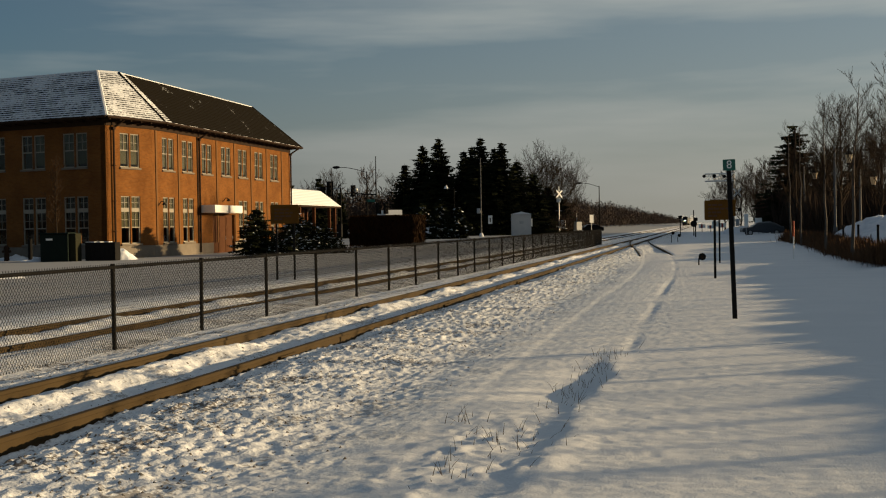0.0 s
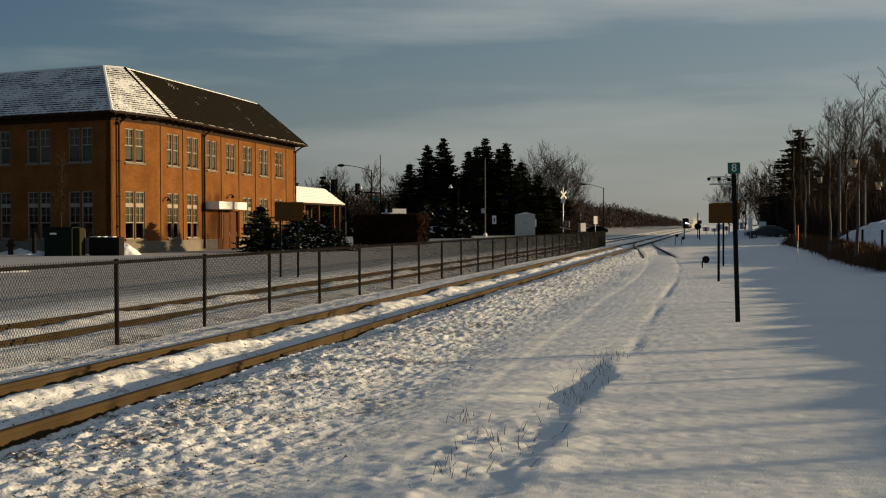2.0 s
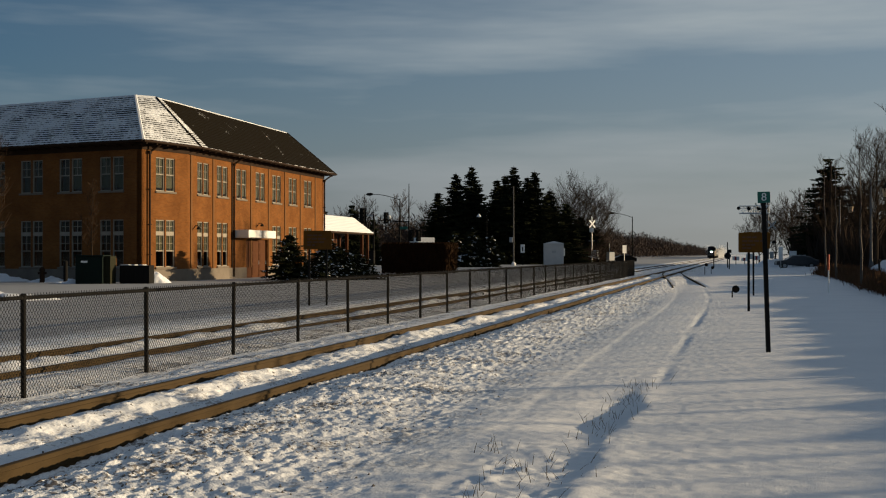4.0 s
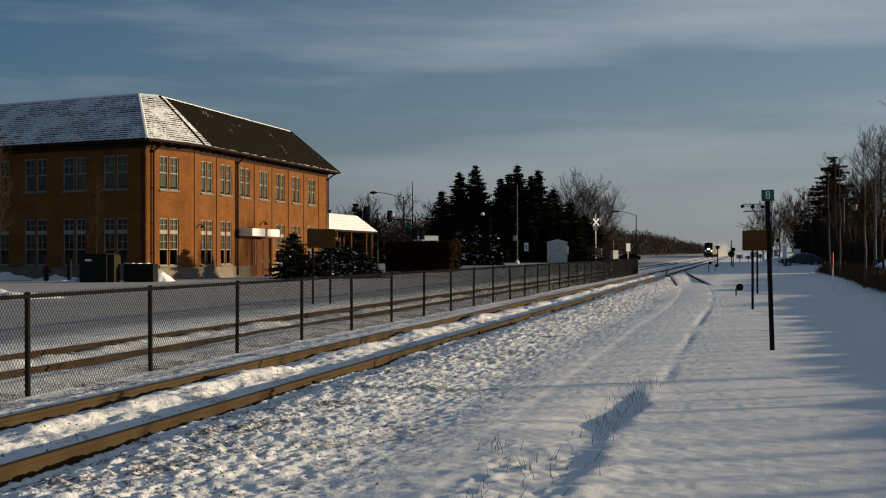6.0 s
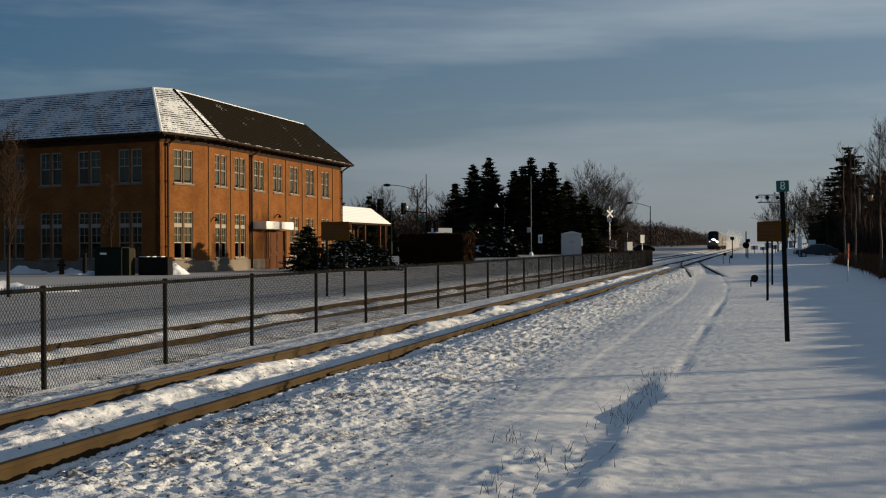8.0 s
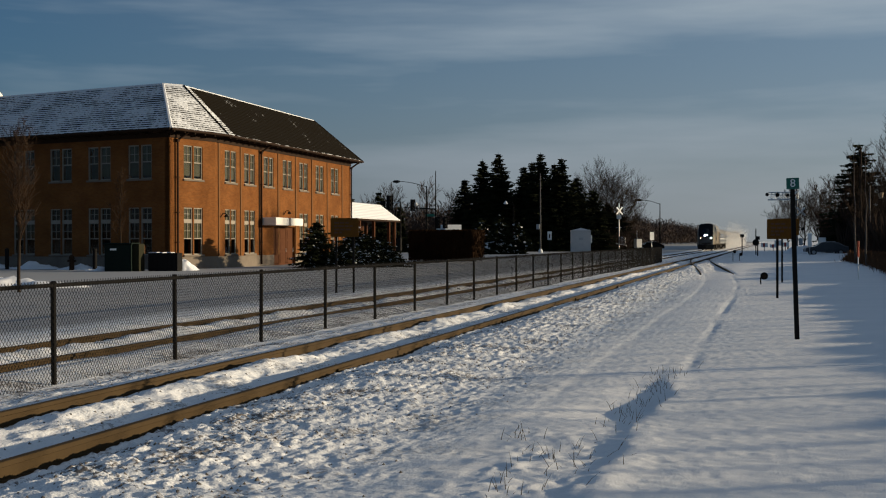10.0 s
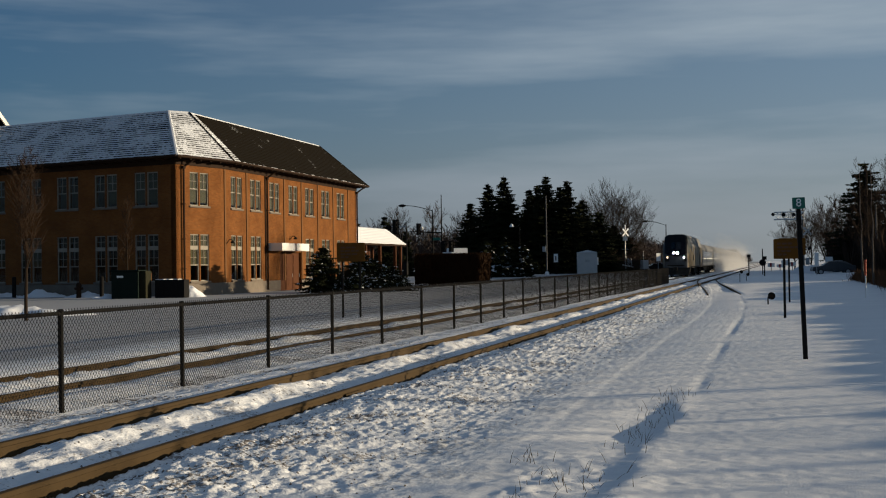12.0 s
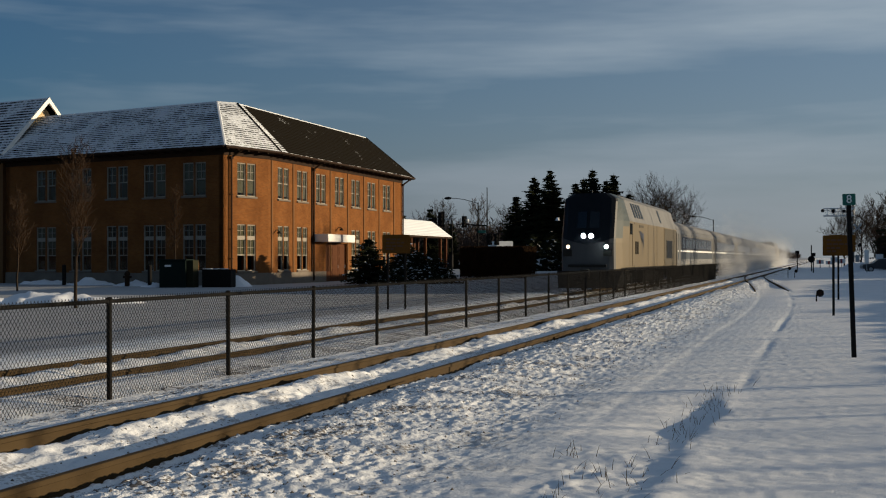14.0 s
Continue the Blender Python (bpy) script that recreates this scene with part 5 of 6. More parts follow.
# spruces behind the building
for k, (x, y, h, w) in enumerate(((-35.4, 152, 12.0, 2.5), (-32.9, 150, 12.7, 2.5), (-38.3, 154, 9.6, 2.2), (-30.4, 154, 11.2, 2.4), (-29.0, 152, 11.6, 2.2), (-27.5, 150, 12.6, 2.3), (-26.2, 153, 11.4, 2.2), (-25.0, 151, 12.0, 2.2), (-23.4, 153, 9.6, 2.3),
                                  (-21.6, 155, 8.0, 2.3), (-21.4, 168, 6.6, 2.4), (-20.0, 169, 5.4, 2.2), (-34.0, 158, 10.2, 3.0), (-28.5, 160, 10.0, 3.2), (-25.0, 160, 9.2, 3.2), (-37.0, 160, 8.0, 2.4))):
    conifer(h * 1.19, w * 1.6, 20 + k, (x * 1.22, y * 1.22, 0), group="spruces by the crossing", flake=0.4, dens=1.2)
for k, (x, y, h, w) in enumerate(((-33.6, 144, 4.4, 1.7), (-31.2, 143, 4.8, 1.8), (-29.2, 144, 3.8, 1.6))):
    conifer(h, w, 60 + k, (x, y, 0), snow=0.08, label="small snow-dusted spruce by the crossing", group="small spruces")
for k, (x, y, h, w) in enumerate(((-56.0, 160, 7.6, 1.6), (-52.0, 160, 8.4, 2.0), (-50.5, 165, 6.5, 1.6))):
    conifer(h, w, 70 + k, (x, y, 0), group="far spruces")
conifer(12.9, 5.2, 80, (10.3, 150, 0), label="tall dark spruce behind the lamp posts")
conifer(9.0, 3.2, 81, (13.5, 146, 0), label="dark spruce behind the lamp posts")
conifer(9.5, 3.4, 82, (17.5, 150, 0), label="dark spruce behind the lamp posts")
# shrubs by the building
conifer(2.75, 1.5, 90, (-26.0, 68.0, -0.05), snow=0.03, flake=0.16, label="small dark spruce beside the brick wall", dens=1.5)
for k, (x, y, h, w) in enumerate(((-24.9, 71.5, 2.7, 1.6), (-23.6, 70.0, 2.0, 1.8), (-22.6, 70.6, 1.6, 1.6), (-23.9, 69.0, 1.2, 1.7))):
    conifer(h, w, 95 + k, (x, y, -0.05), snow=0.1, flake=0.17, name="evergreen_shrub", label="dark evergreen shrub with patches of snow", group="shrubs by the building", dens=1.5)
# bare trees
for k, (x, y, h, w) in enumerate(((-22.0, 172, 11.0, 6.8), (-20.2, 174, 9.2, 5.6), (-24.4, 176, 9.8, 5.6))):
    bare_tree(h, w, 110 + k, at=(x * 1.2, y * 1.2, 0), trunk_r=0.26, limbs=26, levels=4, first=0.18, upright=0.5, label="broad leafless tree by the crossing", group="bare trees by the crossing", twig_r=0.011)
for k, (x, y, h, w) in enumerate(((-58, 185, 9.4, 4.0), (-53.5, 190, 10.0, 4.2), (-50, 195, 8.6, 3.8), (-47, 200, 9.6, 4.0), (-62, 190, 8.0, 3.8), (-44.0, 205, 8.8, 3.6))):
    bare_tree(h, w, 120 + k, at=(x, y, 0), trunk_r=0.16, limbs=16, levels=3, label="far leafless tree beyond the street", group="far bare trees", twig_r=0.022, bark=TWIG, twig=PALE_TWIG if k % 2 else TWIG)
# trees along the path; the last three are added out of view for shadow stripes
for k, (x, y, h, w, ln) in enumerate(((5.1, 77.2, 8.2, 1.3, -0.5), (5.17, 69.2, 7.6, 1.1, 0.1), (4.78, 51.4, 6.6, 1.2, 0.1), (4.83, 43.0, 6.9, 1.6, 0.25), (4.9, 34.2, 6.5, 1.3, 0.1), (4.9, 25.6, 6.8, 1.4, -0.1), (5.0, 17.0, 6.5, 1.4, 0.1))):
    bare_tree(h * 0.86, w * 0.85, 140 + k, BIRCH, TWIG, 0.06, limbs=13, levels=3, first=0.3, lean=ln, upright=1.0, at=(x, y, gz(x, y)), name="birch_tree", label="slender young birch with bare branches beside the hedge", group="birches along the path", twig_r=0.006)
bare_tree(8.9, 3.4, 160, BARK, TWIG, 0.16, limbs=30, levels=4, first=0.22, upright=0.9, at=(9.6, 92, 0.2), label="large leafless tree behind the lamp posts", twig_r=0.006)
bare_tree(7.6, 3.0, 161, BARK, TWIG, 0.12, limbs=24, levels=4, first=0.25, upright=0.9, at=(11.6, 86, 0.2), label="leafless tree behind the lamp posts", twig_r=0.006)
bare_tree(7.4, 2.8, 162, BARK, TWIG, 0.12, limbs=16, levels=4, first=0.2, upright=0.8, at=(8.6, 122, 0.1), label="leafless tree beside the spruce", twig_r=0.012)
for k, (x, y, h, w) in enumerate(((6.6, 165, 7.5, 3.0), (8.0, 158, 8.4, 3.0), (5.2, 185, 7.2, 3.0), (13.0, 140, 8.6, 3.0), (16.5, 130, 9.0, 3.2), (21, 128, 9.5, 3.4), (15.0, 112, 8.2, 2.8), (12.0, 130, 8.0, 3.0), (3.3, 215, 8.6, 3.4))):
    bare_tree(h, w, 170 + k, at=(x, y, 0.1), trunk_r=0.14, limbs=26, levels=4, first=0.12, label="dark leafless tree at the wood edge", group="trees at the wood edge", twig_r=0.012)
# pale young trees before the building
bare_tree(4.75, 1.2, 190, BARK, PALE_TWIG, 0.055, limbs=36, levels=3, first=0.3, upright=2.2, at=(-22.33, 32.8, -0.02), label="young pale leafless tree in the snowy lot", group="young trees in the lot", twig_r=0.006)
bare_tree(4.3, 1.1, 191, BARK, PALE_TWIG, 0.05, limbs=30, levels=3, first=0.32, upright=2.2, at=(-37.0, 49.6, 0), label="young pale leafless tree in the snowy lot", group="young trees in the lot", twig_r=0.008)
bare_tree(5.4, 0.9, 192, BARK, PALE_TWIG, 0.05, limbs=22, levels=3, first=0.28, upright=2.0, at=(-34.6, 60.3, 0), label="young pale leafless tree beside the brick front", group="young trees in the lot", twig_r=0.009)
# trees whose long shadows cross the snow
rng = random.Random(77)
saplings = [bare_tree(4.2 + 0.5 * k, 0.75, 200 + k, BARK, TWIG, 0.055, limbs=7, levels=2, first=0.45, upright=1.3, at=(15 + 3 * k, 14 + 2 * k, 0.2), name="young_tree", label="slender leafless tree casting a thin long shadow", group="young trees casting shadows", twig_r=0.009) for k in range(3)]
band = 4.0
while band < 52:
    x = rng.uniform(13, 27)
    copy_thing(saplings[rng.randrange(3)], pose(x, band + 0.424 * x, 0.2 + rng.uniform(-0.5, 0.1), rng.gauss(0, 1.2), rng.gauss(0, 1.2), rng.uniform(0, 360)))
    band += rng.uniform(0.35, 1.1)

# hedges and brush
def hedge_strip(r):
    y = 37 + 50 * r.random()
    x = 5.55 + 0.25 * math.sin(y * 0.11) + r.gauss(0, 0.28)
    hh = (0.35 + 0.45 * r.random()) * (0.8 + 0.3 * math.sin(y * 0.7))
    return x, y, gz(x, y) - 0.03, hh


HEDGE_N = 24000
brush("dry_hedge", "low brown hedge of dry stems beside the path", HEDGE_N, hedge_strip, 1, DRY_HEDGE, 301, w=0.016)


def street_hedge(r):
    x, y, z = r.uniform(-27.0, -21.8), 90.5 + 4 * r.random() ** 2.2, 2.1 * r.random() ** 0.8
    if r.random() < 0.25:
        y, z = r.uniform(90.5, 94.5), 2.05
    return x, y, z - 0.05, r.uniform(0.2, 0.5)


brush("clipped_hedge", "tall reddish-brown leafless hedge behind the lot", 52000, street_hedge, 1, HEDGE, 302, w=0.03)


def crowns(name, label, count, place, material, seed, flakes=60, size=0.05, category="woods"):
    """Far leafless trees: each a ragged crown of small twig tufts; place(r) gives x, y and height."""
    r, g = random.Random(seed), np.random.RandomState(seed)
    spots = np.array([place(r) for _ in range(count)])
    at = np.repeat(spots, flakes, 0)
    n, h = len(at), at[:, 2]
    d = g.randn(n, 3)
    d /= np.linalg.norm(d, axis=1)[:, None]
    rad = g.rand(n) ** 0.45 * (0.8 + 0.35 * g.rand(n))
    c = np.stack([at[:, 0] + d[:, 0] * rad * h * 0.3, at[:, 1] + d[:, 1] * rad * h * 0.3, h * (0.52 + 0.46 * d[:, 2] * rad)], 1)
    c[:, 2] = np.maximum(c[:, 2], 0.05)
    a, b = g.randn(n, 3), g.randn(n, 3)
    a[:, 2] = np.abs(a[:, 2]) + 0.6
    a /= np.linalg.norm(a, axis=1)[:, None]
    b /= np.linalg.norm(b, axis=1)[:, None]
    ln = (h * size * (0.6 + 0.8 * g.rand(n)))[:, None]
    v = np.stack([c - a * ln, c + b * ln * 0.35, c + a * ln], 1).reshape(-1, 3).astype(np.float32)
    me = bpy.data.meshes.new(name)
    me.vertices.add(len(v))
    me.vertices.foreach_set("co", v.ravel())
    me.loops.add(len(v))
    me.loops.foreach_set("vertex_index", np.arange(len(v), dtype=np.int32))
    me.polygons.add(n)
    me.polygons.foreach_set("loop_start", np.arange(0, len(v), 3, dtype=np.int32))
    me.materials.append(material)
    me.update(calc_edges=True)
    return tagged(new(name, me), label, category, kind="stuff")


def wood_edge(r):
    x, y = r.uniform(8, 34), r.uniform(142, 205)
    return x, y, 0.0, r.uniform(1.5, 6.5) * (0.7 + 0.3 * math.sin(x * 1.3 + y * 0.7))


brush("undergrowth", "dark leafless undergrowth at the wood edge", 44000, wood_edge, 1, FAR_WOOD, 303, "undergrowth", w=0.055)


def lamp_brush(r):
    y = r.uniform(96, 142)
    x = r.uniform(0.062 * y + 1.2, 22)
    return x, y, 0.0, r.uniform(0.8, 4.6) * (0.75 + 0.25 * math.sin(x * 1.1 + y * 0.3))


brush("undergrowth", "dark leafless thicket behind the lamp posts", 30000, lamp_brush, 1, FAR_WOOD, 307, "undergrowth", w=0.03)


crowns("undergrowth", "dark brown brush under the spruces", 420, lambda r: (r.uniform(-56, -21), r.uniform(188, 214), r.uniform(1.6, 4.6)), FAR_WOOD, 304, 110, 0.06, "undergrowth")
FAR_LINE = [(-90, 300, 13.0), (-48, 320, 12.0), (-38, 400, 11.0), (-36, 560, 11.5), (-34, 750, 11.0), (-31, 1100, 10.0), (-27, 1600, 8.0)]


def far_woods(r):
    u = r.random() * (len(FAR_LINE) - 1)
    i = int(u)
    a, b = FAR_LINE[i], FAR_LINE[i + 1]
    f = u - i
    x, y, h = (a[j] + (b[j] - a[j]) * f for j in range(3))
    return x - abs(r.gauss(0, 14)), y + r.uniform(-30, 30), h * r.uniform(0.5, 1.0)


crowns("far_woods", "far belt of bare brown woods along the line", 2600, far_woods, HAZED_WOOD, 305, 80, 0.07)


def far_ring(r):
    a = r.uniform(0.25, 6.1)
    d = r.uniform(700, 1100)
    return d * math.sin(a + 0.05), d * math.cos(a + 0.05), 0.0, r.uniform(5, 11)


brush("far_woods", "far belt of bare brown woods round the fields", 14000, far_ring, 1, HAZED_WOOD, 306, "woods", w=4.0)
# dry grass by the siding
gmb = MB()
r = random.Random(310)
CLUMPS = [(-1.12, 13.6, 0.16), (-1.14, 13.0, 0.16), (-1.17, 12.5, 0.2), (-1.23, 11.3, 0.2), (-1.2, 12.0, 0.2), (-1.2, 10.2, 0.22), (-1.25, 8.9, 0.25), (-1.23, 8.1, 0.25), (-1.6, 8.4, 0.2), (-1.9, 9.4, 0.15), (-1.15, 14.2, 0.25), (-1.55, 7.3, 0.15)]
for cx, cy, sp in CLUMPS:
    for _ in range(16):
        x, y = cx + r.gauss(0, sp * 0.6), cy + r.gauss(0, sp * 1.3)
        z, hh = gz(x, y) - 0.02, r.uniform(0.04, 0.14)
        lx, ly = r.gauss(0, 0.05), r.gauss(0, 0.05)
        w = 0.003
        gmb.v += [(x - w, y, z), (x + w, y, z), (x + lx * 0.5 + w * 0.6, y + ly * 0.5, z + hh * 0.6), (x + lx * 0.5 - w * 0.6, y + ly * 0.5, z + hh * 0.6), (x + lx, y + ly, z + hh)]
        n0 = len(gmb.v) - 5
        gmb.f += [(n0, n0 + 1, n0 + 2, n0 + 3), (n0 + 3, n0 + 2, n0 + 4)]
solo("dry_grass", gmb, GRASS, "sparse dry grass stalks poking through snow", "grass", kind="stuff")
# ballast stones showing through the snow
smb = MB()
r = random.Random(311)
for k in range(3800):
    y = 5.5 + 32 * r.random() ** 1.7
    x = r.choice((r.uniform(-5.0, -2.9), r.uniform(-5.0, -3.2), r.gauss(-7.35, 0.22), r.uniform(-6.5, -5.4))) if k % 3 else r.triangular(-5.0, -2.3, -4.2)
    s = r.uniform(0.008, 0.024)
    c = Vector((x, y, gz(x, y) - s * 0.1))
    pts = [c + Vector((math.cos(a) * s * r.uniform(0.7, 1.3), math.sin(a) * s * r.uniform(0.7, 1.3), -s * 0.3)) for a in (0, 1.3, 2.5, 3.8, 5.0)]
    top = c + Vector((r.uniform(-0.3, 0.3) * s, r.uniform(-0.3, 0.3) * s, s * r.uniform(0.4, 0.9)))
    n0 = len(smb.v)
    smb.v += [tuple(p) for p in pts] + [tuple(top)]
    smb.f += [(n0 + i, n0 + (i + 1) % 5, n0 + 5) for i in range(5)]
solo("ballast_stones", smb, STONES, "dark ballast stones poking through the snow", "stones", kind="stuff")


def mound(name, label, x, y, rx, ry, h, turn=0.0, seed=0, kind="", rough=0.5):
    n, m = (36, 24) if max(rx, ry) < 8 else (28, 240)
    mb = MB()
    U, V = np.meshgrid(np.linspace(-1, 1, n + 1), np.linspace(-1, 1, m + 1))
    hh = np.clip(1 - (U * U if rx > ry else 0 * U) - (V * V if ry >= rx else 0 * V), 0, 1) ** 0.5 * np.clip(1 - U * U - V * V, 0, 1) ** 0.9 if max(rx, ry) / min(rx, ry) < 4 else np.clip(1 - (U * U if ry > rx else V * V), 0, 1) ** 1.2 * np.clip(1 - (V if ry > rx else U) ** 8, 0, 1)
    px, py = x + rx * U, y + ry * V
    nz = vnoise(px * 1.7 + seed, py * 1.7, 31) + 0.5 * vnoise(px * 4.5 + seed, py * 4.5, 32)
    Z = -0.15 + (h + 0.15) * hh * (1 + rough * (nz - 0.75))
    mb.v = [(float(a), float(b), float(c)) for a, b, c in zip((rx * U).ravel(), (ry * V).ravel(), Z.ravel())]
    mb.f = [(j * (n + 1) + i, j * (n + 1) + i + 1, (j + 1) * (n + 1) + i + 1, (j + 1) * (n + 1) + i) for j in range(m) for i in range(n)]
    return solo(name, mb, SNOW, label, "snow bank", pose(x, y, gz(x, y), 0, 0, turn), smooth=True, kind=kind)


mound("snow_bank", "large ploughed snow bank behind the hedge", 10.2, 68, 3.4, 22, 1.2, -3, 1)
# unseen bank, added so that its crest throws the shade edge along the path
mound("snow_bank", "long low snow bank added out of view to shade the path", 8.3, 20, 1.5, 32, 0.90, 0, 5, rough=0.15)
mound("snow_bank", "low ploughed snow heap in the lot", -25.6, 36.5, 4.5, 1.6, 0.24, 10, 2, rough=1.1)
for k, (x, y, rx, h) in enumerate(((-31.0, 60.6, 1.2, 0.4), (-37.5, 61.0, 2.0, 0.28), (-41.5, 62.5, 2.2, 0.28), (-34.8, 58.6, 1.2, 0.25), (-45.5, 63.5, 2.5, 0.3))):
    mound("snow_mound", "small snow heap along the brick front", x, y, rx, 1.0, h, 0, 3 + k, rough=0.9)
mound("snow_bank", "distant snow bank by the parked car", 3.9, 147, 3.0, 2.5, 0.9, 0, 12)


# ---- signs and posts ----
def text_part(body, size, parent, m, material, name="lettering", extrude=0.002):
    cu = bpy.data.curves.new(name, 'FONT')
    cu.body, cu.size, cu.extrude, cu.align_x, cu.align_y = body, size, extrude, 'CENTER', 'CENTER'
    tmp = bpy.data.objects.new(name, cu)
    scene.collection.objects.link(tmp)
    bpy.context.view_layer.update()
    me = bpy.data.meshes.new_from_object(tmp)
    bpy.data.objects.remove(tmp)
    me.materials.clear()
    me.materials.append(material)
    return part(name, me, material, parent, m=m)


def rounded_plate(w, h, d, rr, m=None, n=4):
    out = []
    for cx, cz, a0 in ((w / 2 - rr, h / 2 - rr, 0), (-w / 2 + rr, h / 2 - rr, 90), (-w / 2 + rr, -h / 2 + rr, 180), (w / 2 - rr, -h / 2 + rr, 270)):
        for k in range(n + 1):
            a = radians(a0 + 90 * k / n)
            out.append((cx + rr * math.cos(a), cz + rr * math.sin(a)))
    mb = MB()
    k = len(out)
    mb.add([(x, -d / 2, z) for x, z in out] + [(x, d / 2, z) for x, z in out], [tuple(range(k)), tuple(range(2 * k - 1, k - 1, -1))] + [((i + 1) % k, i, k + i, k + (i + 1) % k) for i in range(k)], m)
    return mb


def channel_post(h, w=0.06, below=0.3):
    mb = MB().box(-w / 2, w / 2, -0.004, 0.004, -below, h).box(-w / 2, -w / 2 + 0.008, 0.004, 0.035, -below, h).box(w / 2 - 0.008, w / 2, 0.004, 0.035, -below, h)
    return mb


marker = thing("track_marker_sign", "green square sign numbered 8 on a dark leaning post in snow", "sign", (0.43, 19.04, 0), 12)
tilt = pose(0, 0, 0, 0, -1.75, 0)
part("post", channel_post(2.46, 0.065), BLACK_STEEL, marker, "dark steel channel post", m=tilt)
plate = part("plate", rounded_plate(0.19, 0.17, 0.006, 0.012), SIGN_GREEN, marker, "green square plate", m=tilt @ pose(0, -0.02, 2.385))
text_part("8", 0.17, plate, pose(0, -0.006, 0.0, 90, 0, 0), SIGN_WHITE, "numeral")


def notice_board(at, turn, w, z0, z1, posts, label, gr):
    t = thing("notice_board", label, "sign", at, turn, gr)
    for px, top in posts:
        part("post", channel_post(top, 0.06), BLACK_STEEL, t, m=pose(px, 0.03, 0))
    b = part("board", rounded_plate(w, z1 - z0, 0.02, 0.03), SIGN_ORANGE, t, "weathered orange board", m=pose(0, -0.015, (z0 + z1) / 2))
    rr = random.Random(int(at[1] * 10))
    for k, (zz, n) in enumerate(((0.14, 3), (0.04, 4), (-0.06, 3), (-0.15, 2))):
        x = -w * 0.36
        for _ in range(n):
            ww = w * rr.uniform(0.1, 0.2)
            part("print_bar", MB().box(x, x + ww, -0.014, -0.011, zz - 0.025, zz + 0.025), SIGN_MARK, b)
            x += ww + w * 0.04
    return t


notice_board((-12.15, 34.1, gz(-12.15, 34.1)), 12, 0.84, 1.66, 2.22, ((-0.26, 2.1), (0.26, 2.1)), "weathered orange board on two dark posts in the lot", "notice boards")
notice_board((0.33, 33.5, 0), 10, 0.72, 1.57, 2.1, ((-0.08, 2.0),), "weathered orange board on a dark post beside the siding", "notice boards")
notice_board((0.62, 45.2, 0), 8, 0.92, 1.72, 2.32, ((-0.12, 2.2),), "weathered orange board behind the green marker sign", "notice boards")
# snow stake
st = thing("snow_stake", "orange-tipped white marker stake standing in snow", "marker stake", (3.28, 48.1, gz(3.28, 48.1)), 0)
part("shaft", MB().tube((0, 0, -0.2), (0, 0, 0.85), 0.022, n=8), SIGN_WHITE, st, "white shaft")
part("tip", MB().tube((0, 0, 0.85), (0.01, 0, 1.45), 0.034, 0.03, n=8), ORANGE_TIP, st, "orange tip")
# dwarf signals and switch stands
for k, (x, y, hh) in enumerate(((-0.16, 43.4, 0.34), (-2.54, 97.0, 0.9), (-2.1, 99.0, 0.6))):
    d = thing("switch_stand", "small black switch stand with a round target", "switch stand", (x, y, gz(x, y)), 0, "switch stands")
    part("stem", MB().tube((-0.08, 0, -0.15), (-0.08, 0, hh * 0.7), 0.025, n=8), BLACK_STEEL, d)
    part("target", MB().lathe([(0.11, -0.03), (0.13, -0.02), (0.13, 0.02), (0.08, 0.04)], n=14, axis="y", m=pose(0.04, 0, hh * 0.85)), BLACK_STEEL, d, "round black target")
    part("lens", MB().lathe([(0.06, -0.045), (0.05, -0.055)], n=12, axis="y", m=pose(0.04, 0, hh * 0.85)), DARK_TRIM, d, "dull brown lens")
# line-side posts far down the siding
for k, (x, y, h) in enumerate(((-1.3, 141.4, 2.9), (-2.83, 142.3, 2.3), (-1.0, 128, 2.0))):
    d = thing("line_side_post", "dark post with a small plate beside the line", "post", (x, y, 0), 0, "line-side posts")
    part("post", MB().tube((0, 0, -0.3), (0, 0, h), 0.06, n=8), BLACK_STEEL, d)
    part("plate", MB().box(-0.22, 0.22, -0.08, -0.05, h - 0.35, h, bev=0.01) if k != 0 else MB().lathe([(0.3, -0.15), (0.38, -0.08), (0.38, 0.08), (0.3, 0.15)], n=16, axis="y", m=pose(0, -0.05, 1.35)), BLACK_STEEL, d)
# posts behind the hedge
for k, (x, y) in enumerate(((6.07, 57.3), (6.2, 52.9), (6.2, 47.0), (6.25, 42.0))):
    d = thing("path_post", "slim dark post beside the snow bank", "post", (x, y, gz(x, y)), 0, "path posts")
    part("shaft", MB().tube((0, 0, -0.2), (0, 0, 1.05), 0.05, 0.045, n=8), BLACK_STEEL, d)
    part("cap", MB().lathe([(0.055, 1.04), (0.055, 1.07), (0.02, 1.1)], n=8), BLACK_STEEL, d)


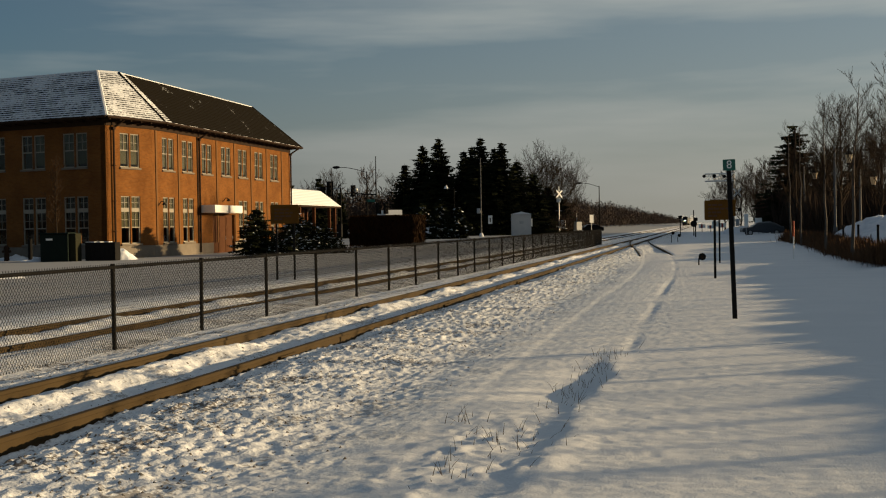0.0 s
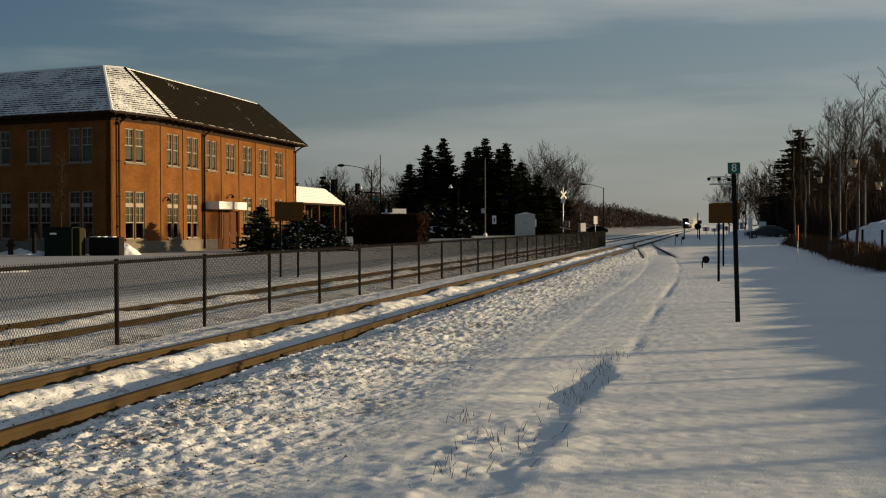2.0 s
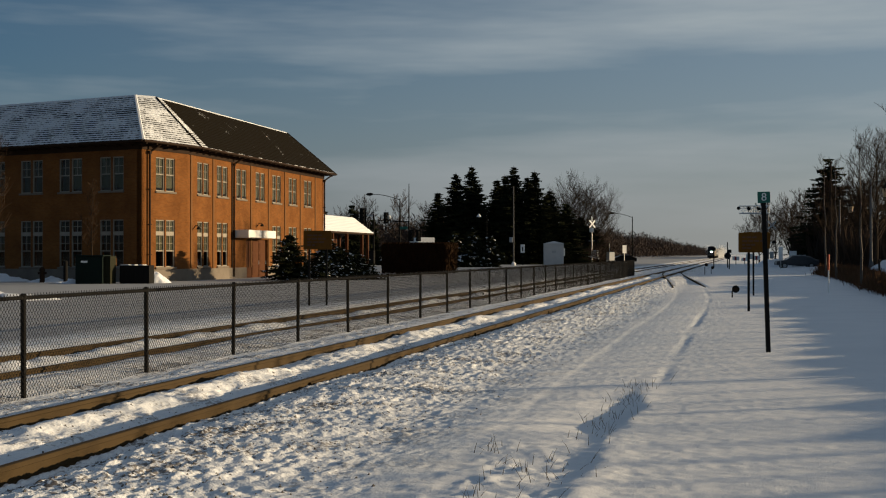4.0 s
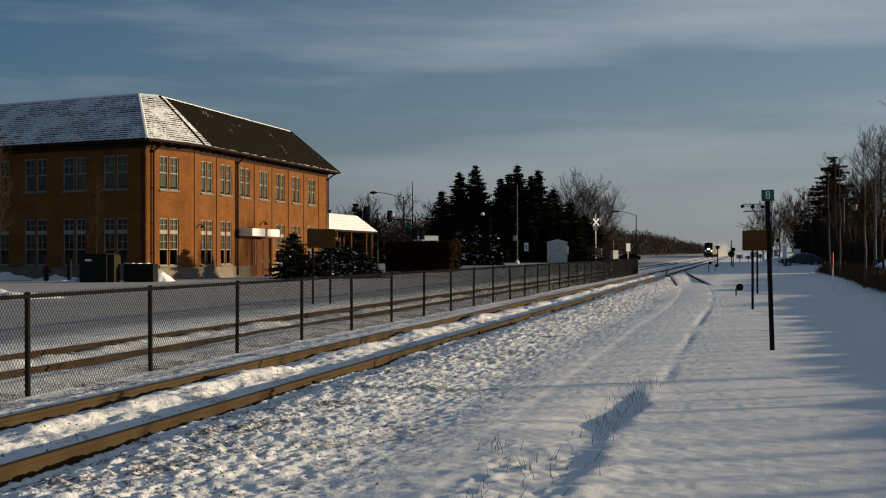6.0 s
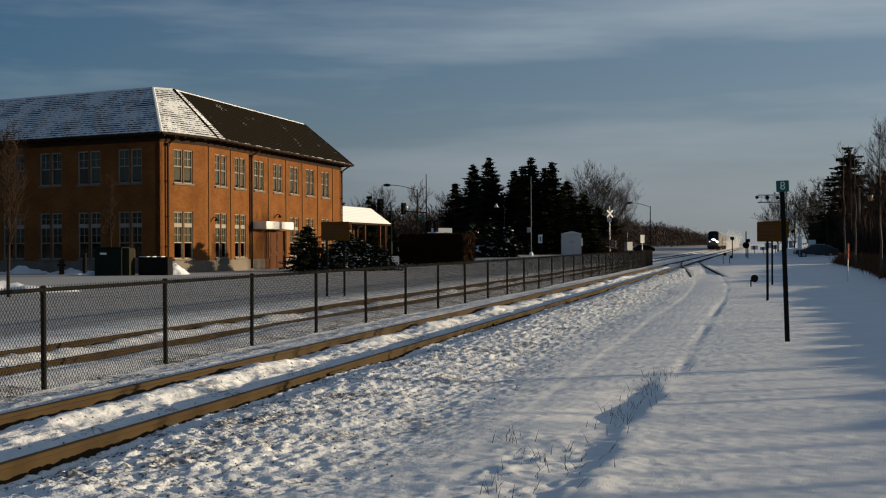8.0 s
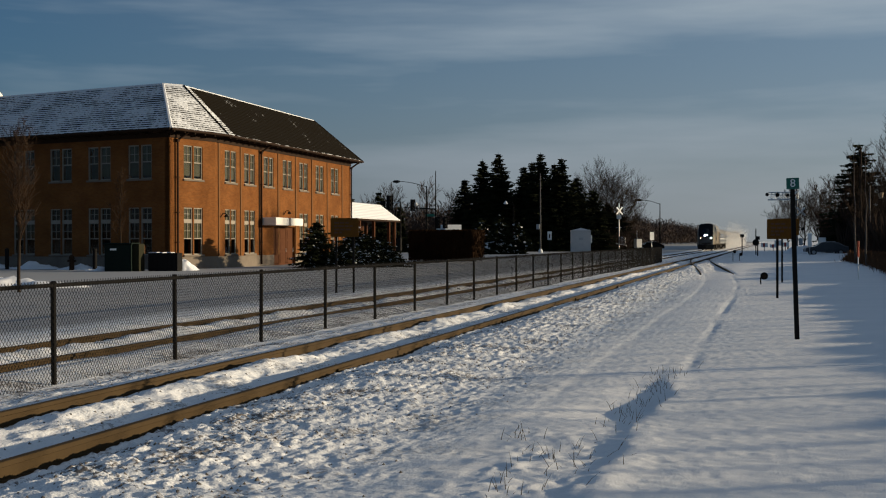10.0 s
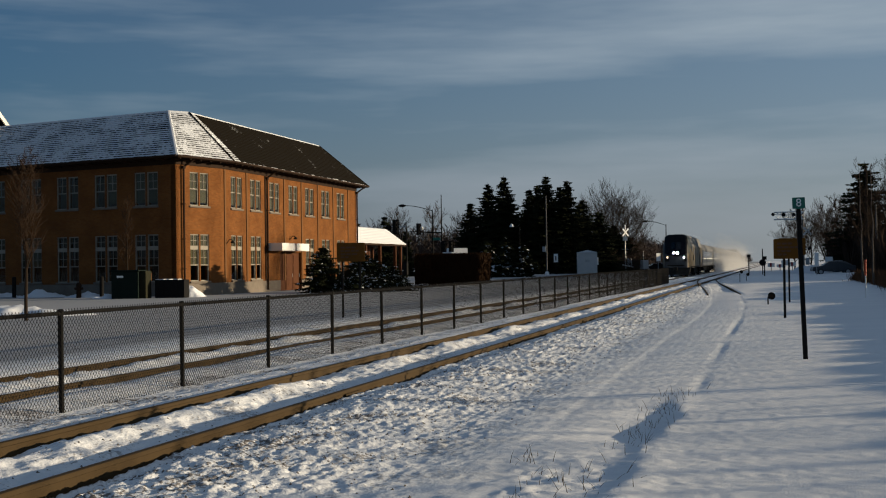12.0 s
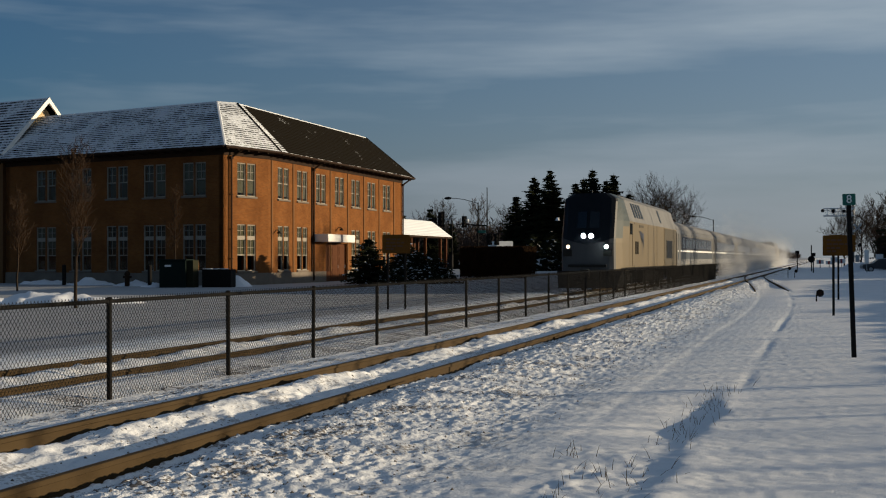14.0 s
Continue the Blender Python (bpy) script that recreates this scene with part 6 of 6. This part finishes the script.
def lamp_post(at, h, arms, label):
    d = thing("street_lamp", label, "street lamp", at, 0, "lantern lamp posts")
    part("base", MB().lathe([(0.24, -0.2), (0.24, 0.35), (0.17, 0.45), (0.13, 0.8), (0.1, 1.0)], n=12), POLE_GREY, d, "flared base dusted with snow")
    part("pole", MB().tube((0, 0, 0.9), (0, 0, h), 0.09, 0.07, n=10), POLE_GREY, d)
    for s in arms:
        a = part("arm", MB().tube((0, 0, h - 0.15), (s * 0.9, 0, h - 0.05), 0.035, n=6).tube((s * 0.9, 0, h - 0.05), (s * 0.9, 0, h - 0.3), 0.025, n=6).tube((0, 0, h - 0.6), (s * 0.55, 0, h - 0.1), 0.02, n=6), BLACK_STEEL, d)
        ln = part("lantern", MB().lathe([(0.04, h - 0.25), (0.1, h - 0.35), (0.27, h - 0.55), (0.29, h - 0.58)], n=8, m=pose(s * 0.9, 0, 0)), BLACK_STEEL, a, "black lantern hood")
        part("lantern_base", MB().lathe([(0.06, h - 1.25), (0.13, h - 1.18), (0.15, h - 1.14)], n=8, m=pose(s * 0.9, 0, 0)), BLACK_STEEL, a)
        part("lantern_glass", MB().lathe([(0.25, h - 0.59), (0.14, h - 1.13)], n=8, m=pose(s * 0.9, 0, 0)), LANTERN_GLASS, a, "frosted lantern glass")
    return d


lamp_post((8.4, 84, 0.2), 6.2, (1,), "grey lamp post with a hanging lantern behind the hedge")
lamp_post((8.6, 112, 0.1), 6.2, (1,), "grey lamp post with a hanging lantern by the wood edge")
lamp_post((10.7, 90, 0.2), 4.9, (1,), "lower lamp post with a hanging lantern in the trees")
up = thing("utility_pole", "plain dark wooden utility pole", "pole", (7.0, 100, 0), 0)
part("shaft", MB().tube((0, 0, -0.3), (0, 0, 8.8), 0.11, 0.08, n=8), BARK, up)

# ---- level crossing ----
def crossbuck(parent, m, s=0.62):
    for a in (45, -45):
        part("blade", MB().box(-s, s, -0.01, 0.01, -0.115, 0.115, m @ pose(0, -0.012 if a > 0 else 0.012, 0, 0, a, 0)), SIGN_WHITE, parent, "white crossbuck blade")


def flashers(parent, m):
    part("crossarm", MB().tube(m @ Vector((-0.75, 0, 0)), m @ Vector((0.75, 0, 0)), 0.04, n=6), GALV, parent)
    for s in (-1, 1):
        h = part("flasher", MB().lathe([(0.24, 0.02), (0.24, 0.0), (0.1, -0.03)], n=14, axis="y", m=m @ pose(s * 0.7, -0.05, 0)), BLACK_STEEL, parent, "black round flasher")
        part("visor", MB().lathe([(0.16, -0.05), (0.17, -0.35)], n=12, axis="y", m=m @ pose(s * 0.7, -0.05, 0)), BLACK_STEEL, h)


sigl = thing("crossing_signal", "white crossing signal mast with crossbuck and raised gate gear", "crossing signal", (-23.0, 195, 0), 0, "crossing signals")
part("mast", MB().tube((0, 0, -0.2), (0, 0, 7.6), 0.09, n=8), GALV, sigl)
crossbuck(sigl, pose(0.1, -0.15, 6.4, 0, 0, 45), 0.8)
part("bell_sign", MB().box(-0.35, 0.35, -0.16, -0.13, 5.1, 5.7), SIGN_WHITE, sigl)
flashers(sigl, pose(0, 0, 3.7))
part("gate_motor", MB().box(0.3, 1.0, -0.3, 0.3, 1.0, 2.2, bev=0.05), GALV, sigl, "pale gate motor case")
part("gate_arm", MB().box(-2.6, 1.0, -0.05, 0.05, 1.0, 1.15, pose(0, -0.3, 0, 0, 12, 0)), SIGN_WHITE, sigl, "white gate arm")
relay = thing("relay_case", "pale metal relay case by the crossing", "relay case", (-20.2, 197, 0), 40)
part("body", MB().box(-0.5, 0.5, -0.4, 0.4, 0.5, 1.9, bev=0.04), GALV, relay)
part("leg", MB().box(-0.08, 0.08, -0.08, 0.08, -0.1, 0.52), GALV, relay)
part("mast", MB().tube((-0.2, 0, 1.9), (-0.2, 0, 3.3), 0.03, n=6), GALV, relay)
sq = thing("road_sign", "back-lit pale square road sign on a post", "sign", (-18.1, 198, 0), 40)
part("post", MB().tube((0, 0, -0.2), (0, 0, 2.9), 0.05, n=8), GALV, sq)
part("plate", MB().box(-0.38, 0.38, -0.08, -0.05, 1.7, 3.0, bev=0.01).box(0.36, 0.4, -0.1, 0.1, 1.7, 3.0), SIGN_WHITE, sq, "white plate")
sq2 = thing("road_sign", "small white sign on a dark post by the cabin", "sign", (-30.2, 172, 0), 0)
part("post", MB().tube((0, 0, -0.2), (0, 0, 2.0), 0.05, n=8), BLACK_STEEL, sq2)
part("plate", MB().box(-0.3, 0.3, -0.08, -0.05, 1.75, 2.95, bev=0.01), SIGN_WHITE, sq2)
part("arrow", MB().box(-0.08, 0.08, -0.086, -0.082, 2.0, 2.6), BLACK_STEEL, sq2)
# signal cabin
cab = thing("signal_cabin", "pale grey metal signal cabin with a shallow gable roof", "cabin", (-25.9, 173, 0), 12)
CW, CD, CH = 1.38, 1.1, 3.1
part("wall", MB().box(-CW, CW, -CD, CD, -0.2, CH, bev=0.02), GREY_PAINT, cab, "pale grey sheet walls")
part("roof", MB().add([(-CW - 0.1, -CD - 0.12, CH - 0.02), (CW + 0.1, -CD - 0.12, CH - 0.02), (CW + 0.1, CD + 0.12, CH - 0.02), (-CW - 0.1, CD + 0.12, CH - 0.02), (0, -CD - 0.12, CH + 0.32), (0, CD + 0.12, CH + 0.32)],
                    [(0, 1, 4), (2, 3, 5), (1, 2, 5, 4), (3, 0, 4, 5), (3, 2, 1, 0)]), SNOW_SOFT, cab, "snow-dusted shallow roof")
dr = part("door", MB().box(-0.45, 0.45, -CD - 0.03, -CD, 0.1, 2.2, bev=0.01), GREY_PAINT, cab)
part("vent", MB().box(-0.3, 0.3, -CD - 0.05, -CD - 0.03, 1.7, 2.05), GALV, dr)
part("side_box", MB().box(CW, CW + 0.22, -0.5, 0.4, 1.3, 2.4, bev=0.02), SIGN_WHITE, cab, "white side box")
# cantilever signal beside the siding
can = thing("cantilever_signal", "white cantilever crossing signal with flashers over the road", "crossing signal", (3.9, 176, 0), 0, "crossing signals")
part("mast", MB().tube((0, 0, -0.2), (0, 0, 9.0), 0.16, 0.13, n=10), POLE_GREY, can)
tr = MB()
for z in (7.3, 8.3):
    for yy in (-0.3, 0.3):
        tr.tube((0.2, yy, z), (-3.9, yy, z), 0.085, n=6)
for k in range(8):
    x0, x1 = 0.2 - k * 0.51, 0.2 - (k + 1) * 0.51
    for yy in (-0.3, 0.3):
        tr.tube((x0, yy, 7.3 if k % 2 else 8.3), (x1, yy, 8.3 if k % 2 else 7.3), 0.03, n=5).tube((x0, yy, 7.3), (x0, yy, 8.3), 0.03, n=5)
part("truss_arm", tr, SIGN_WHITE, can, "white lattice arm")
part("walkway", MB().box(-3.9, 0.2, -0.4, 0.4, 7.2, 7.26), GALV, can)
flashers(can, pose(-3.3, -0.4, 8.0))
flashers(can, pose(-1.9, -0.4, 7.9))
crossbuck(can, pose(-0.5, -0.45, 7.85), 0.55)
crossbuck(can, pose(0.55, -0.2, 5.6), 0.75)
flashers(can, pose(0.1, -0.2, 3.2))
part("gate_motor", MB().box(0.25, 0.8, -0.3, 0.3, 0.9, 1.9, bev=0.05), GALV, can)
part("base", MB().box(-0.4, 0.4, -0.4, 0.4, -0.2, 0.25, bev=0.03), STONE, can)
for k, (x, y, w, z0, z1) in enumerate(((4.15, 130, 0.42, 0.9, 2.3), (5.99, 145, 0.8, 0.3, 1.9))):
    d = thing("road_sign", "white sign board by the parked car", "sign", (x, y, 0.0), 0, "white signs by the road")
    part("post", MB().tube((0, 0, -0.2), (0, 0, z1 - 0.1), 0.04, n=6), GALV, d)
    part("plate", MB().box(-w / 2, w / 2, -0.08, -0.05, z0, z1, bev=0.01), SIGN_WHITE, d)
# distant road gear past the crossing
for k, (x, y, h) in enumerate(((1.5, 190, 1.6), (2.6, 192, 1.3), (-0.5, 188, 1.2), (0.8, 193, 1.0))):
    d = thing("crossing_barrier", "far white and red barrier by the crossing", "barrier", (x, y, 0), 0, "far crossing barriers")
    part("panel", MB().box(-0.5, 0.5, -0.05, 0.05, h * 0.5, h, bev=0.02), SIGN_WHITE, d)
    part("band", MB().box(-0.2, 0.1, -0.058, -0.052, h * 0.5, h), TRAIN_RED, d, "red band")
    part("leg", MB().box(-0.06, 0.06, -0.06, 0.06, -0.1, h * 0.55), GALV, d)


# ---- poles and lights of the street ----
def street_lamp(at, h, reach, label):
    d = thing("street_lamp", label, "street lamp", at, 0, "tall street lamps")
    part("pole", MB().tube((0, 0, -0.2), (0, 0, h), 0.12, 0.07, n=8), BLACK_STEEL, d)
    a = MB()
    p = Vector((0, 0, h - 0.15))
    for k in range(1, 7):
        u = k / 6
        q = Vector((reach * u, 0, h - 0.15 + 0.75 * math.sin(u * 1.57)))
        a.tube(p, q, 0.045, n=6)
        p = q
    arm = part("arm", a, BLACK_STEEL, d)
    part("lamp_head", MB().lathe([(0.05, -0.1), (0.16, 0.1), (0.2, 0.5), (0.1, 0.85)], n=8, axis="x", m=pose(reach + (-0.75 if reach < 0 else 0), 0, h + 0.6)), BLACK_STEEL, arm)


street_lamp((-42.3, 150, 0), 8.7, -3.7, "dark street lamp with a long curved arm")
street_lamp((-17.8, 210, 0), 8.0, -3.2, "grey street lamp beyond the crossing")
tp = thing("flag_pole", "thin pale pole with a snowy footing by the spruces", "pole", (-30.25, 165, 0), 0)
part("shaft", MB().tube((0, 0, -0.2), (0, 0, 10.9), 0.1, 0.06, n=8), POLE_GREY, tp)
part("footing", MB().lathe([(0.3, -0.2), (0.3, 0.25), (0.15, 0.5)], n=10), SNOW_SOFT, tp)
part("meter_box", MB().box(-0.55, -0.1, -0.2, 0.2, 3.2, 3.9, bev=0.03), GALV, tp)


def signal_head(parent, x, y, z, three=3, s=1.0):
    h = part("signal_head", MB().box(x - 0.2 * s, x + 0.2 * s, y - 0.15, y + 0.15, z, z + 0.42 * three * s, bev=0.04), BLACK_STEEL, parent, "black signal head")
    part("backplate", MB().box(x - 0.33 * s, x + 0.33 * s, y + 0.02, y + 0.05, z - 0.1, z + 0.42 * three * s + 0.1), BLACK_STEEL, h)
    for k in range(three):
        part("visor", MB().lathe([(0.15 * s, 0.0), (0.16 * s, -0.28)], n=10, axis="y", m=pose(x, y - 0.15, z + (0.21 + 0.42 * k) * s)), BLACK_STEEL, h)


tl = thing("traffic_signal", "dark traffic signal mast with arm and hanging heads", "traffic signal", (-41.1, 150, 0), 0)
part("pole", MB().tube((0, 0, -0.2), (0, 0, 10.6), 0.14, 0.05, n=8), BLACK_STEEL, tl)
part("arm", MB().tube((0, 0, 5.7), (-4.2, 0, 5.95), 0.09, 0.05, n=8), BLACK_STEEL, tl)
part("street_plate", MB().box(-1.3, -0.15, -0.06, -0.03, 4.75, 5.1), SIGN_GREEN, tl, "green street plate with no legible words")
signal_head(tl, -3.0, -0.2, 5.6)
part("camera_box", MB().lathe([(0.2, -0.2), (0.3, 0.0), (0.2, 0.25)], n=10, m=pose(-2.7, 0, 6.3)), GALV, tl)
signal_head(tl, 0.35, -0.2, 3.3)
signal_head(tl, 1.3, -0.2, 3.3)
tl2 = thing("traffic_signal", "traffic signal mast with a light arm and two heads", "traffic signal", (-44.6, 146, 0), 0)
part("pole", MB().tube((0, 0, -0.2), (0, 0, 6.6), 0.13, 0.09, n=8), BLACK_STEEL, tl2)
part("arm", MB().tube((0, 0, 6.4), (-3.1, 0, 6.6), 0.07, 0.04, n=8), GALV, tl2)
signal_head(tl2, -1.35, -0.2, 5.6, s=1.3)
signal_head(tl2, -2.25, -0.2, 5.3, s=1.0)
part("pole", MB().tube((-0.7, 0.3, -0.2), (-0.7, 0.3, 5.6), 0.12, 0.1, n=8), BLACK_STEEL, tl2)
part("control_box", MB().box(-0.55, 0.1, -0.3, 0.3, 0.4, 2.0, bev=0.03), BLACK_STEEL, tl2)
# lamps and small signs before the spruces
d = thing("street_lamp", "low white dome lamp on a slim post", "street lamp", (-31.5, 148, 0), 0)
part("pole", MB().tube((1.0, 0, -0.2), (1.0, 0, 6.2), 0.05, n=6).tube((1.0, 0, 6.1), (0, 0, 6.4), 0.04, n=6), BLACK_STEEL, d)
part("shade", MB().lathe([(0.05, 6.6), (0.12, 6.5), (0.32, 6.2)], n=12), SIGN_WHITE, d)
d = thing("road_sign", "small red and white road sign before the spruces", "sign", (-29.9, 146, 0), 0)
part("post", MB().tube((0, 0, -0.2), (0, 0, 3.2), 0.05, n=6), BLACK_STEEL, d)
part("plate", MB().box(-0.27, 0.27, -0.08, -0.05, 2.2, 3.1, bev=0.01), SIGN_WHITE, d)
part("band", MB().box(-0.27, 0.27, -0.087, -0.083, 2.45, 2.85), TRAIN_RED, d)

# ---- platform shelter behind the building ----
sh = thing("station_shelter", "open shelter with a snow-covered roof and brown posts", "shelter", (-35.7, 101.5, 0), 90)
X0, X1, Y0, Y1, ZE, ZR = -9.5, 9.6, -1.75, 1.75, 3.55, 5.05
a = [Vector((X0, Y0, ZE)), Vector((X1, Y0, ZE)), Vector((X1, Y1, ZE)), Vector((X0, Y1, ZE))]
rr0, rr1 = Vector((X0 + 1.0, 0, ZR)), Vector((X1 - 1.0, 0, ZR))
SHELTER_SNOW = snow_shingle("thick_snow_on_shingle", 0.2)
deck = part("roof", MB().add(a + [rr0, rr1], [(0, 1, 5, 4), (1, 2, 5), (2, 3, 4, 5), (3, 0, 4), (3, 2, 1, 0)]), SHINGLE, sh)
for p, q, s, t in ((a[0], a[1], rr1, rr0), (a[1], a[2], rr1, rr1), (a[2], a[3], rr0, rr1), (a[3], a[0], rr0, rr0)):
    for k in range(10):
        u, v = k / 10, min(1, (k + 1.1) / 10)
        l0, r0, l1, r1 = p.lerp(t, u), q.lerp(s, u), p.lerp(t, v), q.lerp(s, v)
        up0 = Vector((0, 0, 0.06))
        part("shingle_course", MB().add([l0, r0, r0 + up0, l0 + up0, r1 + up0 * 0.1, l1 + up0 * 0.1], [(0, 1, 2, 3), (3, 2, 4, 5)]), SHELTER_SNOW, deck)
part("fascia", MB().box(X0, X1, Y0, Y1, ZE - 0.16, ZE - 0.004), DARK_TRIM, sh)
for px in (X0 + 0.6, -5.5, -1.5, 2.5, X1 - 2.6, X1 - 0.9):
    for py in (Y0 + 0.35, Y1 - 0.35):
        part("post", MB().box(px - 0.12, px + 0.12, py - 0.12, py + 0.12, -0.2, ZE - 0.16, bev=0.01), DOOR, sh, "brown timber post")
part("back_wall", MB().box(X0 + 0.5, X1 - 3.0, 0.9, 1.05, -0.2, ZE - 0.16), DOOR, sh, "brown boarded wall")
# utility boxes before the brick front
bx = thing("transformer_box", "dark green steel transformer box standing in snow", "utility box", (-33.2, 58.2, 0), 10)
part("body", MB().box(-0.85, 0.6, -0.6, 0.6, -0.1, 1.42, bev=0.03), GREEN_BOX, bx)
part("lid", MB().box(-0.9, 0.65, -0.65, 0.65, 1.42, 1.5, bev=0.02), GREEN_BOX, bx)
part("side_cabinet", MB().box(0.62, 0.95, -0.4, 0.5, -0.1, 1.45, bev=0.02), OLIVE, bx, "olive side cabinet")
part("label_bar", MB().box(-0.55, -0.2, -0.612, -0.608, 1.1, 1.2), SIGN_WHITE, bx)
bn = thing("utility_bin", "black slatted utility bin with snow on its lid", "bin", (-31.35, 59.3, 0), 10)
part("body", MB().box(-0.8, 0.8, -0.45, 0.45, -0.1, 0.95, bev=0.03), BLACK_STEEL, bn)
for u0, u1 in ((-0.8, -0.35), (-0.2, -0.02), (0.2, 0.45)):
    part("snow_patch", MB().box(u0, u1, -0.4, 0.3, 0.945, 0.99, bev=0.02), SNOW_SOFT, bn, "patch of snow on the lid")
for k in range(6):
    part("slat", MB().box(-0.75 + k * 0.26, -0.6 + k * 0.26, -0.47, -0.45, 0.05, 0.9), BLACK_STEEL, bn)
hy = thing("fire_hydrant", "dark fire hydrant in snow before the building", "hydrant", (-37.6, 60.2, 0), 0)
part("barrel", MB().lathe([(0.16, -0.1), (0.14, 0.1), (0.13, 0.6), (0.17, 0.62), (0.14, 0.75), (0.05, 0.85)], n=12), DARK_TRIM, hy)
part("outlet", MB().tube((-0.25, 0, 0.5), (0.25, 0, 0.5), 0.07, n=8), DARK_TRIM, hy)
for k, (x, y) in enumerate(((-36.4, 60.6), (-43.0, 62.0))):
    d = thing("bollard", "dark bollard in snow before the building", "bollard", (x, y, 0), 0, "bollards")
    part("shaft", MB().tube((0, 0, -0.2), (0, 0, 1.1), 0.12, n=10), BLACK_STEEL, d)
    part("cap", MB().lathe([(0.13, 1.09), (0.12, 1.15), (0.03, 1.2)], n=10), BLACK_STEEL, d)


# ---- parked cars ----
def parked_car(at, turn, label, paint=CAR_PAINT):
    t = thing("parked_car", label, "car", at, turn, "parked cars")
    prof = [(-2.2, 0.35), (-2.25, 0.6), (-2.15, 0.8), (-1.2, 0.92), (-0.55, 1.36), (0.5, 1.42), (1.25, 1.34), (1.85, 0.98), (2.2, 0.92), (2.25, 0.5), (2.15, 0.32)]
    mb = MB()
    rings = []
    for s, k in ((-0.86, 0.94), (-0.78, 1.0), (0.78, 1.0), (0.86, 0.94)):
        rings.append([(x, s * (0.86 if z > 1.0 else 1.0), z if k == 1 else 0.35 + (z - 0.35) * k) for x, z in prof])
    mb.loft(rings)
    body = part("body", mb, paint, t)
    for s in (-1, 1):
        part("side_window", MB().add([(-1.05, s * 0.79, 0.95), (-0.5, s * 0.73, 1.3), (0.45, s * 0.73, 1.34), (1.15, s * 0.73, 1.26), (1.55, s * 0.79, 0.98)], [(0, 1, 2, 3, 4)]), DARK_GLASS, t)
        for wx in (-1.4, 1.4):
            w = part("wheel", MB().lathe([(0.2, -0.1), (0.31, -0.09), (0.31, 0.09), (0.2, 0.1)], n=18, axis="y", m=pose(wx, s * 0.78, 0.3)), RUBBER, t)
            part("rim", MB().lathe([(0.19, -0.105), (0.19, 0.105)], n=14, axis="y", m=pose(wx, s * 0.78, 0.3)), GALV, w)
    part("windscreen", MB().add([(-1.2, -0.66, 0.93), (-1.2, 0.66, 0.93), (-0.57, 0.6, 1.35), (-0.57, -0.6, 1.35)], [(0, 1, 2, 3)]), DARK_GLASS, t)
    part("snow_cap", MB().box(-0.5, 0.9, -0.6, 0.6, 1.4, 1.44, bev=0.02), SNOW_SOFT, t, "thin snow on the roof")
    return t


truck = thing("box_truck", "white box truck standing beyond the hedge", "truck", (-44.6, 170, 0), 30)
part("cargo_box", MB().box(-1.2, 1.2, -2.4, 2.6, 0.9, 3.95, bev=0.06), SIGN_WHITE, truck, "white cargo box")
part("cab", MB().box(-1.05, 1.05, -4.1, -2.5, 0.6, 2.6, bev=0.12), SIGN_WHITE, truck)
part("windscreen", MB().box(-0.9, 0.9, -4.13, -4.09, 1.6, 2.4, bev=0.01), DARK_GLASS, truck)
for wx in (-1.0, 1.0):
    for wy in (-3.3, 1.4):
        part("wheel", MB().lathe([(0.25, -0.14), (0.45, -0.12), (0.45, 0.12), (0.25, 0.14)], n=16, axis="x", m=pose(wx, wy, 0.45)), RUBBER, truck)
part("chassis", MB().box(-0.5, 0.5, -3.9, 2.5, 0.45, 0.9), UNDERFRAME, truck)
parked_car((6.0, 136.2, 0.0), 8, "dark blue-grey car parked in snow by the wood")
parked_car((-19.0, 205, 0.0), 15, "dark car waiting at the crossing", BLACK_STEEL)
parked_car((-25.3, 96.0, 0.0), 10, "snow-covered car parked by the shelter")


# ---- what moves ----
# seconds, and how far along the far track the locomotive's nose stands
TRAIN_RUN = [(0.0, 625), (3.0, 497), (6.5, 347), (8.0, 287), (10.5, 186), (11.0, 166.5), (11.5, 147.5), (12.0, 128.5), (12.5, 109.5), (13.0, 90.5), (13.5, 71.7), (14.0, 53.0)]


def motions():
    walk(loco, [(t, pose(FAR_TRACK, y, 0)) for t, y in TRAIN_RUN])
    for k, c in enumerate(coaches):
        walk(c, [(t, pose(FAR_TRACK, y + LOCO_LEN + 0.6 + k * COACH_PITCH, 0)) for t, y in TRAIN_RUN])
    end = LOCO_LEN + 0.6 + 6 * COACH_PITCH
    walk(tail_loco, [(t, pose(FAR_TRACK, y + end + LOCO_LEN, 0, 0, 0, 180)) for t, y in TRAIN_RUN])
    for k, d in enumerate(dusts):
        walk(d, [(t, pose(FAR_TRACK, y + 47 + k * 26, 0)) for t, y in TRAIN_RUN])


motions()
